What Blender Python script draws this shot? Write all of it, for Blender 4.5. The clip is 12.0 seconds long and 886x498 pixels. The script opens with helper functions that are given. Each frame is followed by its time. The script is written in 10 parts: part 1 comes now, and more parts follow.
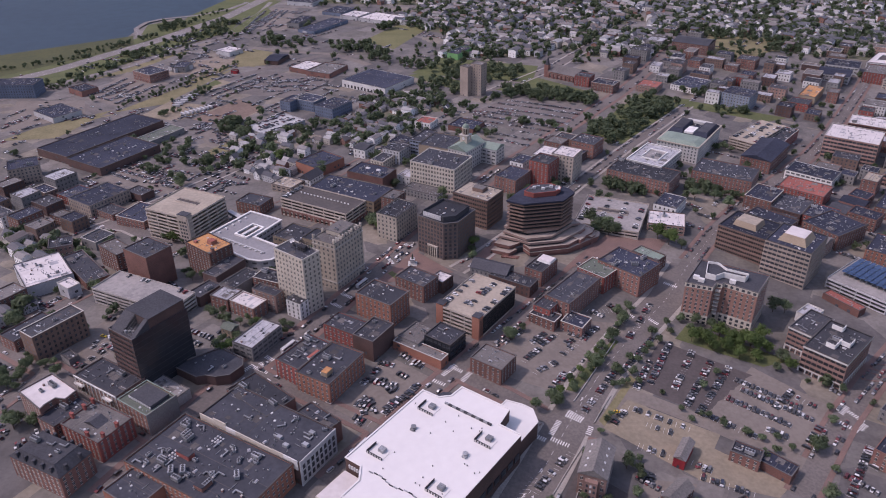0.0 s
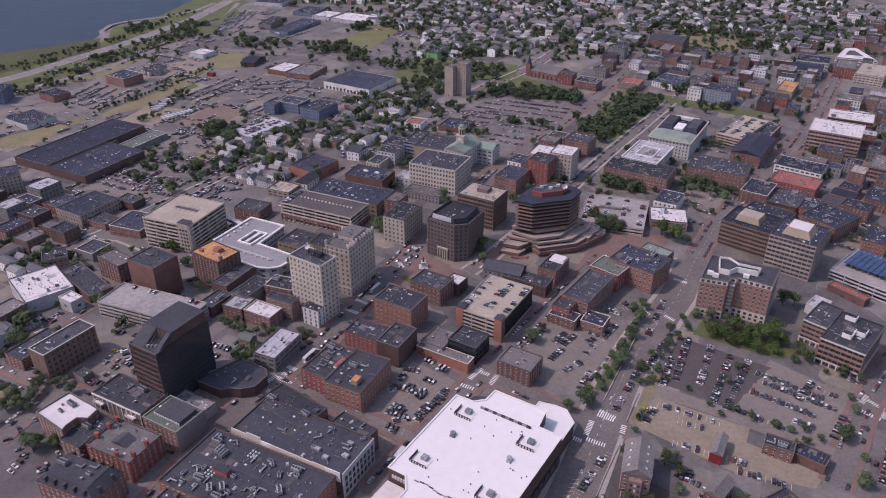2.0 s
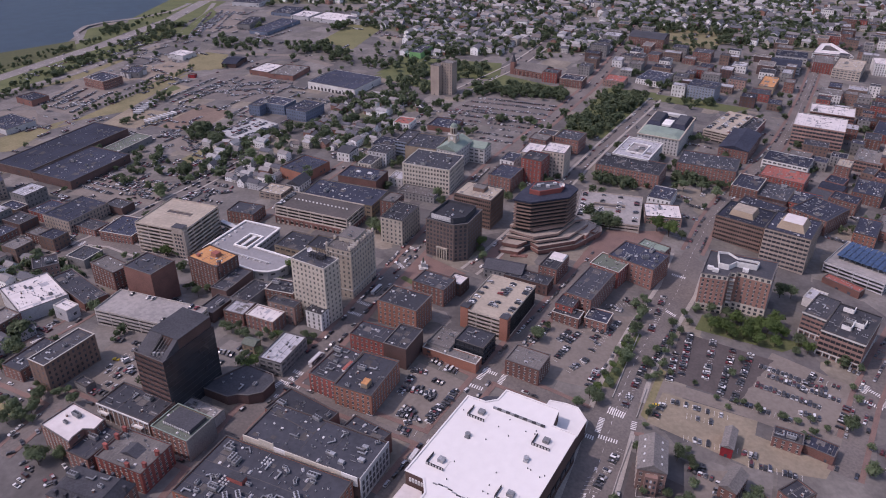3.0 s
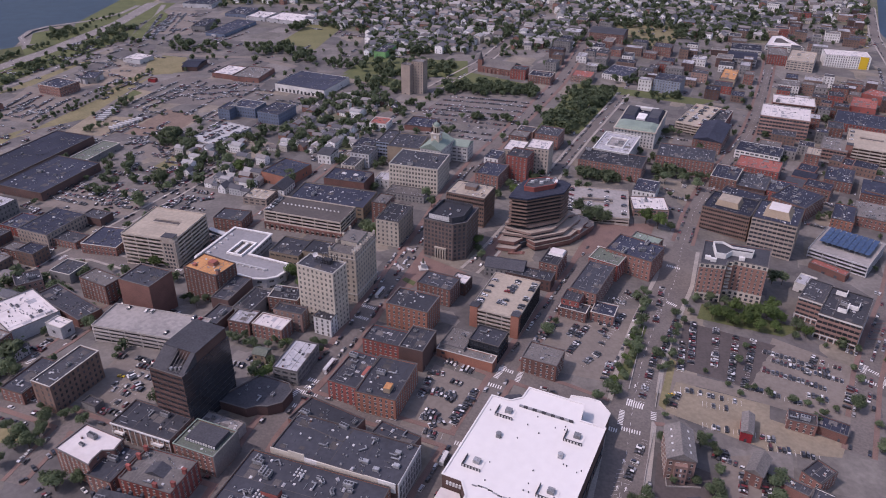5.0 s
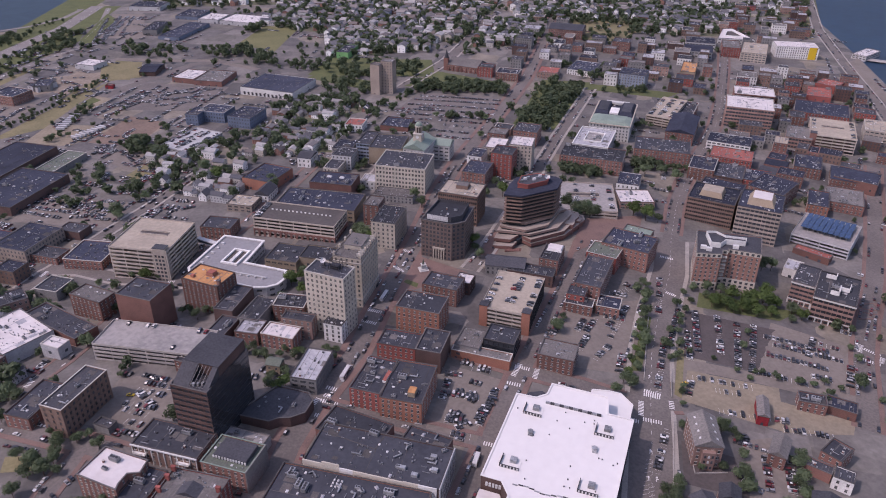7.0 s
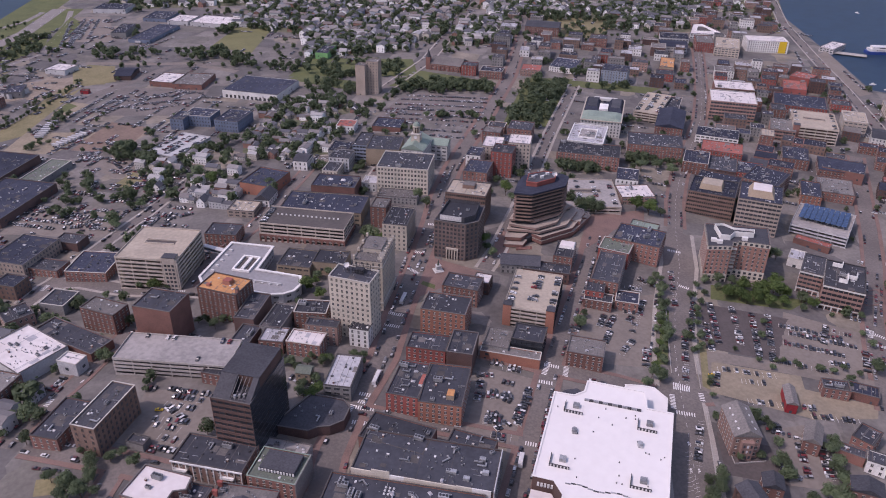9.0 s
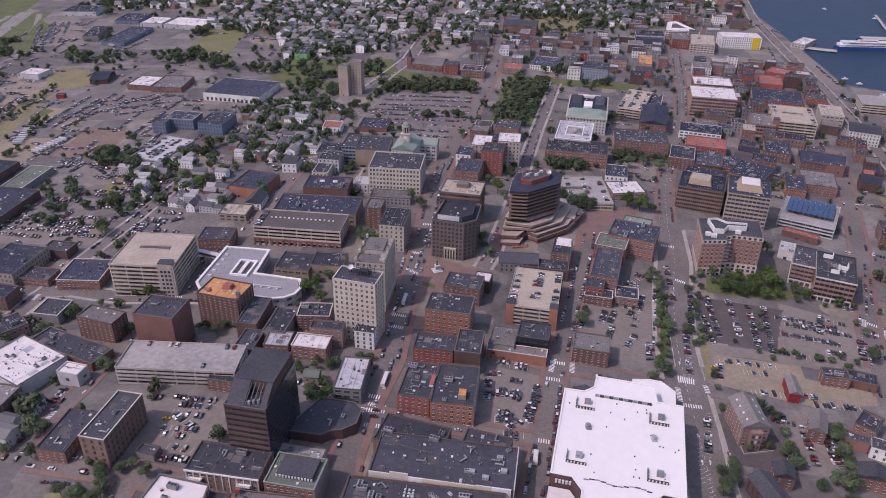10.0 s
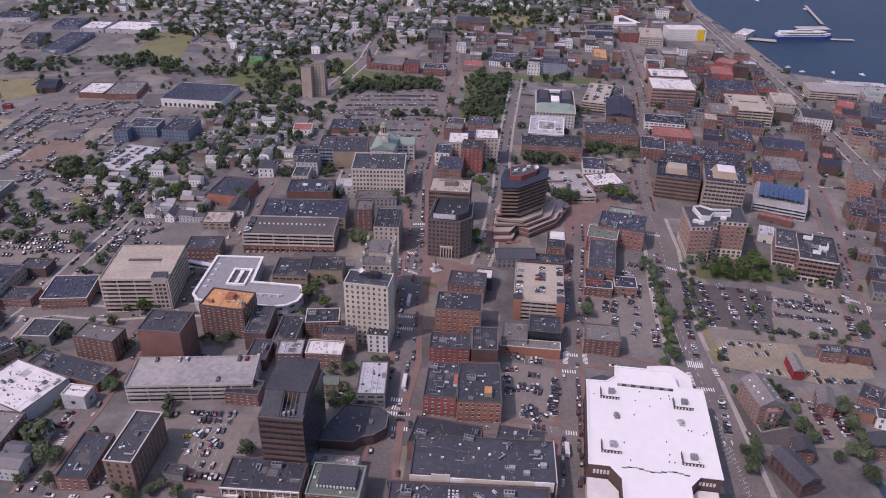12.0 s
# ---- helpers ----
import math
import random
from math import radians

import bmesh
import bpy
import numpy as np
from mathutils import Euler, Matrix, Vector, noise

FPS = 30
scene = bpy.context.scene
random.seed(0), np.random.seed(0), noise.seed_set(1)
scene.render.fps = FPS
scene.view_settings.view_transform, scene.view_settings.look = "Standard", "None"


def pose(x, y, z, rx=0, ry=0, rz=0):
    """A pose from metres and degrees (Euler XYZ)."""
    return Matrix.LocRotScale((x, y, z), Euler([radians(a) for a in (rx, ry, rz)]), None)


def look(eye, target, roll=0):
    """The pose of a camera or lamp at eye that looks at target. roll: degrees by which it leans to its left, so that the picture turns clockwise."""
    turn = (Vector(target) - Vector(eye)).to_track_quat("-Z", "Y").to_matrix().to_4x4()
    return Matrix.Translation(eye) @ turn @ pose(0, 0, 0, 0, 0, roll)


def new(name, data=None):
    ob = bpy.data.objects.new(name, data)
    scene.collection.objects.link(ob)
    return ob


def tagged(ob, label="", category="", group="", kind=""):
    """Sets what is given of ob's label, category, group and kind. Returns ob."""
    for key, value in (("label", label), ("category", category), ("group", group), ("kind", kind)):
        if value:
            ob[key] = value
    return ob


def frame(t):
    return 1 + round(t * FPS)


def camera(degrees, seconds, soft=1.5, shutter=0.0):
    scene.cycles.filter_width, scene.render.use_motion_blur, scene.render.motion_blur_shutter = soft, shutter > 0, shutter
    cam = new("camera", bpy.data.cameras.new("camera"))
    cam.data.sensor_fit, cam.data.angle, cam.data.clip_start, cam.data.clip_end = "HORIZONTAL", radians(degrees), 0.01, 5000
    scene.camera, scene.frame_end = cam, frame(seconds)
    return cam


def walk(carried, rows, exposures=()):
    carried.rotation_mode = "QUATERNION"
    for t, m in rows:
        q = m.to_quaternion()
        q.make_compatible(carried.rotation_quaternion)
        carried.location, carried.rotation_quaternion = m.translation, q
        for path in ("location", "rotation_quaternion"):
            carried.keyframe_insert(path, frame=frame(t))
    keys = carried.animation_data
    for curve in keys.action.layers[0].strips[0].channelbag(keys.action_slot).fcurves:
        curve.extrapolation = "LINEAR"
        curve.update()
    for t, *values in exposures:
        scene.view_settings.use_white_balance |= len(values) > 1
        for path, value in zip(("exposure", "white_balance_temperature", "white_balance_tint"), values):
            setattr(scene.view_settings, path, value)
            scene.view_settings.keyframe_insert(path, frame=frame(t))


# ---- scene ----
cam = camera(60.5, 12.0, soft=1.0)
METRES, EYE, TILT, LEAN, TURN = 260.0, 307.0, -29.5, 0.0, 0.0
PATH = [
    (0, (2.865, 0.14, 307.675), (2.854, 1.883, 306.694), -0.4),
    (0.5, (-7.594, 1.563, 307.647), (-7.577, 3.305, 306.666), -0.3),
    (1, (-17.965, 3.364, 307.43), (-17.914, 5.105, 306.448), -0.3),
    (1.5, (-28.451, 4.991, 307.276), (-28.375, 6.731, 306.294), -0.1),
    (2, (-39.311, 6.864, 307.399), (-39.205, 8.602, 306.416), -0.0),
    (2.5, (-49.453, 8.813, 307.006), (-49.312, 10.549, 306.022), 0.0),
    (3, (-59.386, 10.955, 307.091), (-59.209, 12.686, 306.105), 0.1),
    (5, (-101.113, 20.014, 306.436), (-100.788, 21.722, 305.447), 0.4),
    (5.5, (-111.973, 22.859, 306.307), (-111.61, 24.559, 305.317), 0.4),
    (6, (-121.821, 25.74, 306.225), (-121.42, 27.43, 305.235), 0.5),
    (6.5, (-132.354, 29.226, 305.903), (-131.914, 30.907, 304.912), 0.5),
    (7, (-142.997, 32.884, 305.79), (-142.522, 34.555, 304.799), 0.6),
    (9, (-183.782, 49.386, 305.088), (-183.196, 51.02, 304.095), 0.8),
    (9.5, (-194.118, 53.583, 304.991), (-193.491, 55.202, 303.997), 0.9),
    (10, (-204.009, 57.718, 304.542), (-203.347, 59.323, 303.549), 0.9),
    (10.5, (-215.232, 62.983, 304.367), (-214.537, 64.574, 303.373), 0.9),
    (11, (-225.767, 68.395, 303.959), (-225.028, 69.965, 302.964), 1.0),
    (11.5, (-235.561, 73.21, 303.519), (-234.785, 74.762, 302.525), 1.0),
    (12, (-246.413, 79.209, 303.213), (-245.593, 80.739, 302.219), 1.1),
]
walk(cam, [(t, look(eye, target, roll)) for t, eye, target, roll in PATH], exposures=[(0, 0.17, 6500, 35), (12, 0.25, 6500, 35)])

# ---- light ----
SUN_DIR = Vector((0.98, 0.10, -1.36)).normalized()          # the way the sunlight travels
SUN_EL = math.asin(-SUN_DIR.z)
world = bpy.data.worlds.new("sky")
scene.world = world
world.use_nodes = True
wn = world.node_tree
sky = wn.nodes.new("ShaderNodeTexSky")
sky.sky_type, sky.sun_disc = "NISHITA", False
sky.sun_elevation = SUN_EL
sky.sun_rotation = math.atan2(-SUN_DIR.x, -SUN_DIR.y)
sky.air_density, sky.dust_density = 1.3, 2.0
bg = wn.nodes["Background"]
bg.inputs["Strength"].default_value = 0.15
wn.links.new(sky.outputs[0], bg.inputs["Color"])
sun_data = bpy.data.lights.new("sun", "SUN")
sun_data.energy, sun_data.angle, sun_data.color = 2.0, radians(0.6), (1.0, 0.95, 0.90)
sun = new("sun", sun_data)
sun.matrix_world = look((0, 0, 600), Vector((0, 0, 600)) + SUN_DIR)

# ---- materials ----
def material(name, base, other=None, rough=0.85, grain=1.2, stain=0.06, bump=0.0, metal=0.0, spread=0.0, contrast=0.5, spec=0.3):
    """Grain and stains at two real-world scales between base and other; spread: how far each object strays in brightness."""
    m = bpy.data.materials.new(name)
    m.use_nodes = True
    n, l = m.node_tree.nodes, m.node_tree.links
    b = n["Principled BSDF"]
    other = other or tuple(c * 0.72 for c in base)
    tc = n.new("ShaderNodeTexCoord")
    fine, broad = n.new("ShaderNodeTexNoise"), n.new("ShaderNodeTexNoise")
    fine.inputs["Scale"].default_value, broad.inputs["Scale"].default_value = grain, stain
    fine.inputs["Detail"].default_value, broad.inputs["Detail"].default_value = 3, 5
    for t in (fine, broad):
        l.new(tc.outputs["Object"], t.inputs["Vector"])
    add = n.new("ShaderNodeMath")
    add.operation = "ADD"
    l.new(fine.outputs["Fac"], add.inputs[0])
    l.new(broad.outputs["Fac"], add.inputs[1])
    rng = n.new("ShaderNodeMapRange")
    rng.inputs["From Min"].default_value, rng.inputs["From Max"].default_value = 1 - 0.5 * contrast, 1 + 0.5 * contrast
    l.new(add.outputs[0], rng.inputs["Value"])
    mix = n.new("ShaderNodeMix")
    mix.data_type = "RGBA"
    mix.inputs["A"].default_value, mix.inputs["B"].default_value = (*other, 1), (*base, 1)
    l.new(rng.outputs["Result"], mix.inputs["Factor"])
    out = mix.outputs["Result"]
    if spread:
        info, hsv, val = n.new("ShaderNodeObjectInfo"), n.new("ShaderNodeHueSaturation"), n.new("ShaderNodeMapRange")
        val.inputs["To Min"].default_value, val.inputs["To Max"].default_value = 1 - spread, 1 + spread
        l.new(info.outputs["Random"], val.inputs["Value"])
        l.new(val.outputs["Result"], hsv.inputs["Value"])
        l.new(out, hsv.inputs["Color"])
        out = hsv.outputs["Color"]
    l.new(out, b.inputs["Base Color"])
    b.inputs["Roughness"].default_value, b.inputs["Metallic"].default_value = rough, metal
    b.inputs["Specular IOR Level"].default_value = spec
    if bump:
        bp = n.new("ShaderNodeBump")
        bp.inputs["Strength"].default_value, bp.inputs["Distance"].default_value = bump, 0.1
        l.new(fine.outputs["Fac"], bp.inputs["Height"])
        l.new(bp.outputs["Normal"], b.inputs["Normal"])
    return m


def many_coloured(name, stops, rough=0.4, coat=0.0, island=False):
    """A plain surface whose colour is drawn for each object, or for each loose piece of a joined mesh."""
    m = bpy.data.materials.new(name)
    m.use_nodes = True
    n, l = m.node_tree.nodes, m.node_tree.links
    b = n["Principled BSDF"]
    src = n.new("ShaderNodeNewGeometry" if island else "ShaderNodeObjectInfo")
    ramp = n.new("ShaderNodeValToRGB")
    ramp.color_ramp.interpolation = "CONSTANT"
    while len(ramp.color_ramp.elements) < len(stops):
        ramp.color_ramp.elements.new(0.5)
    for k, c in enumerate(stops):
        ramp.color_ramp.elements[k].position = k / len(stops)
        ramp.color_ramp.elements[k].color = (*c, 1)
    l.new(src.outputs["Random Per Island" if island else "Random"], ramp.inputs["Fac"])
    tc, ns = n.new("ShaderNodeTexCoord"), n.new("ShaderNodeTexNoise")
    ns.inputs["Scale"].default_value = 0.8
    l.new(tc.outputs["Object"], ns.inputs["Vector"])
    hsv, rng = n.new("ShaderNodeHueSaturation"), n.new("ShaderNodeMapRange")
    rng.inputs["To Min"].default_value, rng.inputs["To Max"].default_value = 0.75, 1.2
    l.new(ns.outputs["Fac"], rng.inputs["Value"])
    l.new(rng.outputs["Result"], hsv.inputs["Value"])
    l.new(ramp.outputs["Color"], hsv.inputs["Color"])
    l.new(hsv.outputs["Color"], b.inputs["Base Color"])
    b.inputs["Roughness"].default_value, b.inputs["Coat Weight"].default_value = rough, coat
    b.inputs["Coat Roughness"].default_value = 0.4
    return m


GREEN_WALL = material("bright_green_siding", (0.17, 0.38, 0.15), (0.12, 0.27, 0.11), 0.7)
WALL = {
    "brick": material("red_brick", (0.235, 0.12, 0.097), (0.138, 0.074, 0.063), 0.9, 2.5, 0.08, 0.2, spread=0.25),
    "brickred": material("bright_red_brick", (0.30, 0.088, 0.072), (0.19, 0.062, 0.054), 0.85, 2.5, 0.08, 0.2, spread=0.15),
    "brickorange": material("orange_brick", (0.315, 0.14, 0.096), (0.21, 0.098, 0.07), 0.9, 2.5, 0.07, 0.2, spread=0.15),
    "brickpale": material("pale_brick", (0.33, 0.22, 0.18), (0.21, 0.13, 0.11), 0.9, 2.5, 0.08, 0.2, spread=0.2),
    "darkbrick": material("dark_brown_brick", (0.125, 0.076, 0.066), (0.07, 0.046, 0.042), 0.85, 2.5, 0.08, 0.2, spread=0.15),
    "brown": material("brown_brick", (0.21, 0.142, 0.115), (0.135, 0.095, 0.078), 0.9, 2.5, 0.08, 0.2, spread=0.1),
    "limestone": material("weathered_limestone", (0.43, 0.385, 0.32), (0.31, 0.275, 0.23), 0.9, 1.5, 0.08, 0.1),
    "keybrown": material("umber_brick", (0.175, 0.135, 0.12), (0.115, 0.09, 0.08), 0.9, 2.5, 0.08, 0.2),
    "terrace": material("rose_brown_brick", (0.29, 0.205, 0.175), (0.20, 0.142, 0.122), 0.9, 2.5, 0.08, 0.2),
    "hotelbrick": material("rose_brick", (0.325, 0.18, 0.145), (0.225, 0.125, 0.10), 0.9, 2.5, 0.08, 0.2),
    "pink": material("pink_brick", (0.27, 0.17, 0.145), (0.18, 0.12, 0.10), 0.9, 2.5, 0.08, 0.2),
    "tan": material("tan_brick", (0.31, 0.25, 0.18), (0.215, 0.17, 0.125), 0.9, 2.5, 0.07, 0.2, spread=0.12),
    "cream": material("cream_stone", (0.54, 0.49, 0.41), (0.39, 0.355, 0.30), 0.9, 1.5, 0.06, 0.1, spread=0.08),
    "stone": material("pale_granite", (0.52, 0.51, 0.48), (0.38, 0.375, 0.36), 0.9, 1.5, 0.06, 0.1),
    "white": material("white_paint", (0.70, 0.69, 0.66), (0.52, 0.51, 0.49), 0.8, 1.0, 0.1, 0.05, spread=0.1),
    "grey": material("grey_render", (0.24, 0.235, 0.225), (0.16, 0.155, 0.15), 0.9, 1.0, 0.1, 0.1, spread=0.2),
    "greybrick": material("grey_brick", (0.34, 0.285, 0.24), (0.235, 0.195, 0.165), 0.9, 2.5, 0.08, 0.2, spread=0.1),
    "lightgrey": material("light_grey_panel", (0.46, 0.46, 0.46), (0.33, 0.33, 0.335), 0.7, 0.8, 0.08, 0.05, spread=0.1),
    "concrete": material("grey_concrete", (0.40, 0.37, 0.34), (0.28, 0.26, 0.24), 0.9, 0.8, 0.07, 0.1, spread=0.1),
    "tanconcrete": material("tan_concrete", (0.46, 0.40, 0.34), (0.34, 0.295, 0.25), 0.9, 0.8, 0.07, 0.1, spread=0.08),
    "glassdark": material("black_glass_cladding", (0.03, 0.034, 0.04), (0.02, 0.022, 0.028), 0.15, 0.3, 0.05, spec=0.6),
    "glassgrey": material("blue_grey_cladding", (0.24, 0.28, 0.34), (0.17, 0.20, 0.25), 0.5, 0.6, 0.06),
    "bluepaint": material("blue_grey_siding", (0.15, 0.185, 0.25), (0.10, 0.125, 0.17), 0.8, 1.0, 0.08),
    "green": GREEN_WALL,
    "redpaint": material("red_paint", (0.30, 0.03, 0.035), (0.19, 0.022, 0.028), 0.6, 1.0, 0.1),
}
ROOF = {
    "dark": material("black_membrane", (0.048, 0.05, 0.061), (0.025, 0.027, 0.034), 0.8, 0.45, 0.06, 0.15, spread=0.3, contrast=0.7),
    "slate": material("dark_slate", (0.062, 0.063, 0.072), (0.034, 0.035, 0.042), 0.75, 0.9, 0.06, 0.15, spread=0.2),
    "bluegrey": material("blue_grey_membrane", (0.045, 0.05, 0.072), (0.024, 0.028, 0.043), 0.85, 0.5, 0.05, 0.1, spread=0.3, spec=0.15),
    "grey": material("grey_gravel", (0.175, 0.162, 0.152), (0.105, 0.098, 0.095), 0.95, 0.9, 0.06, 0.2, spread=0.2),
    "greygreen": material("grey_green_roof", (0.135, 0.155, 0.125), (0.085, 0.10, 0.082), 0.9, 0.9, 0.06, 0.1),
    "lightgrey": material("pale_membrane", (0.38, 0.38, 0.395), (0.27, 0.27, 0.285), 0.8, 0.4, 0.05, 0.05, spread=0.12),
    "museum": material("pale_grey_standing_seam", (0.235, 0.229, 0.233), (0.18, 0.176, 0.18), 0.6, 0.5, 0.06, 0.05, spread=0.12),
    "white": material("white_membrane", (0.62, 0.585, 0.57), (0.46, 0.42, 0.405), 0.7, 0.25, 0.05, 0.03, contrast=0.9),
    "arena": material("bright_white_membrane", (0.65, 0.628, 0.605), (0.58, 0.557, 0.54), 0.6, 0.25, 0.03, 0.02, contrast=1.0),
    "orange": material("orange_tar", (0.50, 0.26, 0.11), (0.36, 0.17, 0.075), 0.9, 0.6, 0.08, 0.1),
    "redroof": material("faded_red_roof", (0.34, 0.11, 0.085), (0.23, 0.08, 0.065), 0.85, 0.8, 0.06, 0.1),
    "copper": material("green_copper", (0.215, 0.275, 0.225), (0.15, 0.195, 0.165), 0.7, 0.9, 0.1, 0.1),
    "deck": material("worn_concrete_deck", (0.30, 0.28, 0.265), (0.20, 0.19, 0.185), 0.9, 0.4, 0.05, 0.05),
    "decktan": material("beige_deck", (0.37, 0.32, 0.255), (0.28, 0.242, 0.195), 0.9, 0.4, 0.05, 0.05),
    "deckdark": material("dark_asphalt_deck", (0.10, 0.088, 0.082), (0.065, 0.058, 0.056), 0.9, 0.4, 0.05, 0.05),
    "decklight": material("pale_concrete_deck", (0.40, 0.40, 0.395), (0.31, 0.31, 0.31), 0.9, 0.4, 0.05, 0.05),
}
GLASS = material("window_glass", (0.035, 0.042, 0.052), (0.016, 0.02, 0.026), 0.28, 0.35, 0.2, spread=0.5, spec=0.5)
TRIM = material("pale_trim", (0.48, 0.45, 0.40), (0.34, 0.32, 0.29), 0.8, 1.0, 0.1)
YELLOW = material("yellow_paint", (0.62, 0.42, 0.03), (0.55, 0.36, 0.03), 0.35)
BRONZE = material("weathered_bronze", (0.10, 0.12, 0.09), (0.06, 0.075, 0.06), 0.6)
COPING = material("grey_coping", (0.118, 0.107, 0.103), (0.07, 0.066, 0.064), 0.85, 1.5, 0.15, spread=0.4)
BLUEHULL = material("blue_hull", (0.03, 0.06, 0.22), (0.02, 0.045, 0.16), 0.4)
COPPER = ROOF["copper"]
METAL = material("galvanised_metal", (0.34, 0.345, 0.35), (0.20, 0.205, 0.21), 0.45, 1.2, 0.3, metal=0.35, spread=0.3)
DARKMETAL = material("dark_metal", (0.07, 0.07, 0.075), (0.04, 0.04, 0.045), 0.5, 1.0, 0.2, metal=0.3)
WHITEMETAL = material("white_metal", (0.58, 0.575, 0.57), (0.42, 0.415, 0.41), 0.45, 1.0, 0.2)
BLACK = material("rubber", (0.02, 0.02, 0.02), None, 0.9)
SOLAR = material("solar_panel", (0.022, 0.05, 0.12), (0.014, 0.033, 0.085), 0.2, 0.3, 0.1, spec=0.6)
def ground_material():
    """Patched city ground: square lots of differing asphalt, gravel and dry soil, with stains and fine speckle."""
    m = bpy.data.materials.new("patched_city_ground")
    m.use_nodes = True
    n, l = m.node_tree.nodes, m.node_tree.links
    b = n["Principled BSDF"]
    tc, mp, vo, ramp = n.new("ShaderNodeTexCoord"), n.new("ShaderNodeMapping"), n.new("ShaderNodeTexVoronoi"), n.new("ShaderNodeValToRGB")
    mp.inputs["Rotation"].default_value = (0, 0, radians(31.5))
    vo.distance, vo.inputs["Scale"].default_value, vo.inputs["Randomness"].default_value = "CHEBYCHEV", 0.028, 0.9
    l.new(tc.outputs["Object"], mp.inputs["Vector"])
    l.new(mp.outputs["Vector"], vo.inputs["Vector"])
    sep = n.new("ShaderNodeSeparateColor")
    l.new(vo.outputs["Color"], sep.inputs["Color"])
    tones = [(0.122, 0.112, 0.104), (0.148, 0.135, 0.122), (0.10, 0.092, 0.089), (0.135, 0.123, 0.113), (0.185, 0.16, 0.128), (0.112, 0.104, 0.098), (0.118, 0.108, 0.095), (0.16, 0.146, 0.134), (0.09, 0.084, 0.081)]
    ramp.color_ramp.interpolation = "CONSTANT"
    while len(ramp.color_ramp.elements) < len(tones):
        ramp.color_ramp.elements.new(0.5)
    for k, c in enumerate(tones):
        ramp.color_ramp.elements[k].position, ramp.color_ramp.elements[k].color = k / len(tones), (*c, 1)
    l.new(sep.outputs[0], ramp.inputs["Fac"])
    out = ramp.outputs["Color"]
    for scale, lo, hi, det in ((0.05, 0.74, 1.22, 6), (0.35, 0.84, 1.14, 5)):
        ns, rg, hv = n.new("ShaderNodeTexNoise"), n.new("ShaderNodeMapRange"), n.new("ShaderNodeHueSaturation")
        ns.inputs["Scale"].default_value, ns.inputs["Detail"].default_value = scale, det
        l.new(tc.outputs["Object"], ns.inputs["Vector"])
        rg.inputs["From Min"].default_value, rg.inputs["From Max"].default_value = 0.3, 0.7
        rg.inputs["To Min"].default_value, rg.inputs["To Max"].default_value = lo, hi
        l.new(ns.outputs["Fac"], rg.inputs["Value"])
        l.new(rg.outputs["Result"], hv.inputs["Value"])
        l.new(out, hv.inputs["Color"])
        out = hv.outputs["Color"]
    l.new(out, b.inputs["Base Color"])
    b.inputs["Roughness"].default_value = 0.95
    return m


GROUND = ground_material()
FREEWAY = material("pale_freeway_concrete", (0.215, 0.197, 0.186), (0.165, 0.15, 0.142), 0.95, 0.4, 0.03)
ASPHALT = material("street_asphalt", (0.163, 0.143, 0.131), (0.114, 0.101, 0.094), 0.92, 0.6, 0.03, 0.1, contrast=0.4)
DARKASPHALT = material("fresh_asphalt", (0.096, 0.081, 0.077), (0.068, 0.058, 0.056), 0.92, 0.5, 0.04, 0.1)
TANLOT = material("beige_paved_lot", (0.255, 0.213, 0.155), (0.19, 0.16, 0.118), 0.95, 0.4, 0.05, 0.1)
GREYLOT = material("grey_paved_lot", (0.192, 0.166, 0.144), (0.155, 0.134, 0.116), 0.95, 0.4, 0.05, 0.1, contrast=0.4)
BRICKWALK = material("brick_pavement", (0.205, 0.132, 0.112), (0.14, 0.096, 0.084), 0.95, 1.5, 0.1, 0.15)
WALK = material("concrete_pavement", (0.34, 0.31, 0.275), (0.24, 0.22, 0.20), 0.95, 0.8, 0.08, 0.1)
PAINT = material("road_paint", (0.72, 0.70, 0.68), (0.5, 0.49, 0.47), 0.8, 2.0, 0.3)
EARTH = material("bare_earth", (0.255, 0.21, 0.165), (0.17, 0.14, 0.11), 0.98, 0.3, 0.04, 0.2)
REDEARTH = material("red_earth", (0.20, 0.145, 0.115), (0.135, 0.10, 0.08), 0.98, 0.3, 0.04, 0.2)
GRASS = material("dry_grass", (0.11, 0.12, 0.05), (0.07, 0.085, 0.036), 0.98, 0.6, 0.05, 0.2)
STRAW = material("straw_grass", (0.21, 0.18, 0.10), (0.135, 0.125, 0.065), 0.98, 0.5, 0.04, 0.2)
MARSH = material("marsh_grass", (0.082, 0.086, 0.036), (0.055, 0.062, 0.03), 0.98, 0.2, 0.02, 0.1)
FIELDGRASS = material("worn_playing_field", (0.155, 0.15, 0.07), (0.115, 0.115, 0.052), 0.98, 0.4, 0.03, 0.1)
LEAF = material("green_leaves", (0.15, 0.195, 0.108), (0.092, 0.128, 0.068), 0.7, 0.9, 0.15, spread=0.35, contrast=0.7)
LEAFBRIGHT = material("fresh_green_leaves", (0.13, 0.19, 0.06), (0.078, 0.122, 0.04), 0.7, 0.9, 0.15, spread=0.2, contrast=0.7)
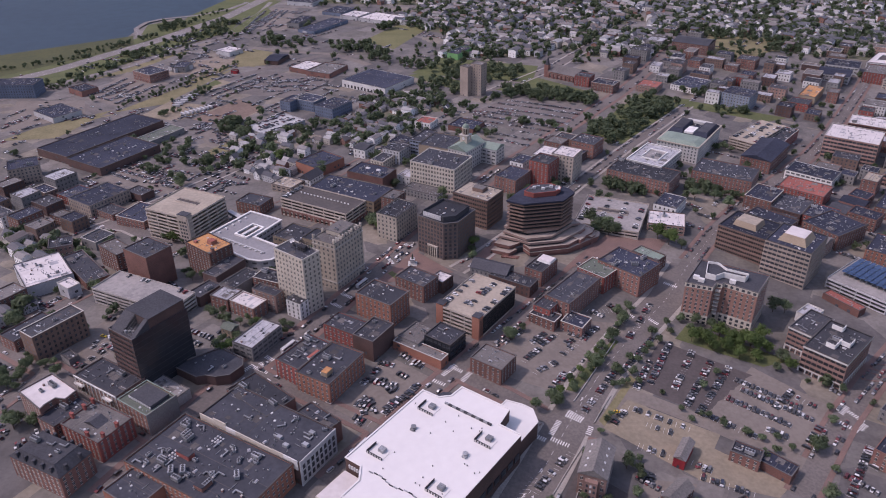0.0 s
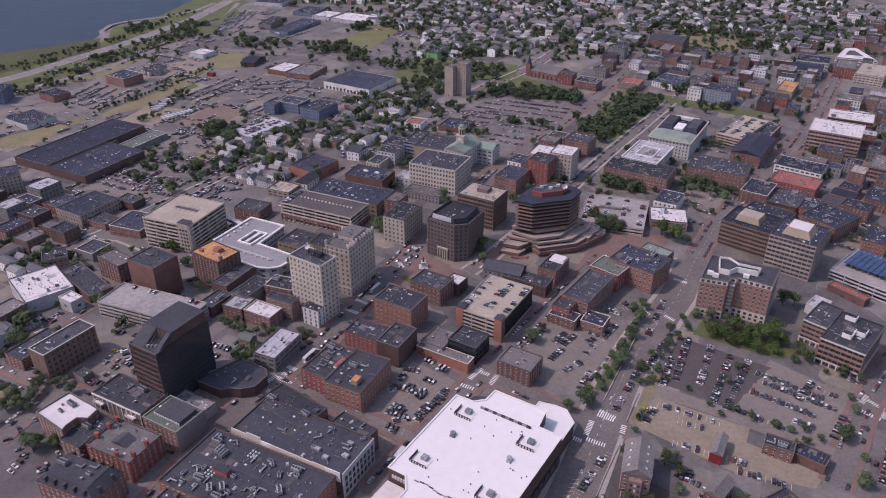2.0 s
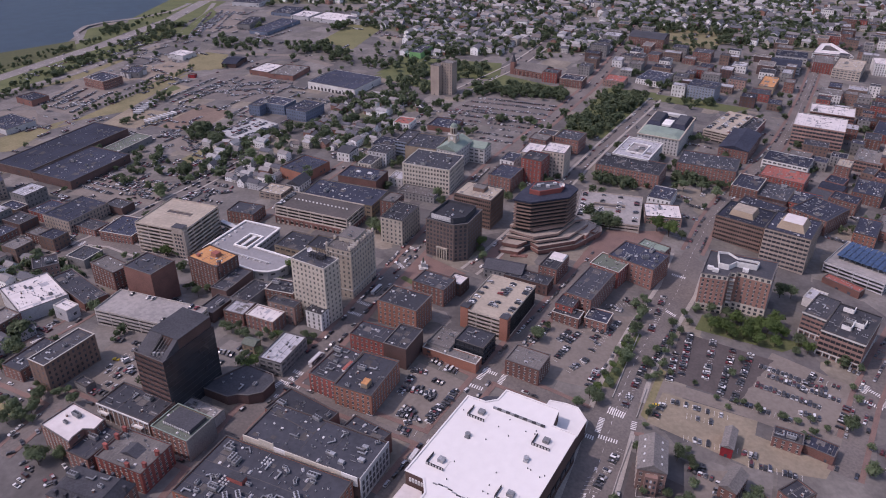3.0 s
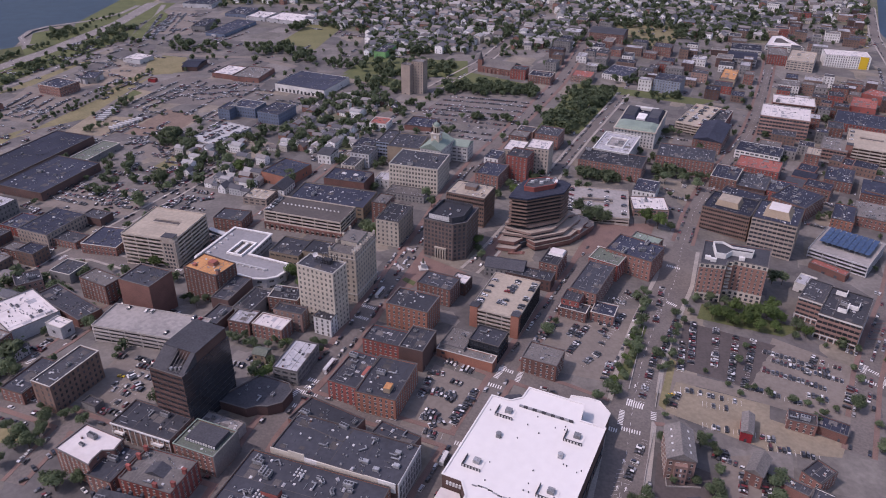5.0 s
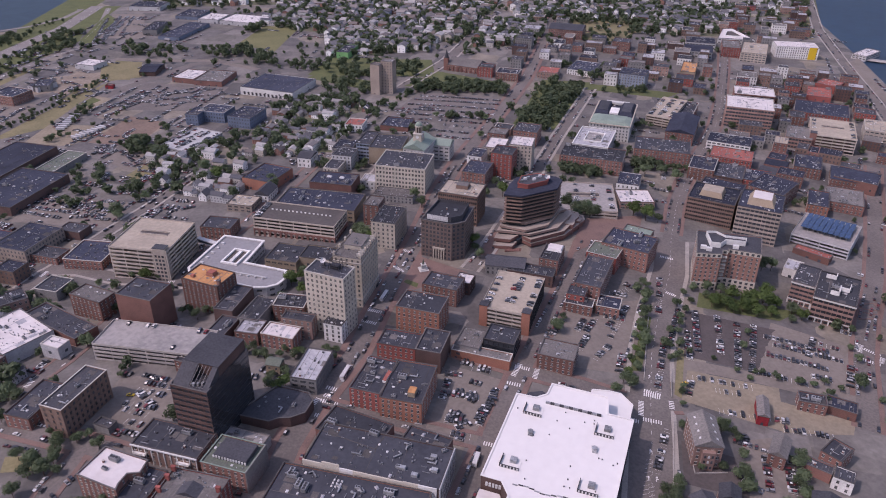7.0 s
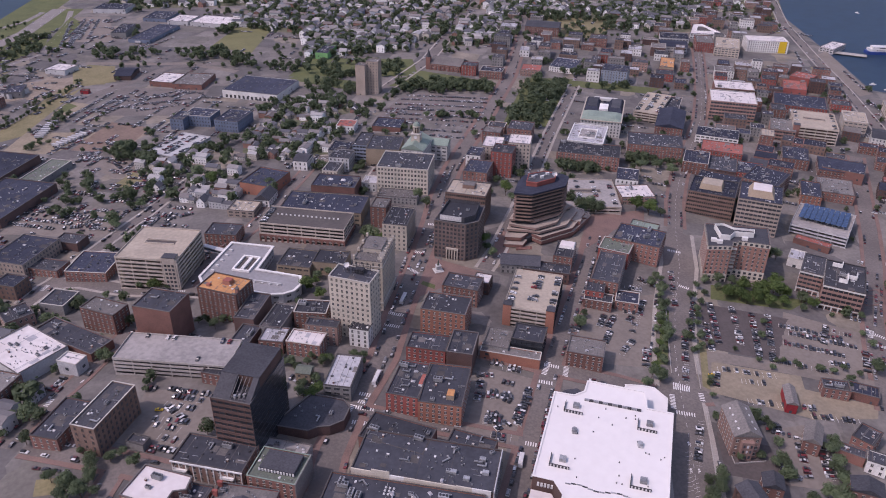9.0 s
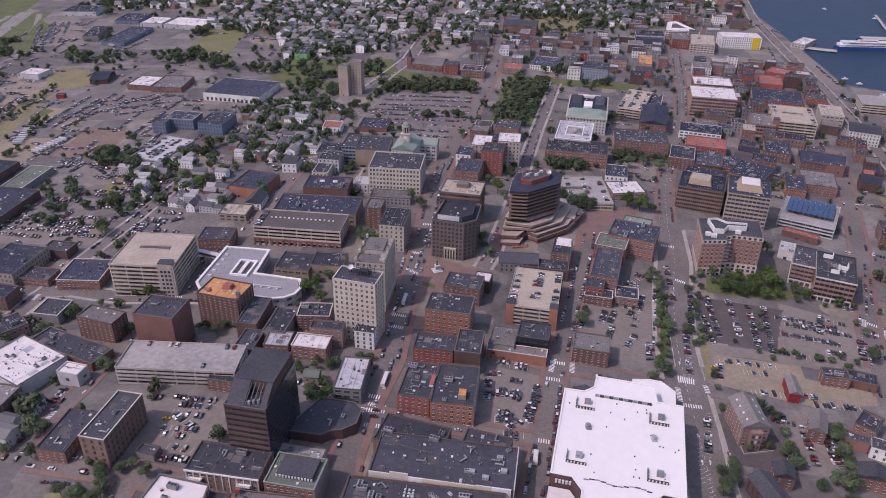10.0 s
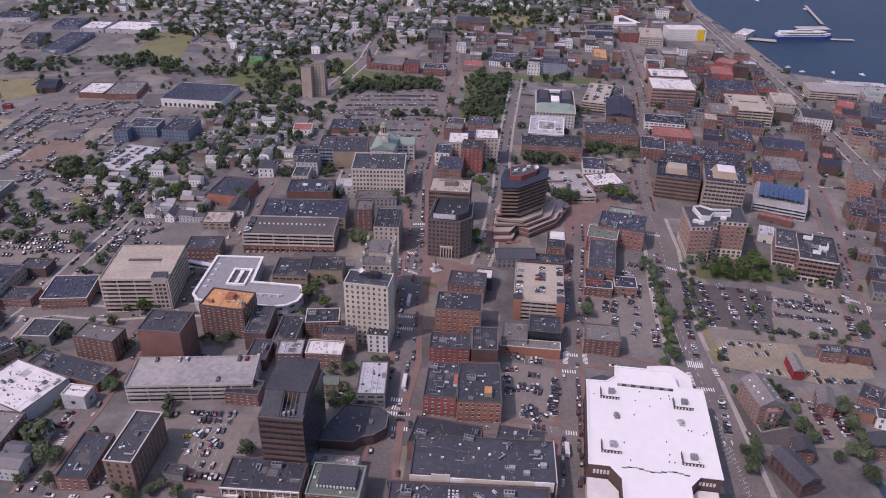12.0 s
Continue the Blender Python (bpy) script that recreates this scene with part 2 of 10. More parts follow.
for leaf in (LEAF, LEAFBRIGHT):
    ln, ll = leaf.node_tree.nodes, leaf.node_tree.links
    bs, thin, both_ways = ln["Principled BSDF"], ln.new("ShaderNodeBsdfTranslucent"), ln.new("ShaderNodeMixShader")
    ll.new(bs.inputs["Base Color"].links[0].from_socket, thin.inputs["Color"])
    both_ways.inputs[0].default_value = 0.5
    ll.new(bs.outputs[0], both_ways.inputs[1])
    ll.new(thin.outputs[0], both_ways.inputs[2])
    ll.new(both_ways.outputs[0], ln["Material Output"].inputs["Surface"])
YARD = material("garden_ground", (0.145, 0.135, 0.10), (0.075, 0.085, 0.045), 0.98, 0.25, 0.03, 0.1, contrast=0.35)
BARK = material("bark", (0.12, 0.09, 0.065), (0.07, 0.05, 0.04), 0.95, 3.0, 0.5)
CARPAINT = many_coloured("car_paint", [(0.025, 0.025, 0.028), (0.33, 0.33, 0.34), (0.06, 0.062, 0.066), (0.62, 0.62, 0.62), (0.03, 0.032, 0.036), (0.16, 0.163, 0.168), (0.035, 0.043, 0.065), (0.08, 0.08, 0.085), (0.66, 0.66, 0.66), (0.20, 0.022, 0.025), (0.02, 0.02, 0.022), (0.40, 0.40, 0.40), (0.14, 0.143, 0.148), (0.52, 0.51, 0.49), (0.05, 0.05, 0.054)], 0.45, 0.3)
CARSTUFF = many_coloured("far_car_paint", [(0.025, 0.025, 0.028), (0.26, 0.26, 0.27), (0.05, 0.052, 0.056), (0.50, 0.50, 0.50), (0.03, 0.032, 0.036), (0.13, 0.133, 0.138), (0.035, 0.042, 0.062), (0.08, 0.08, 0.085), (0.15, 0.024, 0.027), (0.02, 0.02, 0.022), (0.34, 0.34, 0.34), (0.04, 0.04, 0.043), (0.09, 0.022, 0.024), (0.58, 0.58, 0.57), (0.06, 0.06, 0.064)], 0.45, 0.3, True)
HOUSEWALL = many_coloured("clapboard", [(0.78, 0.77, 0.75), (0.72, 0.71, 0.68), (0.32, 0.34, 0.36), (0.75, 0.74, 0.72), (0.45, 0.41, 0.33), (0.25, 0.13, 0.10), (0.68, 0.67, 0.65), (0.36, 0.36, 0.36), (0.45, 0.44, 0.42), (0.20, 0.23, 0.28)], 0.85)
HOUSEROOF = many_coloured("shingle_roof", [(0.11, 0.105, 0.11), (0.17, 0.155, 0.15), (0.08, 0.08, 0.09), (0.22, 0.20, 0.19), (0.13, 0.11, 0.10), (0.30, 0.29, 0.285)], 0.9)
FARWALL = many_coloured("far_clapboard", [(0.80, 0.79, 0.76), (0.76, 0.75, 0.72), (0.40, 0.40, 0.40), (0.78, 0.77, 0.75), (0.45, 0.41, 0.35), (0.24, 0.13, 0.10), (0.70, 0.69, 0.67), (0.40, 0.38, 0.35)], 0.85, 0.0, True)
FARROOF = many_coloured("far_shingles", [(0.10, 0.098, 0.105), (0.15, 0.14, 0.138), (0.07, 0.072, 0.082), (0.20, 0.19, 0.185), (0.12, 0.105, 0.10), (0.085, 0.088, 0.10), (0.28, 0.275, 0.27)], 0.9, 0.0, True)
WATER = material("sea_water", (0.012, 0.034, 0.066), (0.008, 0.023, 0.046), 0.5, 0.05, 0.004, 0.25, spec=0.25)
COVE = material("shallow_cove_water", (0.03, 0.056, 0.08), (0.022, 0.042, 0.062), 0.6, 0.05, 0.004, 0.2, spec=0.2)


# ---- building blocks ----
class Geo:
    """Collects faces for one mesh."""

    def __init__(self):
        self.v, self.f, self.m = [], [], []

    def face(self, pts, m=0):
        k = len(self.v)
        self.v += [tuple(p) for p in pts]
        self.f.append(tuple(range(k, k + len(pts))))
        self.m.append(m)

    def prism(self, poly, z0, z1, m=0, top=True, bottom=False, shrink=1.0):
        """Straight (or tapered) sides over a counter-clockwise outline."""
        n = len(poly)
        cx, cy = sum(p[0] for p in poly) / n, sum(p[1] for p in poly) / n
        up = [(cx + (p[0] - cx) * shrink, cy + (p[1] - cy) * shrink) for p in poly]
        k = len(self.v)
        self.v += [(p[0], p[1], z0) for p in poly] + [(p[0], p[1], z1) for p in up]
        for i in range(n):
            j = (i + 1) % n
            self.f.append((k + i, k + j, k + n + j, k + n + i))
            self.m.append(m)
        if top:
            self.f.append(tuple(range(k + n, k + 2 * n)))
            self.m.append(m)
        if bottom:
            self.f.append(tuple(range(k + n - 1, k - 1, -1)))
            self.m.append(m)

    def box(self, cx, cy, z0, z1, w, d, turn=0.0, m=0, shrink=1.0, bottom=False):
        c, s = math.cos(turn), math.sin(turn)
        poly = [(cx + c * u * w / 2 - s * v * d / 2, cy + s * u * w / 2 + c * v * d / 2) for u, v in ((-1, -1), (1, -1), (1, 1), (-1, 1))]
        self.prism(poly, z0, z1, m, True, bottom, shrink)

    def tube(self, cx, cy, z0, z1, r, n=8, m=0, shrink=1.0):
        self.prism([(cx + r * math.cos(2 * math.pi * i / n), cy + r * math.sin(2 * math.pi * i / n)) for i in range(n)], z0, z1, m, True, False, shrink)

    def ring(self, outer, inner, z0, z1, m=0):
        """A closed wall between two outlines of equal length."""
        n, k = len(outer), len(self.v)
        for poly, z in ((outer, z0), (outer, z1), (inner, z1), (inner, z0)):
            self.v += [(p[0], p[1], z) for p in poly]
        for i in range(n):
            j = (i + 1) % n
            for a in range(4):
                b = (a + 1) % 4
                self.f.append((k + a * n + i, k + a * n + j, k + b * n + j, k + b * n + i))
                self.m.append(m)

    def mesh(self, name, mats):
        me = bpy.data.meshes.new(name)
        me.from_pydata(self.v, [], self.f)
        for mt in (mats if isinstance(mats, (list, tuple)) else [mats]):
            me.materials.append(mt)
        if any(self.m):
            me.polygons.foreach_set("material_index", self.m)
        me.update()
        return me


def rect(w, d, cx=0.0, cy=0.0):
    return [(cx - w / 2, cy - d / 2), (cx + w / 2, cy - d / 2), (cx + w / 2, cy + d / 2), (cx - w / 2, cy + d / 2)]


def part(name, geo, mats, parent, label="", kind="", place=None):
    """Links a Geo (or a ready mesh) as one mesh object under a thing or a part."""
    ob = new(name, geo if isinstance(geo, bpy.types.Mesh) else geo.mesh(name, mats))
    ob.parent = parent
    if place is not None:
        ob.matrix_local = place
    return tagged(ob, label, "", "", kind)


def thing(name, m, label, category, group="", kind=""):
    ob = new(name)
    ob.empty_display_size = 1.0
    ob.matrix_world = m
    return tagged(ob, label, category, group, kind)


def ground_z(x, y):
    """The ridge along the main street, falling to the water on both sides, with a rise at its western end."""
    s, l = 0.864 * x - 0.504 * y, 0.504 * x + 0.864 * y
    k = min(1, max(0, (l - 600) / 400))
    top = 10 - 6 * k * k * (3 - 2 * k)
    if s > -300:
        z = -10 + (top + 10) * math.exp(-((s + 300) / 270) ** 2)
    else:
        z = -1 + (top + 1) * math.exp(-((s + 300) / 200) ** 2)
    return z + 7 * math.exp(-((x + 255) ** 2 + (y - 400) ** 2) / 12100)


TAKEN = []          # footprints of what stands: x, y, half width, half depth, cos, sin


def take(x, y, w, d, turn):
    TAKEN.append((x, y, w / 2, d / 2, math.cos(turn), math.sin(turn)))


def is_free(x, y, r):
    for a, b, w, d, c, s in TAKEN:
        dx, dy = x - a, y - b
        if abs(dx * c + dy * s) < w + r and abs(dy * c - dx * s) < d + r:
            return False
    return True


def window_mesh(w, h, frame_w=0.12, frame_mat=TRIM):
    """One window that faces -y: pane, surround and sill, standing proud of the wall."""
    g = Geo()
    g.face([(-w / 2, -0.03, 0), (w / 2, -0.03, 0), (w / 2, -0.03, h), (-w / 2, -0.03, h)], 0)
    f = frame_w
    for x0, x1, z0, z1, dp in ((-w / 2 - f, w / 2 + f, -f * 1.6, 0, 0.2), (-w / 2 - f, w / 2 + f, h, h + f * 1.6, 0.14)):
        g.face([(x0, -dp, z0), (x1, -dp, z0), (x1, -dp, z1), (x0, -dp, z1)], 1)
        g.face([(x0, -dp, z1), (x1, -dp, z1), (x1, 0, z1), (x0, 0, z1)], 1)
        g.face([(x0, 0, z0), (x1, 0, z0), (x1, -dp, z0), (x0, -dp, z0)], 1)
    g.face([(-0.04, -0.06, 0), (0.04, -0.06, 0), (0.04, -0.06, h), (-0.04, -0.06, h)], 1)
    g.face([(-w / 2, -0.06, h / 2 - 0.04), (w / 2, -0.06, h / 2 - 0.04), (w / 2, -0.06, h / 2 + 0.04), (-w / 2, -0.06, h / 2 + 0.04)], 1)
    return g


WINDOWS = {}
PLAIN_FRAMES = ("keybrown", "darkbrick", "brown", "greybrick", "cream", "limestone", "grey", "tan", "bluepaint", "stone")          # walls whose windows have no pale surround


def facade_windows(root, outline, z0, z1, storeys, kind, each, skip=(), joined=False, frame_mat=TRIM):
    """Windows along every side of an outline: single objects where each is set, otherwise one joined row a storey."""
    ww, wh, pitch = {"punch": (1.35, 1.9, 3.3), "strip": (3.4, 1.5, 4.6), "small": (1.0, 1.5, 3.0), "square": (1.7, 2.0, 2.9)}[kind]
    step = (z1 - z0) / storeys
    wh = min(wh, step * 0.58)
    key = (kind, round(wh, 2), frame_mat.name)
    if key not in WINDOWS:
        g = window_mesh(ww, wh)
        WINDOWS[key] = (g, g.mesh("window", [GLASS, frame_mat]))
    g, me = WINDOWS[key]
    n = len(outline)
    rows = [Geo()] * storeys if joined else [Geo() for _ in range(storeys)]
    for e in range(n):
        if e in skip:
            continue
        (x0, y0), (x1, y1) = outline[e], outline[(e + 1) % n]
        run, ang = math.hypot(x1 - x0, y1 - y0), math.atan2(y1 - y0, x1 - x0)
        k = int((run - 1.2) / pitch)
        c, s = math.cos(ang), math.sin(ang)
        for f in range(storeys):
            z = z0 + f * step + (step - wh) * 0.55
            for i in range(k):
                u = (i + 0.5 - k / 2) / k * 0.97 + 0.5
                x, y = x0 + (x1 - x0) * u, y0 + (y1 - y0) * u
                if each:
                    part("window", me, None, root, place=pose(x, y, z, 0, 0, math.degrees(ang)))
                else:
                    row, b = rows[f], len(rows[f].v)
                    row.v += [(x + c * p[0] - s * p[1], y + s * p[0] + c * p[1], z + p[2]) for p in g.v]
                    row.f += [tuple(a + b for a in q) for q in g.f]
                    row.m += g.m
    for row in rows[:1] if joined else rows:
        if row.f:
            part("window_row", row, [GLASS, frame_mat], root, kind="stuff")


UNITS = []


def unit_meshes():
    """Rooftop machines: a boxed cooler with fan ring, a low vent, a skylight, a duct, a stack."""
    a = Geo()
    a.box(0, 0, 0.25, 1.6, 2.6, 1.7, m=0)
    a.box(0, 0, 0, 0.25, 2.2, 1.3, m=1)
    a.tube(-0.6, 0, 1.6, 1.85, 0.5, 8, 1)
    a.tube(0.6, 0, 1.6, 1.85, 0.5, 8, 1)
    b = Geo()
    b.box(0, 0, 0, 0.7, 1.2, 1.2, m=0, shrink=0.8)
    b.tube(0, 0, 0.7, 1.1, 0.3, 8, 1)
    c = Geo()
    c.box(0, 0, 0, 0.4, 2.4, 1.5, m=0)
    c.box(0, 0, 0.4, 0.75, 2.2, 1.3, m=1, shrink=0.75)
    e = Geo()
    e.box(0, 0, 0.5, 1.1, 4.6, 0.7, m=0)
    e.box(2.0, 1.0, 0.5, 1.1, 0.7, 2.4, m=0)
    e.box(-1.8, 0, 0, 0.5, 0.3, 0.5, m=1)
    e.box(2.0, 1.9, 0, 0.5, 0.3, 0.5, m=1)
    s = Geo()
    s.box(0, 0, 0, 1.2, 0.9, 0.9, m=0)
    s.box(0, 0, 1.2, 1.4, 1.1, 1.1, m=1)
    big = Geo()
    big.box(0, 0, 0.4, 2.6, 5.2, 2.6, m=0)
    big.box(0, 0, 0, 0.4, 4.8, 2.2, m=1)
    for i in (-1.6, 0, 1.6):
        big.tube(i, 0, 2.6, 2.9, 0.7, 8, 1)
    for nm, g, mats in (("cooling_unit", a, [METAL, DARKMETAL]), ("roof_vent", b, [METAL, DARKMETAL]), ("skylight", c, [WHITEMETAL, ROOF["lightgrey"]]),
                        ("duct", e, [METAL, DARKMETAL]), ("chimney", s, [WALL["brick"], TRIM]), ("air_handler", big, [METAL, DARKMETAL])):
        UNITS.append((nm, g.mesh(nm, mats)))


unit_meshes()


def roof_units(root, n, w, d, z, rng):
    spots = []
    for _ in range(n * 6):
        if len(spots) >= n:
            break
        x, y = rng.uniform(-w / 2 + 2.5, w / 2 - 2.5), rng.uniform(-d / 2 + 2.5, d / 2 - 2.5)
        if all(abs(x - a) + abs(y - b) > 4.5 for a, b in spots):
            spots.append((x, y))
            nm, me = UNITS[rng.choice((0, 0, 1, 1, 2, 3, 4, 5, 1))]
            part(nm, me, None, root, place=pose(x, y, z, 0, 0, rng.choice((0, 90, 0, 180))))


def block(name, x, y, w, d, turn, h, wall, roof, win, units, label, category="building", each=False, storeys=0, extra=None, group=""):
    """A flat-roofed building: walls with a parapet, a sunk roof, cornice, windows and roof machines."""
    rng = random.Random(int(x * 7 + y * 13))
    z = ground_z(x, y)
    root = thing(name, pose(x, y, z, 0, 0, turn), label, category, group)
    take(x, y, w, d, radians(turn))
    wm, rm = WALL[wall], ROOF[roof]
    n = storeys or max(1, round(h / 3.7))
    out, inn = rect(w, d), rect(w - 0.9, d - 0.9)
    if win == "garage":
        step = h / max(1, round(h / 3.1))
        n = round(h / step)
        # dark brown box fills the inside, 4.5 m behind the open edges
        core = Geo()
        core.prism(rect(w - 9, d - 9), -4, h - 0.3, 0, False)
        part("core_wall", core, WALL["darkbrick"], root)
        for s in range(n + 1):
            if s == 0:
                g = Geo()
                g.ring(out, rect(w - 0.7, d - 0.7), -4, 0.6)
                part("base_wall", g, wm, root)
                continue
            g = Geo()
            g.prism(rect(w - 0.6, d - 0.6), s * step - 0.3, s * step, 0, True, True)
            part("deck_slab", g, rm, root)
            g = Geo()
            g.ring(out, rect(w - 0.5, d - 0.5), s * step - 0.5, s * step + 1.0)
            part("parapet", g, wm, root)
        for side in range(4):
            run, off = (w, d / 2) if side % 2 == 0 else (d, w / 2)
            k = max(2, round(run / 11))
            for i in range(k + 1):
                g = Geo()
                g.box((i / k - 0.5) * (run - 1.0), -off + 0.42, 0, h - 0.3, 0.7, 0.6)
                part("column", g, wm, root, place=pose(0, 0, 0, 0, 0, 90 * side))
    else:
        g = Geo()
        if win == "band":
            g.ring(rect(w - 0.5, d - 0.5), rect(w - 1.1, d - 1.1), -4, h + 0.5)
            part("glass_wall", g, GLASS, root)
            step = h / n
            for s in range(n + 1):
                g = Geo()
                z0, z1 = (-4, 1.0) if s == 0 else (s * step - 0.9, s * step + (0.95 if s < n else 0.8))
                g.ring(out, rect(w - 0.45, d - 0.45), z0, z1)
                part("spandrel", g, wm, root)
            for side in range(4):
                run, off = (w, d / 2) if side % 2 == 0 else (d, w / 2)
                k = max(2, round(run / (1.8 if wall == "brown" else 3.4)))
                g = Geo()
                for i in range(k + 1):
                    g.box((i / k - 0.5) * (run - 0.5), -off + 0.17, 0, h, 0.4, 0.3)
                part("mullion_row", g, wm, root, kind="stuff", place=pose(0, 0, 0, 0, 0, 90 * side))
        else:
            g.ring(out, inn, -4, h + 0.75)
            part("wall", g, wm, root)
            if win != "none":
                facade_windows(root, out, 0, h, n, win, each, joined=name in ("commercial_building", "row_building"), frame_mat=wm if wall in PLAIN_FRAMES else TRIM)
            else:
                g = Geo()
                for side in range(4):
                    run, off = (w, d / 2) if side % 2 == 0 else (d, w / 2)
                    c, s = math.cos(math.pi / 2 * side), math.sin(math.pi / 2 * side)
                    for _ in range(max(1, int(run / 9))):
                        px, pz, pw, ph = rng.uniform(-run / 2 + 2, run / 2 - 2), rng.choice((0.1, 0.1, 3.6)), rng.uniform(1.2, 2.6), rng.uniform(1.5, 2.3)
                        if pz + ph < h - 0.5:
                            g.face([(c * q + s * (off + 0.04), s * q - c * (off + 0.04), zz) for q, zz in ((px - pw / 2, pz), (px + pw / 2, pz), (px + pw / 2, pz + ph), (px - pw / 2, pz + ph))])
                part("door_panes", g, GLASS, root, kind="stuff")
        g = Geo()
        g.prism(inn if win != "band" else rect(w - 1.0, d - 1.0), h - 0.4, h, 0)
        if min(w, d) > 6:
            clutter(root, w, d, h, rng, roof)
        part("roof", g, rm, root)
        g = Geo()
        trim = COPPER if name.startswith("copper") else (TRIM if wall in ("cream", "stone") or rng.random() < 0.12 else COPING)
        g.ring(rect(w + 0.3, d + 0.3), rect(w - 0.95, d - 0.95), h + 0.5, h + 0.82)
        if name != "row_building":
            part("cornice", g, trim, root)
    if units:
        roof_units(root, (units + 1) // 2 if name == "commercial_building" else units, w, d, h, rng)
    if extra:
        extra(root, w, d, h, rng)
    return root


def clutter(root, w, d, h, rng, roof):
    """Small roof things too many to count: seams, pipes, vents, hatches, patches of newer membrane."""
    g = Geo()
    k = max(5, int(w * d / 26))
    for _ in range(min(k, 70)):
        x, y = rng.uniform(-0.46, 0.46) * (w - 2), rng.uniform(-0.46, 0.46) * (d - 2)
        t = rng.random()
        if t < 0.35:
            q = rng.uniform(0.3, 0.8)
            g.box(x, y, h, h + rng.uniform(0.4, 1.1), q, q, 0, 0)
        elif t < 0.6:
            g.tube(x, y, h, h + rng.uniform(0.5, 1.2), 0.22, 6, 0)
        elif t < 0.75:
            L = rng.uniform(1.5, 5.0)
            L = min(L, (w / 2 - 1 - abs(x)) * 2)
            if L > 0.8:
                g.box(x, y, h + 0.1, h + 0.4, L, 0.25, 0, 0)
        elif t < 0.9:
            g.box(x, y, h, h + 0.5, rng.uniform(0.8, 1.6), rng.uniform(0.8, 1.4), 0, 1)
        else:
            a, b = rng.uniform(2, 6), rng.uniform(2, 6)
            a, b = min(a, (w / 2 - 0.8 - abs(x)) * 2), min(b, (d / 2 - 0.8 - abs(y)) * 2)
            if a > 0.8 and b > 0.8:
                g.box(x, y, h, h + 0.02 + 0.01 * rng.random(), a, b, 0, 2)
    for _ in range(3):
        g.box(rng.uniform(-0.4, 0.4) * w, 0, h, h + 0.08, 0.25, d - 1.4, 0, 2)
    part("roof_fittings", g, [METAL, WHITEMETAL if rng.random() < 0.6 else DARKMETAL, COPING if roof in ("dark", "slate", "bluegrey") else ROOF["lightgrey"] if roof == "white" else ROOF["grey"]], root, kind="stuff")


def shrunk(poly, k):
    """The outline moved inwards by k metres (for convex or gently notched outlines)."""
    n, out = len(poly), []
    for i in range(n):
        a, b, c = Vector(poly[i - 1]), Vector(poly[i]), Vector(poly[(i + 1) % n])
        u, v = (b - a).normalized(), (c - b).normalized()
        nu, nv = Vector((-u.y, u.x)), Vector((-v.y, v.x))
        m = nu + nv
        m = m / max(0.35, m.dot(nu)) if m.length > 1e-6 else nu
        out.append(tuple(b + m * k))
    return out


def poly_block(name, x, y, turn, outline, h, wall, roof, win, units, label, category="building", each=False, storeys=0, extra=None, lift=0.0):
    """A flat-roofed building over any outline that runs counter-clockwise."""
    rng = random.Random(int(x * 7 + y * 13))
    root = thing(name, pose(x, y, ground_z(x, y) + lift, 0, 0, turn), label, category)
    xs, ys = [p[0] for p in outline], [p[1] for p in outline]
    c, s = math.cos(radians(turn)), math.sin(radians(turn))
    mx, my = (min(xs) + max(xs)) / 2, (min(ys) + max(ys)) / 2
    take(x + c * mx - s * my, y + s * mx + c * my, max(xs) - min(xs), max(ys) - min(ys), radians(turn))
    n = storeys or max(1, round(h / 3.7))
    g = Geo()
    inner = shrunk(outline, 0.45)
    if win == "band":
        step = h / n
        g.ring(shrunk(outline, 0.5), shrunk(outline, 0.8), -4, h)
        part("glass_wall", g, GLASS, root)
        for f in range(n + 1):
            g = Geo()
            z0, z1 = (-4, 0.9) if f == 0 else (f * step - 0.75, f * step + (0.75 if f < n else 0.7))
            g.ring(outline, inner, z0, z1)
            part("spandrel", g, WALL[wall], root)
    else:
        g.ring(outline, inner, -4, h + 0.7)
        part("wall", g, WALL[wall], root)
        if win != "none":
            facade_windows(root, outline, 0, h, n, win, each, frame_mat=WALL[wall] if wall in PLAIN_FRAMES else TRIM)
        g = Geo()
        g.ring(shrunk(outline, -0.25), shrunk(outline, 0.47), h + 0.4, h + 0.8)
        part("cornice", g, COPING if wall not in ("cream", "stone") else TRIM, root)
    g = Geo()
    g.prism(inner, h - 0.3, h, 0)
    part("roof", g, ROOF[roof], root)
    if units:
        roof_units(root, units, (max(xs) - min(xs)) * 0.7, (max(ys) - min(ys)) * 0.7, h, rng)
    if extra:
        extra(root, max(xs) - min(xs), max(ys) - min(ys), h, rng)
    return root


def gable_roof(root, w, d, z, rise, mat, label="", along_x=True, over=0.5):
    """A pitched roof of two slabs with closed gables."""
    g = Geo()
    a, b = (w, d) if along_x else (d, w)
    pts = lambda x, y, zz: (x, y, zz) if along_x else (-y, x, zz)
    x0, x1, y0, y1 = -a / 2 - over, a / 2 + over, -b / 2 - over, b / 2 + over
    g.face([pts(x0, y0, z), pts(x1, y0, z), pts(x1, 0, z + rise), pts(x0, 0, z + rise)])
    g.face([pts(x1, y1, z), pts(x0, y1, z), pts(x0, 0, z + rise), pts(x1, 0, z + rise)])
    g.face([pts(x0, y1, z), pts(x0, y0, z), pts(x0, 0, z + rise)])
    g.face([pts(x1, y0, z), pts(x1, y1, z), pts(x1, 0, z + rise)])
    g.face([pts(x0, y0, z), pts(x0, y1, z), pts(x1, y1, z), pts(x1, y0, z)])
    return part("pitched_roof", g, mat, root, label)


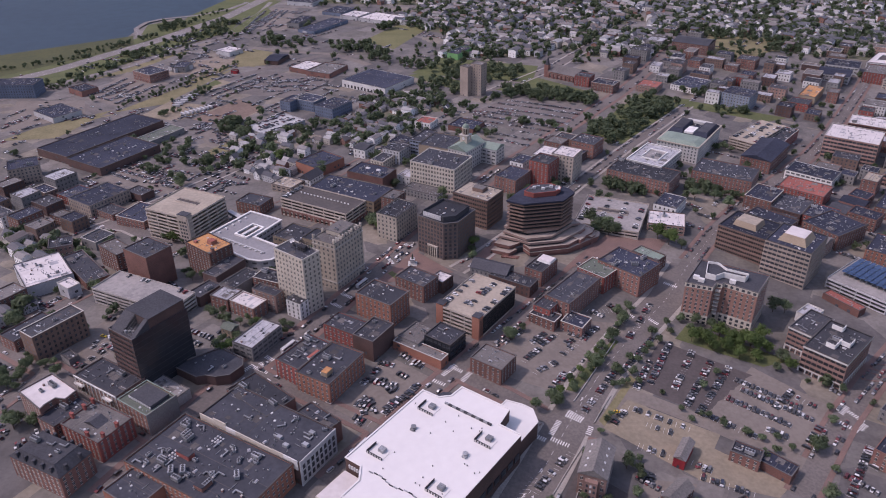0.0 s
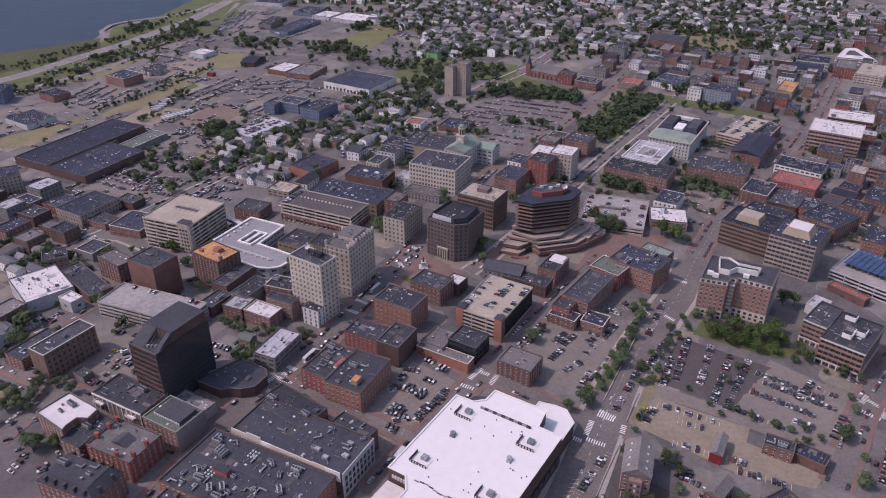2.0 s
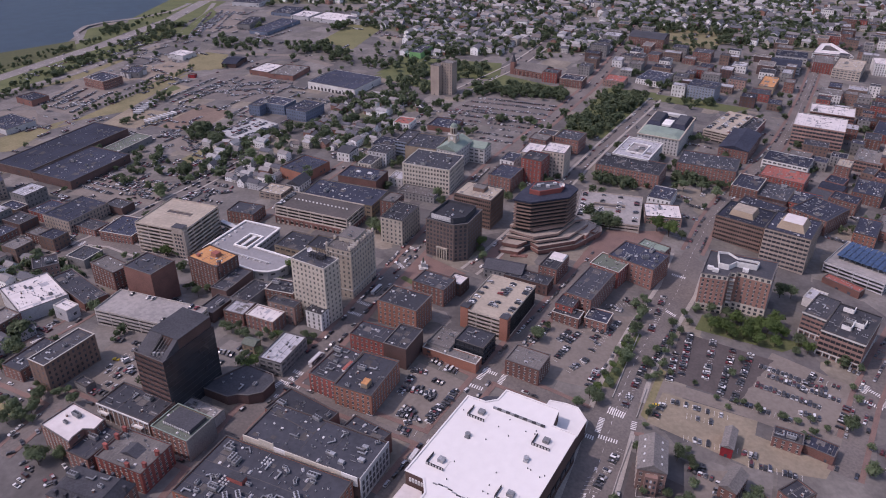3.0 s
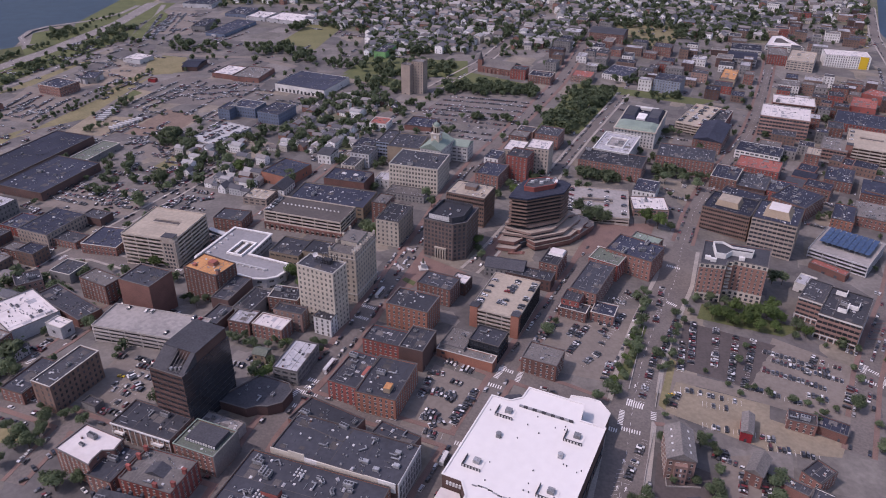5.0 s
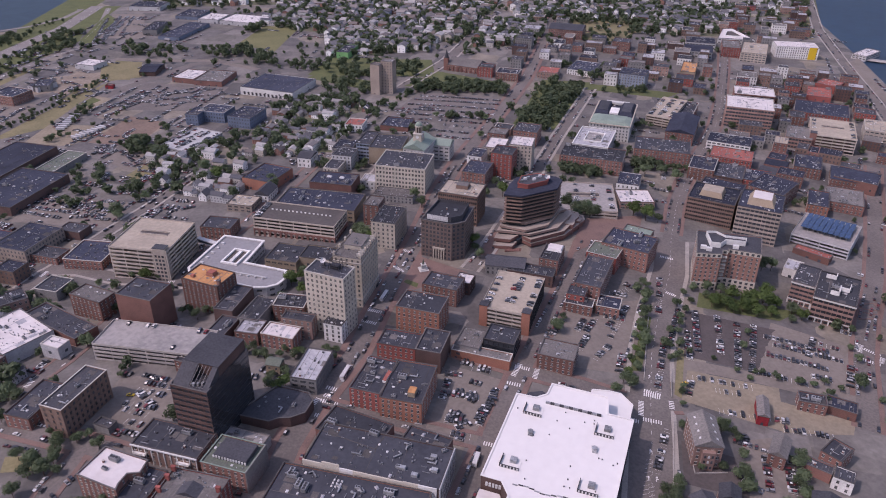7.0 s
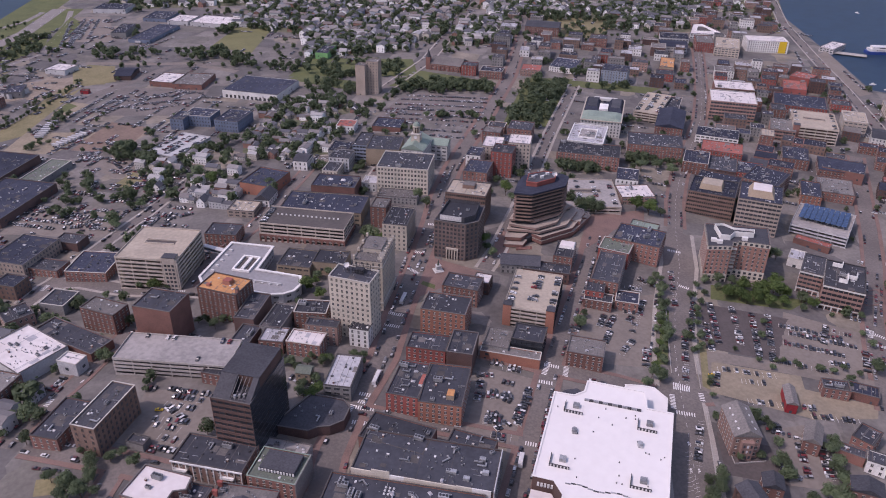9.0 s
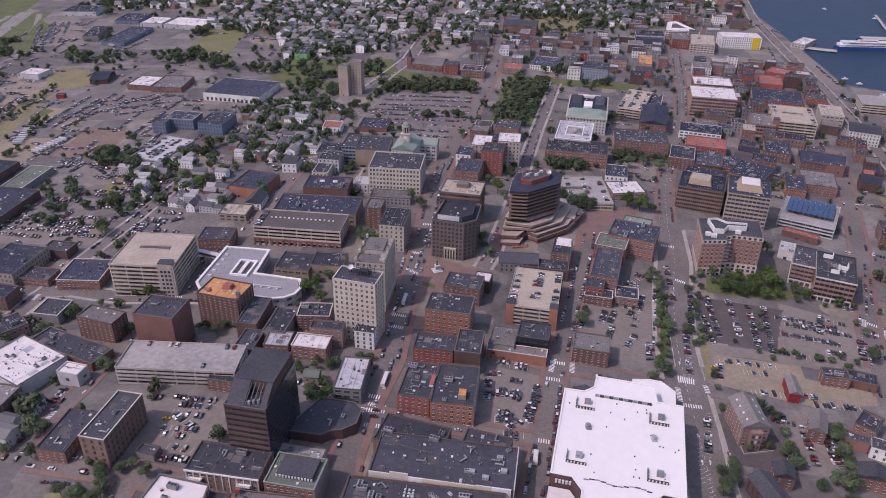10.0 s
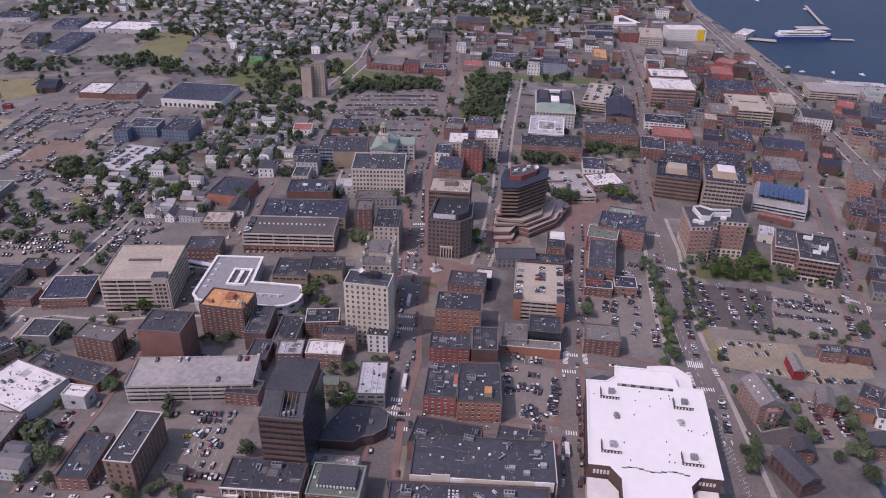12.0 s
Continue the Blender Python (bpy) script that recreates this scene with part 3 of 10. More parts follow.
KEEP_OPEN = []          # lawns, parks and fields that no house may stand on


def in_open(p):
    for quad in KEEP_OPEN:
        turns = [(quad[(i + 1) % 4] - quad[i]).cross(p - quad[i]) for i in range(4)]
        if min(turns) > 0 or max(turns) < 0:
            return True
    return False


def patch(name, a, b, c, e, mat, label, lift, kind="structure", category="ground", cell=12.0, holes=None):
    """A four-cornered sheet that follows the ground, lift above it, with a thin edge down to the soil."""
    a, b, c, e = (Vector(p) for p in (a, b, c, e))
    if name in ("cemetery", "park", "sports_field", "field", "lawn", "car_park"):
        KEEP_OPEN.append((a, b, c, e))
    nu = max(1, int(max((b - a).length, (c - e).length) / cell))
    nv = max(1, int(max((e - a).length, (c - b).length) / cell))
    g = Geo()
    for j in range(nv + 1):
        for i in range(nu + 1):
            u, v = i / nu, j / nv
            p = (a * (1 - u) + b * u) * (1 - v) + (e * (1 - u) + c * u) * v
            g.v.append((p.x, p.y, ground_z(p.x, p.y) + lift))
    up = (b - a).cross(e - a) > 0
    for j in range(nv):
        for i in range(nu):
            k = j * (nu + 1) + i
            q = (k, k + 1, k + nu + 2, k + nu + 1)
            g.f.append(q if up else q[::-1])
            g.m.append(0)
    ob = new(name, g.mesh(name, mat))
    return tagged(ob, label, category, "", kind)


def strip_mesh(g, line, width, lift, offset=0.0, cell=10.0, drop=0.0, keep=None):
    """A band along a line of points, draped on the ground; offset sideways to its right; drop gives it a kerb face."""
    pts = []
    for p, q in zip(line[:-1], line[1:]):
        n = max(1, int((Vector(q) - Vector(p)).length / cell))
        pts += [Vector(p).lerp(Vector(q), i / n) for i in range(n)]
    pts.append(Vector(line[-1]))
    k = len(g.v)
    cols = 4 if drop else 2
    mids = []
    for i, p in enumerate(pts):
        t = (pts[min(i + 1, len(pts) - 1)] - pts[max(i - 1, 0)]).normalized()
        r = Vector((t.y, -t.x))
        mids.append(p + r * offset)
        for j, o in enumerate((offset - width / 2, offset - width / 2, offset + width / 2, offset + width / 2) if drop else (offset - width / 2, offset + width / 2)):
            q = p + r * o
            g.v.append((q.x, q.y, ground_z(q.x, q.y) + lift - (drop if drop and j in (0, 3) else 0)))
    for i in range(len(pts) - 1):
        if keep and not keep((mids[i] + mids[i + 1]) / 2):
            continue
        for j in range(cols - 1):
            a = k + i * cols + j
            g.f.append((a, a + 1, a + cols + 1, a + cols))
            g.m.append(0)


STREETS = []


def street(name, line, width, label, mat=ASPHALT, walk_w=3.2, walk_mat=BRICKWALK, cars=0.0):
    """A carriageway; its raised pavements are laid once all streets are known."""
    g = Geo()
    strip_mesh(g, line, width, 0.07 + 0.006 * (len(STREETS) % 5))
    tagged(new(name, g.mesh(name, mat)), label, "road", "", "structure")
    STREETS.append((line, width, walk_w, walk_mat, cars))
    for p, q in zip(line[:-1], line[1:]):
        m, v = (Vector(p) + Vector(q)) / 2, Vector(q) - Vector(p)
        take(m.x, m.y, v.length, width + 1.0, math.atan2(v.y, v.x))


def on_road(p, but, margin=0.6):
    for line, width, *_ in STREETS:
        if line is but:
            continue
        for a, b in zip(line[:-1], line[1:]):
            a, b = Vector(a), Vector(b)
            d = b - a
            u = max(0, min(1, (p - a).dot(d) / d.length_squared))
            if (p - a - d * u).length < width / 2 + margin:
                return True
    return False


def build_pavements():
    for line, width, walk_w, walk_mat, cars in STREETS:
        if walk_w:
            for side in (-1, 1):
                g = Geo()
                strip_mesh(g, line, walk_w, 0.24, side * (width + walk_w) / 2, 3.0, 0.2, lambda p: not on_road(p, line))
                tagged(new("pavement", g.mesh("pavement", walk_mat)), "raised brick pavement with kerb along the street" if walk_mat is BRICKWALK else "raised concrete pavement with kerb along the street", "pavement", "", "structure")


def street_cars():
    """Cars parked along the kerbs of the streets that have them."""
    for line, width, walk_w, walk_mat, cars in STREETS:
        rng = random.Random(int(line[0][0] * 3 + width))
        for a, b in zip(line[:-1], line[1:]):
            a, b = Vector(a), Vector(b)
            t = (b - a).normalized()
            r = Vector((t.y, -t.x))
            u = 3.0
            while u < (b - a).length - 3:
                for side in (-1, 1):
                    p = a + t * u + r * side * (width / 2 - 1.4)
                    if rng.random() < cars and not on_road(p, line):
                        car(p.x, p.y, math.degrees(math.atan2(t.y, t.x)) + rng.choice((0, 180)), rng, 0.12, False)
                u += 6.2


# ---- cars ----
def car_geo(length, width, height, style):
    body, cabin = Geo(), Geo()
    L, W = length / 2, width / 2
    hood = 0.62 if style != "van" else 0.85
    prof = {"sedan": [(-L, 0.35), (-L, 0.82), (-L * 0.55, 0.9), (L * 0.3, 0.92), (L * 0.92, 0.78), (L, 0.6), (L, 0.32)],
            "suv": [(-L, 0.4), (-L, 1.0), (-L * 0.9, 1.05), (L * 0.35, 1.05), (L * 0.93, 0.95), (L, 0.7), (L, 0.38)],
            "van": [(-L, 0.4), (-L, 1.25), (-L * 0.9, 1.3), (L * 0.6, 1.3), (L * 0.95, 1.0), (L, 0.7), (L, 0.38)]}[style]
    n = len(prof)
    for s in (-1, 1):
        body.face([(x, s * W, z) for x, z in (prof if s < 0 else prof[::-1])])
    for i in range(n):
        (x0, z0), (x1, z1) = prof[i], prof[(i + 1) % n]
        body.face([(x0, W, z0), (x1, W, z1), (x1, -W, z1), (x0, -W, z0)][::-1])
    zb = {"sedan": 0.9, "suv": 1.05, "van": 1.3}[style]
    x0, x1 = {"sedan": (-L * 0.72, L * 0.42), "suv": (-L * 0.94, L * 0.42), "van": (-L * 0.96, L * 0.66)}[style]
    t0, t1 = {"sedan": (-L * 0.42, L * 0.1), "suv": (-L * 0.82, L * 0.14), "van": (-L * 0.92, L * 0.42)}[style]
    wi = W * 0.78
    lo = [(x0, -W * 0.95), (x1, -W * 0.95), (x1, W * 0.95), (x0, W * 0.95)]
    hi = [(t0, -wi), (t1, -wi), (t1, wi), (t0, wi)]
    k = len(cabin.v)
    cabin.v += [(p[0], p[1], zb - 0.02) for p in lo] + [(p[0], p[1], height - 0.06) for p in hi]
    for i in range(4):
        j = (i + 1) % 4
        cabin.f.append((k + i, k + j, k + 4 + j, k + 4 + i))
        cabin.m.append(0)
    body.prism([(t0, -wi), (t1, -wi), (t1, wi), (t0, wi)], height - 0.06, height, 0, True, True)
    return body, cabin


CARS = []
CAR_SIZES = (("sedan", 4.5, 1.74, 1.42), ("suv", 4.4, 1.78, 1.62), ("van", 4.8, 1.86, 1.75), ("sedan", 4.1, 1.68, 1.42), ("suv", 4.6, 1.82, 1.7))


def car_meshes():
    wheel = Geo()
    n = 8
    for s in (-0.1, 0.1):
        ring_ = [(0.32 * math.cos(2 * math.pi * i / n), s, 0.32 + 0.32 * math.sin(2 * math.pi * i / n)) for i in range(n)]
        wheel.face(ring_ if s < 0 else ring_[::-1])
    for i in range(n):
        j = (i + 1) % n
        wheel.f.append((i, n + (n - 1 - i), n + (n - 1 - j), j))
        wheel.m.append(0)
    wm = wheel.mesh("wheel", BLACK)
    for style, L, W, H in CAR_SIZES:
        b, c = car_geo(L, W, H, style)
        CARS.append((b.mesh("car", CARPAINT), c.mesh("car_glass", GLASS), wm, L, W, b, c))


car_meshes()
COUNT = {"car": 0, "house": 0, "tree": 0}
FAR_CARS = (Geo(), Geo())
CAR_LIMIT = 120


def car(x, y, turn, rng, lift=0.09, near=True):
    """A parked car; past the first few hundred they join one mesh of loose pieces."""
    b, c, wm, L, W, bg_, cg_ = CARS[rng.choice((0, 1, 1, 2, 3, 4, 0))]
    z = ground_z(x, y) + lift
    if near and COUNT["car"] < CAR_LIMIT:
        COUNT["car"] += 1
        ob = tagged(new("car", b), rng.choice(("parked car with glossy paint and dark windows", "parked car standing on the asphalt")), "car", "parked cars")
        ob.matrix_world = pose(x, y, z, 0, 0, turn)
        part("car_glass", c, None, ob, "dark car windows")
        for sx in (-0.31, 0.31):
            for sy in (-1, 1):
                part("wheel", wm, None, ob, place=pose(sx * L, sy * (W / 2 - 0.08), 0))
    else:
        m = pose(x, y, z, 0, 0, turn)
        for g, src in ((FAR_CARS[0], bg_), (FAR_CARS[1], cg_)):
            k = {}
            base = len(g.v)
            for i, p in enumerate(src.v):
                q = (round(p[0], 3), round(p[1], 3), round(p[2], 3))
                if q not in k:
                    k[q] = len(g.v)
                    g.v.append(tuple(m @ Vector(p)))
            for f in src.f:
                g.f.append(tuple(k[tuple(round(a, 3) for a in src.v[i])] for i in f))
                g.m.append(0)


def car_row(x0, y0, x1, y1, n, turn, fill=0.85, lift=0.09, near=True):
    rng = random.Random(int(abs(x0 * 31 + y0 * 17 + x1)))
    across = abs(math.sin(radians(turn) - math.atan2(y1 - y0, x1 - x0)))
    if near and n > 3 and across > 0.6:
        stall_lines(x0, y0, x1, y1, n, turn)
    for i in range(n):
        if rng.random() > fill:
            continue
        u = (i + 0.5) / n
        car(x0 + (x1 - x0) * u + rng.uniform(-0.15, 0.15), y0 + (y1 - y0) * u + rng.uniform(-0.15, 0.15), turn + rng.choice((0, 180)) + rng.uniform(-2, 2), rng, lift, near)


# ---- trees ----
TREES = []
FAR_TREES = Geo()


def crown_geo(rng, n, leaf):
    """Leaf clumps spread over several lobes of a crown about one metre in radius; flat leaves in many directions."""
    g = Geo()
    lobes = [Vector((rng.uniform(-0.45, 0.45), rng.uniform(-0.45, 0.45), rng.uniform(-0.25, 0.55))) for _ in range(7)]
    for i in range(n):
        c = lobes[i % len(lobes)]
        v = Vector((rng.gauss(0, 1), rng.gauss(0, 1), rng.gauss(0, 1))).normalized()
        r = rng.uniform(0.22, 0.62)
        p = c + Vector((v.x * r, v.y * r, v.z * r * 0.85))
        nrm = (v + Vector((rng.uniform(-0.6, 0.6), rng.uniform(-0.6, 0.6), rng.uniform(-0.1, 0.8)))).normalized()
        t = nrm.orthogonal().normalized()
        t.rotate(Matrix.Rotation(rng.uniform(0, 6.28), 3, nrm))
        s = nrm.cross(t)
        a, b = leaf * rng.uniform(0.6, 1.3), leaf * rng.uniform(0.5, 1.0)
        g.face([p - t * a - s * b * 0.4, p + s * b - t * a * 0.2, p + t * a + s * b * 0.3, p - s * b + t * a * 0.15])
    return g


def tree_meshes():
    rng = random.Random(5)
    for k in range(5):
        tr = Geo()
        tr.tube(0, 0, -0.1, 0.62, 0.05, 7, 0, 0.55)
        for i in range(5):
            a = i * 1.26 + rng.uniform(-0.3, 0.3)
            z0, z1 = rng.uniform(0.35, 0.55), rng.uniform(0.8, 1.05)
            rx, ry = math.cos(a) * 0.42, math.sin(a) * 0.42
            q = 0.02
            tr.face([(-q, 0, z0), (q, 0, z0), (rx, ry, z1)])
            tr.face([(0, -q, z0), (0, q, z0), (rx, ry, z1)])
        cg = crown_geo(rng, 900, 0.105)
        TREES.append((tr.mesh("trunk", BARK), cg.mesh("crown", LEAF), cg.mesh("crown", LEAFBRIGHT), cg))


tree_meshes()
SMALL_CROWNS = [crown_geo(random.Random(40 + k), 112, 0.25) for k in range(6)]


def tree(x, y, r, bright=False, lift=0.0):
    """A street tree with crown radius r in metres."""
    rng = random.Random(int(abs(x * 91 + y * 37)))
    COUNT["tree"] += 1
    t, c, cb, _ = TREES[rng.randrange(5)]
    z = ground_z(x, y) + lift
    root = thing("tree", pose(x, y, z, 0, 0, rng.uniform(0, 360)), "leafy green broadleaf tree with full summer crown", "tree", "city trees")
    hgt = r * rng.uniform(1.05, 1.3)
    part("trunk", t, None, root, place=Matrix.Diagonal((r, r, hgt, 1)))
    part("crown", cb if bright else c, None, root, place=Matrix.Translation((0, 0, hgt * 1.05)) @ Matrix.Diagonal((r, r, r * rng.uniform(0.8, 1.05), 1)))


def far_tree(x, y, r, rng):
    z = ground_z(x, y)
    src = SMALL_CROWNS[rng.randrange(6)]
    a = rng.uniform(0, 6.28)
    c, s = math.cos(a) * r, math.sin(a) * r
    k = len(FAR_TREES.v)
    h = z + r * 1.0
    FAR_TREES.v += [(x + p[0] * c - p[1] * s, y + p[0] * s + p[1] * c, h + p[2] * r) for p in src.v]
    FAR_TREES.f += [tuple(i + k for i in f) for f in src.f]
    FAR_TREES.m += [0] * len(src.f)


def tree_belt(line, n, r, spread):
    """Trees and shrubs scattered along a line of points."""
    rng = random.Random(int(abs(line[0][0] * 5 + line[-1][1] * 3)))
    pts = [Vector(p) for p in line]
    runs = [(q - p).length for p, q in zip(pts[:-1], pts[1:])]
    for _ in range(n):
        u, i = rng.uniform(0, sum(runs)), 0
        while u > runs[i] and i < len(runs) - 1:
            u -= runs[i]
            i += 1
        p = pts[i].lerp(pts[i + 1], u / runs[i]) + Vector((rng.gauss(0, spread), rng.gauss(0, spread)))
        if coast(p.x, p.y) > 4 and is_free(p.x, p.y, 0.3):
            far_tree(p.x, p.y, r * rng.uniform(0.6, 1.3), rng)


def wood(a, b, c, e, n, r, check=True):
    """Many trees scattered over a four-cornered piece of ground."""
    rng = random.Random(int(abs(a[0] * 5 + c[1] * 3)))
    a, b, c, e = (Vector(p) for p in (a, b, c, e))
    for _ in range(int(n * 0.75)):
        u, v = rng.random(), rng.random()
        p = (a * (1 - u) + b * u) * (1 - v) + (e * (1 - u) + c * u) * v
        q = r * rng.uniform(0.6, 1.3)
        if not check or is_free(p.x, p.y, q * 0.4):
            far_tree(p.x, p.y, q, rng)


# ---- houses ----
def house_geo(w, d, h, pitch, wing):
    wall, roof, win = Geo(), Geo(), Geo()

    def gable(w, d, h, rise, ox=0.0, oy=0.0):
        x0, x1, y0, y1 = ox - w / 2, ox + w / 2, oy - d / 2, oy + d / 2
        wall.prism([(x0, y0), (x1, y0), (x1, y1), (x0, y1)], -2, h, 0, False)
        wall.face([(x0, y0, h), (x1, y0, h), (ox, y0, h + rise)])
        wall.face([(x1, y1, h), (x0, y1, h), (ox, y1, h + rise)])
        o, th = 0.45, 0.22
        k = rise / (w / 2)
        for s in (-1, 1):
            e0, e1 = (ox + s * (w / 2 + o), h - k * o), (ox, h + rise)
            a = [(e0[0], y0 - o, e0[1]), (e0[0], y1 + o, e0[1]), (e1[0], y1 + o, e1[1]), (e1[0], y0 - o, e1[1])]
            if s < 0:
                a = a[::-1]
            b = [(p[0], p[1], p[2] + th) for p in a]
            roof.face(b)
            roof.face(a[::-1])
            for i in range(4):
                j = (i + 1) % 4
                roof.face([a[i], a[j], b[j], b[i]])
        for s in range(2):
            z = 1.0 + s * 2.8
            if z + 1.4 > h:
                continue
            for i in range(max(2, int(d / 3))):
                y = y0 + (i + 0.5) * d / max(2, int(d / 3))
                for sx, xx in ((-1, x0 - 0.04), (1, x1 + 0.04)):
                    f = [(xx, y - 0.45, z), (xx, y + 0.45, z), (xx, y + 0.45, z + 1.4), (xx, y - 0.45, z + 1.4)]
                    win.face(f if sx > 0 else f[::-1])
            for i in range(2):
                x = ox + (i - 0.5) * w * 0.5
                for sy, yy in ((-1, y0 - 0.04), (1, y1 + 0.04)):
                    f = [(x - 0.45, yy, z), (x + 0.45, yy, z), (x + 0.45, yy, z + 1.4), (x - 0.45, yy, z + 1.4)]
                    win.face(f if sy < 0 else f[::-1])

    gable(w, d, h, w / 2 * pitch)
    if wing:
        gable(w * 0.7, d * 0.6, h * 0.75, w * 0.35 * pitch, w * 0.2, d * 0.75)
    ch = Geo()
    ch.box(w * 0.15, d * 0.2, h, h + w / 2 * pitch + 0.9, 0.7, 0.7)
    return wall, roof, win, ch


HOUSES = []
for hw, hd, hh, hp, hwing in ((8, 11, 6.2, 0.8, True), (7.5, 13, 7.5, 0.7, False), (9, 12, 8.5, 0.45, False), (8, 10, 6, 1.0, True), (10, 15, 8.8, 0.35, True)):
    gs = house_geo(hw, hd, hh, hp, hwing)
    HOUSES.append((gs[0].mesh("wall", HOUSEWALL), gs[1].mesh("roof", HOUSEROOF), gs[2].mesh("window_row", GLASS), gs[3].mesh("chimney", WALL["brick"]), hw, hd, gs))
FAR_HOUSES = (Geo(), Geo(), Geo())
HOUSE_LIMIT = 200


def house(x, y, turn, rng, scale=1.0, near=True):
    wl, rf, wi, ch, w, d, gs = HOUSES[rng.randrange(len(HOUSES))]
    z = ground_z(x, y)
    take(x, y, w * scale, d * scale * 1.1, radians(turn))
    m = pose(x, y, z, 0, 0, turn) @ Matrix.Scale(scale, 4)
    if near and COUNT["house"] < HOUSE_LIMIT:
        COUNT["house"] += 1
        root = thing("house", m, rng.choice(("clapboard house with a shingled gable roof", "wooden gabled house with grey shingle roof", "painted timber house with pitched roof")), "house", "neighbourhood houses")
        part("wall", wl, None, root)
        part("roof", rf, None, root)
        part("window_row", wi, None, root, kind="stuff")
        if rng.random() < 0.12:
            part("chimney", ch, None, root)
    else:
        for g, src in zip(FAR_HOUSES, gs):
            idx = {}
            for f in src.f:
                face_ = []
                for i in f:
                    p = src.v[i]
                    q = (round(p[0], 2), round(p[1], 2), round(p[2], 2))
                    if q not in idx:
                        idx[q] = len(g.v)
                        g.v.append(tuple(m @ Vector(p)))
                    face_.append(idx[q])
                g.f.append(tuple(face_))
                g.m.append(0)


def house_field(a, b, c, e, n, turn, near=True, trees=0, scale=1.0, spread=0):
    """Houses on a loose street grid over a four-cornered piece of ground, with garden trees."""
    rng = random.Random(int(abs(a[0] * 11 + c[1] * 3 + n)))
    if n > 25:
        patch("garden_ground", a, b, c, e, YARD, "patchy gardens and yards between houses", 0.04 + 0.004 * (n % 7), category="gardens", cell=24.0)
    a, b, c, e = (Vector(p) for p in (a, b, c, e))
    done, n, scale, trees = 0, int(n * 1.3), scale * 0.9, int(trees * 1.5)
    for _ in range(n * 12):
        if done >= n:
            break
        u, v = rng.random(), rng.random()
        p = (a * (1 - u) + b * u) * (1 - v) + (e * (1 - u) + c * u) * v
        if coast(p.x, p.y) > 25 and is_free(p.x, p.y, 6.5 * scale) and not in_open(p):
            house(p.x, p.y, turn + rng.choice((0, 90, 180, 270)) + rng.uniform(-4, 4), rng, scale * rng.uniform(0.85, 1.2), near)
            done += 1
    for _ in range(trees):
        u, v = rng.random(), rng.random()
        p = (a * (1 - u) + b * u) * (1 - v) + (e * (1 - u) + c * u) * v
        if coast(p.x, p.y) > 12 and is_free(p.x, p.y, -1.5):
            far_tree(p.x, p.y, rng.uniform(3.0, 7.2), rng)


def shop_field(a, b, c, e, n, turn, walls, seed=0, size=(12, 26), height=(7, 15)):
    """Old brick blocks filling a quarter between the streets."""
    rng = random.Random(int(abs(a[0] * 11 + c[1] * 3 + n)) + seed)
    a, b, c, e = (Vector(p) for p in (a, b, c, e))
    done = 0
    for _ in range(n * 15):
        if done >= n:
            break
        u, v = rng.random(), rng.random()
        p = (a * (1 - u) + b * u) * (1 - v) + (e * (1 - u) + c * u) * v
        w, d = rng.uniform(*size), rng.uniform(*size)
        if coast(p.x, p.y) > 30 and is_free(p.x, p.y, max(w, d) / 2 + 0.5) and not in_open(p):
            wall, h = rng.choice(walls), rng.uniform(*height)
            words = {"brick": "red brick", "brickred": "bright red brick", "brickorange": "orange brick", "tan": "tan brick", "grey": "grey", "white": "white painted", "brickpale": "pale brick", "darkbrick": "dark brick", "brown": "brown brick"}[wall]
            block("commercial_building", p.x, p.y, w, d, turn, h, wall, rng.choice(("bluegrey", "dark", "grey", "bluegrey", "lightgrey", "slate")), "punch", rng.choice((0, 1, 2)), words + " commercial building with a flat roof among streets", storeys=max(2, round(h / 4.2)), group="commercial blocks")
            done += 1


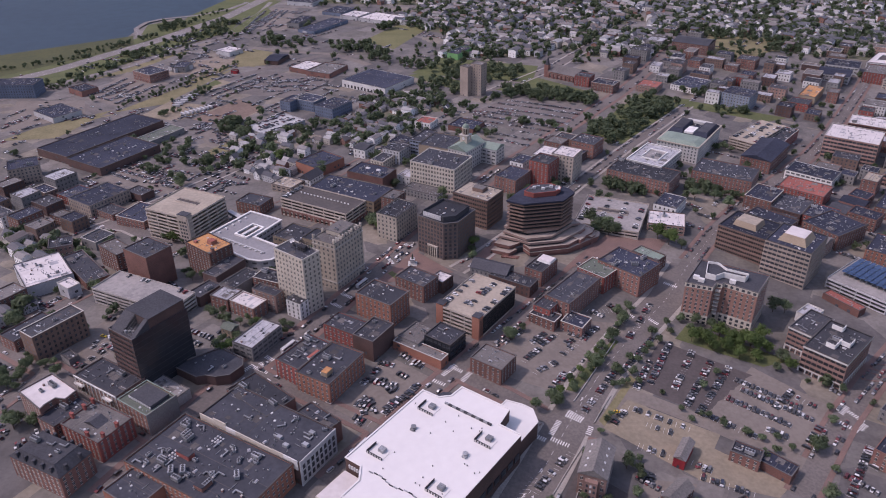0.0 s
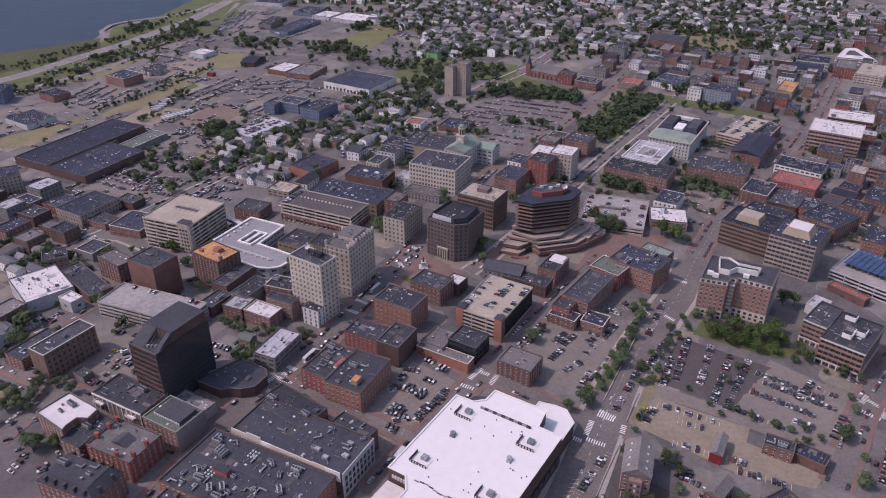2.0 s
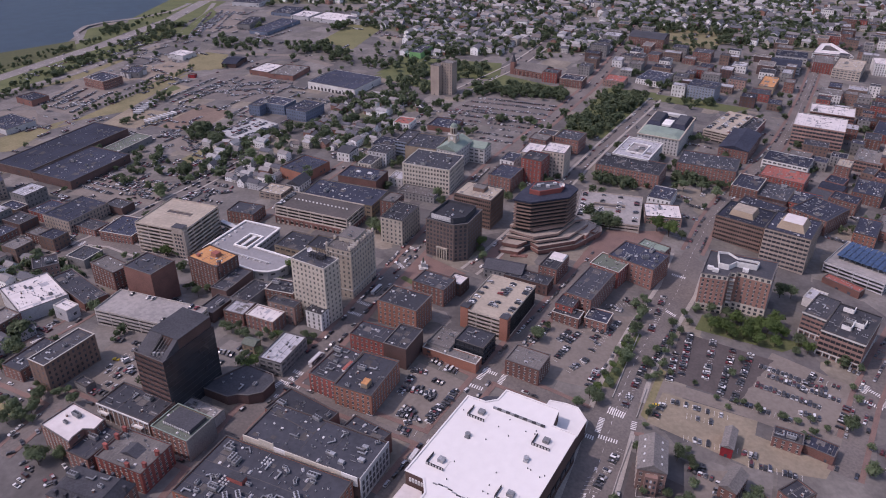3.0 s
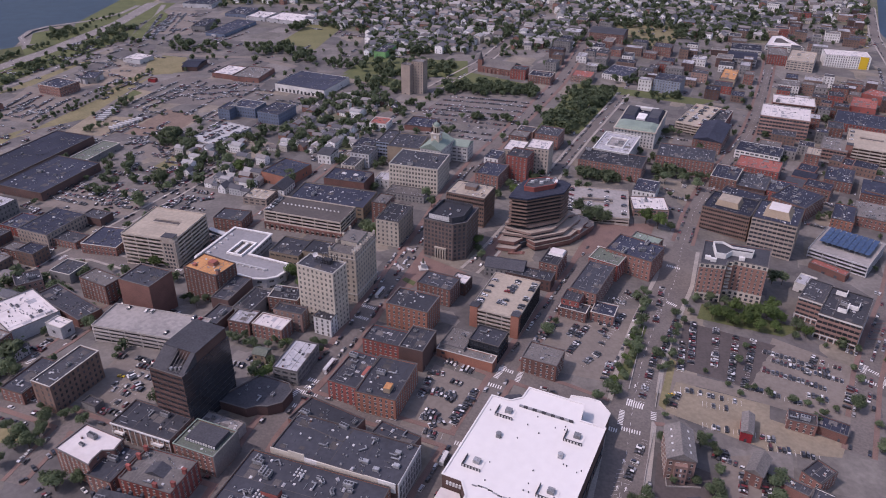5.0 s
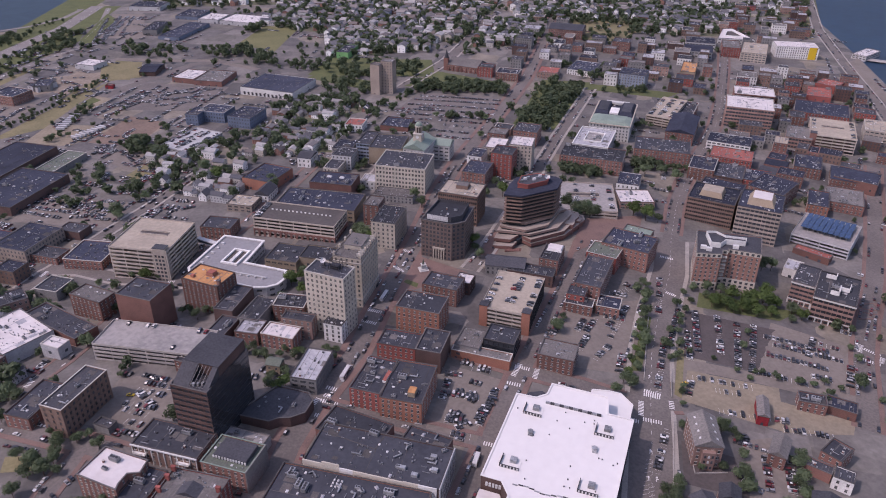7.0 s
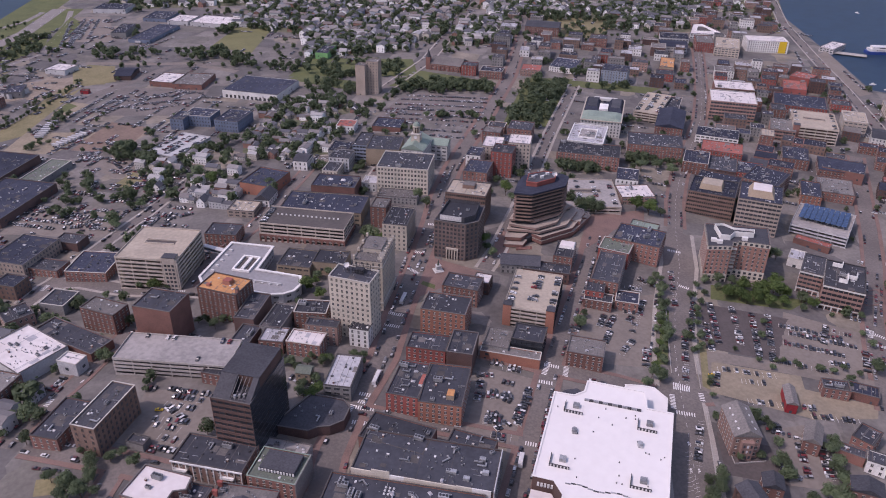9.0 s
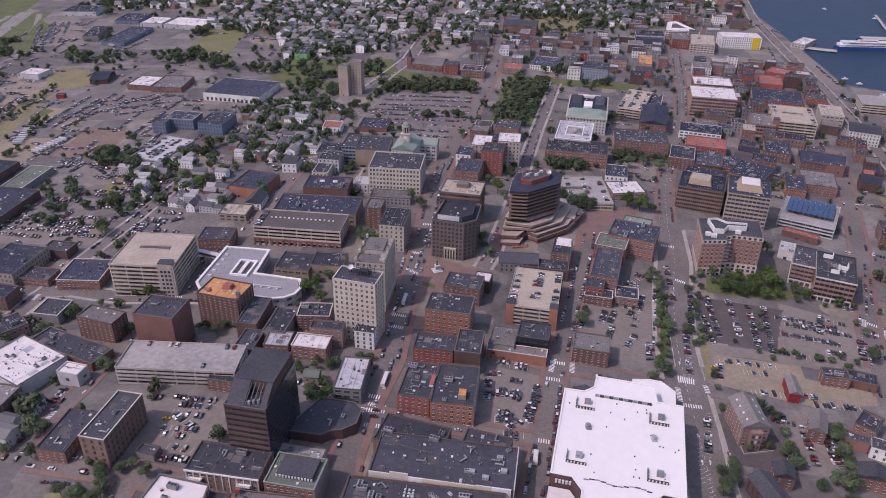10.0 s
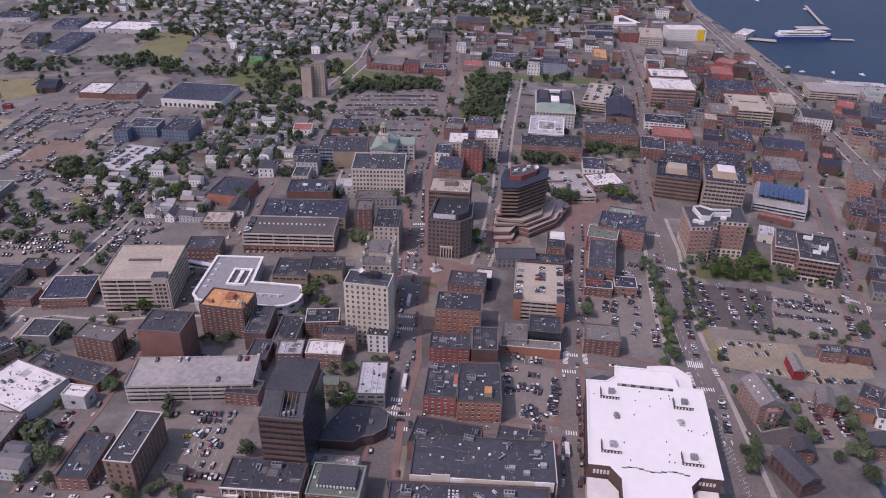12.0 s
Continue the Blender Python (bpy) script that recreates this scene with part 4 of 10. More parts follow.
def old_quarter(a, b, c, e, turn, walls, seed=0, lane=6.5, most=60):
    """Rows of old brick buildings wall to wall, back to back, with lanes between the rows."""
    rng = random.Random(seed + int(abs(a[0] * 5 + c[1])))
    corners = [Vector(p) for p in (a, b, c, e)]
    turn_m = Matrix.Rotation(radians(turn), 2)
    loc = [turn_m.inverted() @ p for p in corners]
    standing, made = list(TAKEN), 0
    y = min(p.y for p in loc) + 4

    def clear(px, py, r):
        for ox, oy, w, d, cs, sn in standing:
            dx, dy = px - ox, py - oy
            if abs(dx * cs + dy * sn) < w + r and abs(dy * cs - dx * sn) < d + r:
                return False
        return True

    while y < max(p.y for p in loc):
        for depth in (rng.uniform(15, 21), rng.uniform(14, 19)):
            x = min(p.x for p in loc) + rng.uniform(0, 8)
            while x < max(p.x for p in loc):
                w = rng.uniform(9, 27)
                mid = Vector((x + w / 2, y + depth / 2))
                at = turn_m @ mid
                inside = all((corners[(i + 1) % 4] - corners[i]).cross(at - corners[i]) * (corners[1] - corners[0]).cross(corners[3] - corners[0]) > 0 for i in range(4))
                if inside and made < most and coast(at.x, at.y) > 22 and rng.random() < 0.95 and not in_open(at) and all(clear(*(turn_m @ (mid + Vector((k * w / 2 * 0.9, 0)))), depth / 2 * 0.9) for k in (-0.6, 0, 0.6)):
                    h, wall, roof = rng.uniform(7, 12), rng.choice(walls), rng.choice(("bluegrey", "dark", "slate", "bluegrey", "bluegrey", "redroof", "slate", "grey"))
                    words = {"brick": "red brick", "brickred": "deep red brick", "darkbrick": "dark brick", "brown": "brown brick", "grey": "grey rendered", "white": "white painted", "brickpale": "pale brick", "tan": "tan brick"}[wall]
                    pitch_roof = rng.random() < 0.18
                    root = block("row_building", at.x, at.y, w - 0.12, depth - 0.1, turn, h, wall, roof, "punch", 0, words + (" row building under a pitched roof" if pitch_roof else " row building with a flat roof"), storeys=max(2, round(h / 3.9)), group="old brick rows")
                    if pitch_roof:
                        gable_roof(root, w - 0.4, depth, h + 0.85, rng.uniform(2.5, 4.0), ROOF[rng.choice(("slate", "bluegrey", "grey"))], "", True, 0.1)
                    made += 1
                x += w + (rng.uniform(3, 7) if rng.random() < 0.1 else 0)
            y += depth
        y += lane


# ---- single things of the street ----
def bus(x, y, turn, length=12.0, label="white city bus on the street"):
    root = thing("bus", pose(x, y, ground_z(x, y) + 0.1, 0, 0, turn), label, "bus")
    g = Geo()
    g.box(0, 0, 0.5, 3.0, length, 2.5)
    part("body", g, WHITEMETAL, root)
    g = Geo()
    g.box(0, 0, 3.004, 3.2, length - 1.0, 2.1)
    part("roof", g, WHITEMETAL, root)
    for s_ in (-1, 1):
        g = Geo()
        g.box(0, s_ * 1.26, 1.5, 2.5, length - 1.2, 0.06)
        part("side_window", g, GLASS, root)
        for sx in (-0.32, 0.3):
            g = Geo()
            g.box(sx * length, s_ * 1.1, 0, 0.95, 0.95, 0.35)
            part("wheel", g, BLACK, root)
    g = Geo()
    g.box(length / 2 + 0.01, 0, 1.3, 2.7, 0.08, 2.2)
    part("windscreen", g, GLASS, root)


def trailer(x, y, turn):
    root = thing("trailer", pose(x, y, ground_z(x, y) + 0.1, 0, 0, turn), "white box trailer parked in a yard", "trailer", "parked trailers")
    g = Geo()
    g.box(0, 0, 1.0, 3.6, 9.5, 2.4)
    part("box_body", g, WALL["lightgrey"], root)
    for sx in (-3.6, -2.5, 3.4):
        g = Geo()
        g.box(sx, 0, 0, 1.0, 0.9, 2.3)
        part("axle", g, BLACK, root)


def bright_car(x, y, turn, mat, label):
    b, c, wm, L, W, bg_, cg_ = CARS[0]
    ob = tagged(new("car", bg_.mesh("car", mat)), label, "car", "parked cars")
    ob.matrix_world = pose(x, y, ground_z(x, y) + 0.12, 0, 0, turn)
    part("car_glass", c, None, ob, "dark car windows")
    for sx in (-0.31, 0.31):
        for sy in (-1, 1):
            part("wheel", wm, None, ob, place=pose(sx * L, sy * (W / 2 - 0.08), 0))


def low_wall(line, h=0.9, mat=WALL["concrete"], label="low pale concrete retaining wall along the avenue"):
    g = Geo()
    strip_mesh(g, line, 0.45, h, 0, 6.0, h + 0.3)
    tagged(new("retaining_wall", g.mesh("retaining_wall", mat)), label, "wall", "", "structure")


def monument(x, y):
    root = thing("monument_plinth", pose(x, y, ground_z(x, y) + 0.27), "stepped pale granite plinth on the brick square", "monument")
    for k, (w, z0, z1) in enumerate(((7, 0, 0.5), (5, 0.5, 1.2), (3.2, 1.2, 4.2), (3.8, 4.2, 4.7))):
        g = Geo()
        g.box(0, 0, z0, z1, w, w)
        part("plinth_step", g, WALL["stone"], root)
    s = Geo()
    for z0, z1, r0, q in ((4.7, 6.6, 0.9, 0.7), (6.6, 8.2, 0.65, 0.8), (8.2, 8.9, 0.35, 0.8)):
        s.tube(x, y, ground_z(x, y) + 0.27 + z0, ground_z(x, y) + 0.27 + z1, r0, 8, 0, q)
    tagged(new("statue", s.mesh("statue", BRONZE)), "dark weathered bronze statue on a plinth", "statue")


def skybridge(x0, y0, x1, y1, z0):
    a, b = Vector((x0, y0)), Vector((x1, y1))
    m, v = (a + b) / 2, b - a
    root = thing("skybridge", pose(m.x, m.y, ground_z(m.x, m.y), 0, 0, math.degrees(math.atan2(v.y, v.x))), "enclosed grey skybridge between garage and building", "skybridge")
    g = Geo()
    g.box(0, 0, z0, z0 + 3.2, v.length, 4, 0, 0, 1.0, True)
    part("tube_body", g, WALL["lightgrey"], root)
    for s_ in (-1, 1):
        g = Geo()
        g.box(0, s_ * 2.02, z0 + 1.0, z0 + 2.4, v.length - 1, 0.06)
        part("window_band", g, GLASS, root)
    for u in (-0.3, 0.3):
        g = Geo()
        g.box(u * v.length, 0, -2, z0, 0.9, 0.9)
        part("column", g, WALL["concrete"], root)


def ferry(x, y, turn, z, length=70.0):
    root = thing("ferry", pose(x, y, z, 0, 0, turn), "white passenger ferry with dark blue hull at the pier", "ferry")
    L, W = length / 2, 8.0
    hull = [(-L, -W), (L * 0.75, -W), (L, 0), (L * 0.75, W), (-L, W)]
    g = Geo()
    g.prism(hull, -0.5, 4.5)
    part("hull", g, BLUEHULL, root, "dark blue hull")
    for k, (q, z0, z1) in enumerate(((0.94, 4.504, 8), (0.82, 8.004, 11.5), (0.35, 11.504, 14))):
        g = Geo()
        g.prism([(p[0] * q - (2 if k else 0), p[1] * q) for p in hull], z0, z1)
        d_ = part("deck_house", g, WHITEMETAL, root)
        g = Geo()
        for s_ in (-1, 1):
            g.box(-2, s_ * (W * q + 0.05), z0 + 1.2, z0 + 2.2, L * 1.5 * q, 0.08)
        part("window_band", g, GLASS, d_)
    g = Geo()
    g.tube(-L * 0.4, 0, 14, 18, 2.0, 10)
    part("funnel", g, BLUEHULL, root)


def pier(x0, y0, x1, y1, width, z, label):
    a, b = Vector((x0, y0)), Vector((x1, y1))
    m, v = (a + b) / 2, b - a
    root = thing("pier", pose(m.x, m.y, z, 0, 0, math.degrees(math.atan2(v.y, v.x))), label, "pier")
    g = Geo()
    g.box(0, 0, 0, 0.8, v.length, width, 0, 0, 1.0, True)
    part("deck", g, WALL["concrete"], root)
    n = max(2, int(v.length / 14))
    for i in range(n):
        g = Geo()
        g.box((i + 0.5 - n / 2) * v.length / n, 0, -6, 0, 0.8, width * 0.9)
        part("pile", g, WALL["darkbrick"], root)


def boat(x, y, turn, z, length=9.0):
    root = thing("boat", pose(x, y, z, 0, 0, turn), "small white motor boat on the harbour water", "boat", "moored boats")
    L, W = length / 2, length * 0.16
    g = Geo()
    g.prism([(-L, -W), (L * 0.5, -W), (L, 0), (L * 0.5, W), (-L, W)], -0.4, 1.1)
    part("hull", g, WHITEMETAL, root)
    g = Geo()
    g.box(-L * 0.1, 0, 1.104, 2.6, length * 0.35, W * 1.4, 0, 0, 0.8)
    part("cabin", g, WHITEMETAL, root)


def open_ground(a, b, c, e, clusters, trees, turn):
    """Loose rows of parked cars and single trees wherever a quarter is still open."""
    rng = random.Random(int(abs(a[0] * 7 + c[1])))
    a, b, c, e = (Vector(p) for p in (a, b, c, e))
    for k in range(clusters + trees):
        u, v = rng.random(), rng.random()
        p = (a * (1 - u) + b * u) * (1 - v) + (e * (1 - u) + c * u) * v
        if coast(p.x, p.y) < 20:
            continue
        if k < clusters:
            ang = turn + rng.choice((0, 90))
            t = Vector((math.cos(radians(ang)), math.sin(radians(ang))))
            for i in range(rng.randrange(4, 12)):
                q = p + t * i * 2.7
                if rng.random() < 0.85 and is_free(q.x, q.y, 2.0):
                    car(q.x, q.y, ang + 90 + rng.choice((0, 180)) + rng.uniform(-3, 3), rng, 0.13, False)
        elif is_free(p.x, p.y, 1.0) and not in_open(p):
            far_tree(p.x, p.y, rng.uniform(2.2, 5.4), rng)


# ---- shores, each run with the land on its right ----
COVE_SHORE = [(-752, 1100), (-676, 1148), (-607, 1206), (-539, 1278), (-540, 1342), (-523, 1397), (-449, 1447), (-414, 1515), (-419, 1687), (-444, 1980)]
HARBOUR_SHORE = [(1148, 1553), (901, 1207), (836, 1068), (774, 939), (704, 800), (745, 738), (808, 615), (840, 496)]


# ---- ground, water ----
def coast(x, y):
    """Metres inland of the nearer shore (negative: water). The cove lies to the north-west, the harbour to the east."""
    cove = COVE_LINE(x, y)
    return min(cove, HARBOUR_LINE(x, y))


def line_side(pts):
    def side(x, y):
        best, sgn = 1e9, 1
        for (x0, y0), (x1, y1) in zip(pts[:-1], pts[1:]):
            dx, dy = x1 - x0, y1 - y0
            u = max(0, min(1, ((x - x0) * dx + (y - y0) * dy) / (dx * dx + dy * dy)))
            ex, ey = x - x0 - u * dx, y - y0 - u * dy
            q = ex * ex + ey * ey
            if q < best:
                best, sgn = q, (1 if dx * ey - dy * ex < 0 else -1)
        return sgn * math.sqrt(best)
    return side


COVE_LINE = line_side(COVE_SHORE)
HARBOUR_LINE = line_side(HARBOUR_SHORE)


def build_ground():
    xs = np.unique(np.concatenate([np.arange(-700, 1100, 12.0), np.arange(-3000, -700, 100.0), np.arange(1100, 3600, 100.0)]))
    ys = np.unique(np.concatenate([np.arange(150, 1700, 12.0), np.arange(-1500, 150, 100.0), np.arange(1700, 4200, 100.0)]))
    g = Geo()
    for y in ys:
        for x in xs:
            k = coast(x, y)
            z = ground_z(x, y) if k > -400 else -22
            low = -9 if x < 100 else -16
            if k < 14:
                u = max(0, min(1, (14 - k) / 28))
                z = z * (1 - u) + low * u
            g.v.append((x, y, z))
    n = len(xs)
    for j in range(len(ys) - 1):
        for i in range(n - 1):
            g.f.append((j * n + i, j * n + i + 1, (j + 1) * n + i + 1, (j + 1) * n + i))
            g.m.append(0)
    tagged(new("ground", g.mesh("ground", GROUND)), "worn grey asphalt city ground with patches", "ground", "", "structure")
    for nm, mat, x0, x1, lab in (("water_cove", COVE, -3000, 100, "calm shallow blue grey cove water"), ("water_harbour", WATER, 400, 3600, "deep blue harbour water")):
        w = Geo()
        zw = -2.6 if mat is COVE else -11.2
        w.face([(x0, 150, zw), (x1, 150, zw), (x1, 4200, zw), (x0, 4200, zw)])
        tagged(new(nm, w.mesh(nm, mat)), lab, "water", "", "structure")


build_ground()


# ---- streets and paved ground ----
street("main_street", [(-172.0, 272.2), (-153.3, 311.6), (-139.8, 343.9), (-121.1, 375.8), (-90.9, 416.6), (-68.4, 460.1), (-43.8, 504.4), (-23.1, 540.5), (-3.8, 578.2), (17.1, 621.2), (47.8, 674.4), (77.5, 720.4), (123.7, 787.4), (229.0, 950.3), (299.4, 1076.0), (403.4, 1275.2)], 13, "main street with brick pavements and parked cars", ASPHALT, 4, BRICKWALK, 0.3)
street("city_street", [(-60.5, 284.5), (-29.2, 328.7), (4.1, 375.0), (35.2, 415.3), (63.4, 450.4), (95.6, 491.3), (118.9, 522.9)], 11, "city street between brick buildings with parked cars", ASPHALT, 3.5, BRICKWALK, 0.35)
street("avenue", [(25.1, 248.2), (52.2, 296.8), (73.8, 337.5), (96.3, 377.1), (125.0, 418.9), (162.2, 467.3), (190.6, 514.2)], 24, "wide asphalt avenue with lane arrows and parked cars", ASPHALT, 3, WALK, 0)
street("city_street", [(190.6, 514.2), (227.0, 568.0), (261.9, 612.3), (332.3, 690.1), (388.1, 753.0), (445.4, 828.7), (534.0, 956.5), (601.1, 1057.4)], 13, "city street running on between brick blocks", ASPHALT, 3, BRICKWALK, 0.45)
street("cross_street", [(-31.5, 408.5), (5.6, 379.5), (39.6, 356.3), (66.0, 335.3), (89.8, 329.8)], 11, "short street beside the arena", ASPHALT, 3, BRICKWALK, 0.3)
street("cross_street", [(-116.7, 373.4), (-76.5, 348.4), (-34.7, 323.7)], 8, "short street with brick pavements behind the store", ASPHALT, 3, BRICKWALK, 0.3)
street("lot_lane", [(90.5, 329.8), (113.3, 364.6), (155.3, 340.9), (195.1, 314.0), (208.0, 307.0)], 11, "plain asphalt lane between car parks", GREYLOT, 0, WALK, 0)
street("city_street", [(189.7, 286.6), (238.1, 345.7), (287.7, 397.5), (277.1, 385.5), (320.5, 427.3), (367.5, 478.4), (412.0, 529.2), (488.6, 615.6)], 13, "street with crosswalks beside car parks", ASPHALT, 3, BRICKWALK, 0.25)
street("side_street", [(-290.4, 402.8), (-246.4, 373.2), (-194.0, 337.4), (-158.0, 316.6)], 12, "city side street past brick shops", ASPHALT, 3, BRICKWALK, 0.4)
street("side_street", [(-302.5, 406.0), (-284.0, 432.9), (-266.5, 456.6), (-243.0, 495.9), (-225.4, 533.4), (-204.3, 545.0), (-183.6, 581.0), (-169.8, 596.7), (-145.8, 623.7), (-122.0, 661.3), (-101.4, 694.0), (-71.9, 741.6)], 10, "narrow street past the parking garage", ASPHALT, 2.5, BRICKWALK, 0.4)
street("avenue", [(-311.9, 565.4), (-296.1, 589.5), (-273.4, 583.1), (-243.0, 559.0), (-204.9, 542.1), (-174.2, 524.9)], 13, "broad city avenue", ASPHALT, 2.5, WALK, 0.3)
street("side_street", [(-296.1, 589.5), (-278.5, 617.7), (-252.3, 654.3), (-227.6, 687.9), (-204.9, 722.4), (-172.6, 771.5)], 10, "straight side street", ASPHALT, 2.5, WALK, 0.4)
street("city_street", [(45.2, 934.5), (108.2, 1010.4), (153.1, 1063.8), (210.2, 1156.0), (305.8, 1322.9)], 16, "divided city street between trees", ASPHALT, 2.5, WALK, 0.25)
street("side_street", [(298.0, 898.1), (228.0, 800.7), (186.8, 743.4), (134.7, 668.2), (97.7, 612.1), (63.6, 565.4), (27.8, 517.8), (9.9, 497.6)], 11, "street beside the small park", ASPHALT, 2.5, WALK, 0.5)
street("lot_street", [(-32.9, 673.9), (-13.0, 706.3), (-33.2, 742.0), (-64.0, 752.7)], 10, "side street beside the surface lots", ASPHALT, 2, WALK, 0.4)
street("waterfront_road", [(990.7, 1351.9), (842.5, 1140.7), (721.1, 924.1), (650.5, 793.2), (584.3, 679.9), (505.2, 554.2), (458.7, 480.1)], 14, "waterfront road beside the quay", ASPHALT, 2, WALK, 0.3)
street("road", [(-302.6, 1198.2), (-230.8, 1170.8), (-170.0, 1156.8), (-108.8, 1095.3)], 12, "diagonal road beside warehouses", GREYLOT, 0, WALK, 0)
street("freeway", [(-636.9, 983.2), (-609.4, 1017.8), (-558.7, 1078.0), (-516.8, 1159.2), (-471.4, 1238.8), (-440.7, 1314.7), (-401.0, 1405.8), (-374.9, 1519.6), (-364.1, 1567.6)], 24, "four lane freeway along the cove", FREEWAY, 0, WALK, 0.05)
street("freeway_ramp", [(-507.0, 1269.3), (-533.7, 1331.1), (-531.3, 1375.6), (-510.6, 1401.7), (-452.7, 1432.5), (-409.2, 1484.7), (-388.7, 1546.5)], 9, "loop road round the wooded infield", FREEWAY, 0, WALK, 0.03)
street("freeway_ramp", [(-570.6, 942.2), (-546.8, 984.1), (-508.8, 1037.1), (-461.0, 1092.1), (-436.6, 1152.8), (-397.0, 1222.9), (-362.6, 1269.9), (-359.9, 1312.8), (-348.9, 1388.8), (-344.4, 1453.5), (-343.7, 1545.3)], 9, "slip road below the freeway", FREEWAY, 0, WALK, 0.03)
street("road", [(-551.4, 904.6), (-480.7, 936.3), (-395.5, 873.4), (-348.9, 847.2)], 14, "wide road behind the freeway", ASPHALT, 0, WALK, 0.1)
street("road", [(-338.6, 968.6), (-277.0, 1057.4), (-193.9, 1144.7), (-125.3, 1143.0)], 14, "wide road between car parks", ASPHALT, 0, WALK, 0.1)
street("side_street", [(-243.3, 369.7), (-253.1, 350.5), (-263.0, 330.0)], 9, "narrow street past the brick flats", ASPHALT, 2.5, BRICKWALK, 0.4)
build_pavements()
grass_strip = Geo()
strip_mesh(grass_strip, [(-636.9, 983.2), (-609.4, 1017.8), (-558.7, 1078.0), (-516.8, 1159.2), (-471.4, 1238.8), (-440.7, 1314.7), (-401.0, 1405.8), (-374.9, 1519.6), (-364.1, 1567.6)], 84, 0.035, 0.0, 12.0)
tagged(new("verge", grass_strip.mesh("verge", GRASS)), "rough grass on both sides of the freeway", "verge", "", "structure")
patch("yard", (-301.1, 865.6), (-251.9, 844.6), (-222.2, 908.9), (-263.7, 941.4), REDEARTH, "red brown excavated building yard", .12, category="yard")
patch("car_park", (117.6, 371.6), (146.7, 418.3), (200.7, 383.7), (156.5, 347.1), DARKASPHALT, "dark fresh asphalt car park", .10, category="car park")
patch("car_park", (153.0, 344.6), (200.6, 393.7), (239.1, 355.5), (201.2, 317.2), GREYLOT, "grey asphalt car park with rows of cars", .10, category="car park")
patch("car_park", (93.0, 333.1), (112.0, 358.0), (160.6, 331.0), (139.1, 296.4), TANLOT, "beige paved car park", .11, category="car park")
patch("car_park", (137.5, 296.3), (151.3, 321.7), (187.3, 294.3), (177.9, 285.5), TANLOT, "beige paved car park behind the restaurant", .12, category="car park")
patch("car_park", (27.0, 380.7), (61.4, 440.2), (131.8, 435.0), (74.3, 359.8), GREYLOT, "worn asphalt car park behind brick buildings", .10, category="car park")
patch("car_park", (-64.2, 341.5), (-35.2, 391.6), (-5.6, 370.0), (-39.6, 325.9), GREYLOT, "worn asphalt car park beside the street", .10, category="car park")
patch("car_park", (-248.9, 389.5), (-228.2, 428.5), (-185.4, 406.6), (-212.2, 366.5), GREYLOT, "worn asphalt car park of the offices", .10, category="car park")
patch("car_park", (20.8, 848.6), (79.4, 928.0), (175.0, 879.2), (109.3, 779.7), ASPHALT, "car park dotted with cars before the trees", .10, category="car park")
patch("car_park", (-344.8, 689.9), (-262.4, 653.5), (-241.2, 697.1), (-320.9, 736.1), GREYLOT, "worn asphalt car park with scattered trees", .10, category="car park")
patch("plaza", (-51.0, 474.8), (-22.5, 525.9), (7.9, 494.1), (-20.9, 485.3), BRICKWALK, "red brick paved square", .27, category="plaza")
patch("lawn", (-42.2, 491.5), (-39.0, 494.8), (-32.1, 487.1), (-34.7, 482.2), GRASS, "small clipped lawn on the brick square", .30, category="lawn", cell=4.0)
patch("plaza", (91.5, 502.5), (124.3, 548.3), (155.5, 540.8), (127.3, 519.9), BRICKWALK, "red brick forecourt of the stepped tower", .26, category="plaza")
patch("sports_field", (-131.2, 1238.2), (-81.7, 1346.8), (-24.7, 1329.1), (-79.1, 1182.6), FIELDGRASS, "dry yellow green playing field", .12, category="sports field")
patch("field", (-497.1, 798.7), (-477.6, 837.9), (-410.0, 902.5), (-437.2, 806.6), STRAW, "dry straw coloured field", .10, category="field")
patch("field", (-486.6, 816.1), (-441.8, 862.3), (-395.5, 891.8), (-446.9, 843.1), STRAW, "straw coloured waste ground", .11, category="field")
patch("field", (-288.5, 861.5), (-249.0, 923.3), (-221.5, 895.8), (-254.5, 847.6), EARTH, "bare construction earth", .10, category="field")
patch("cemetery", (378.3, 1133.0), (431.0, 1252.0), (567.7, 1213.0), (441.8, 1108.2), STRAW, "scrubby old cemetery with straw grass", .12, category="cemetery")
patch("park", (145.1, 778.3), (250.1, 941.9), (308.4, 921.4), (191.8, 761.0), GRASS, "shaded green park lawn", .12, category="park")
patch("lawn", (66.5, 962.2), (126.5, 1015.5), (196.5, 936.3), (173.0, 906.1), GRASS, "green lawn strip before the woods", .12, category="lawn")
patch("lawn", (284.3, 897.2), (301.8, 918.1), (408.0, 865.6), (376.8, 849.3), GRASS, "green lawn strip by the courts", .12, category="lawn")
patch("lawn", (157.7, 420.9), (170.1, 437.7), (229.3, 400.9), (208.1, 394.1), GRASS, "green hotel garden", .14, category="lawn")
patch("field", (-256.1, 762.6), (-239.9, 787.0), (-227.6, 767.0), (-244.2, 741.4), STRAW, "dry grass near houses", .1, category="field")
patch("field", (-3.5, 1130.9), (133.6, 1074.4), (116.4, 991.1), (-46.4, 1051.2), GRASS, "grass verge with trees", .1, category="field")
patch("verge", (75.0, 364.9), (114.7, 418.0), (118.0, 415.2), (81.7, 362.8), GRASS, "grass strip along the wide avenue", .14, category="verge")
patch("verge", (91.4, 339.0), (118.5, 380.7), (121.3, 377.1), (93.9, 334.5), STRAW, "straw verge along the wide avenue", .14, category="verge")
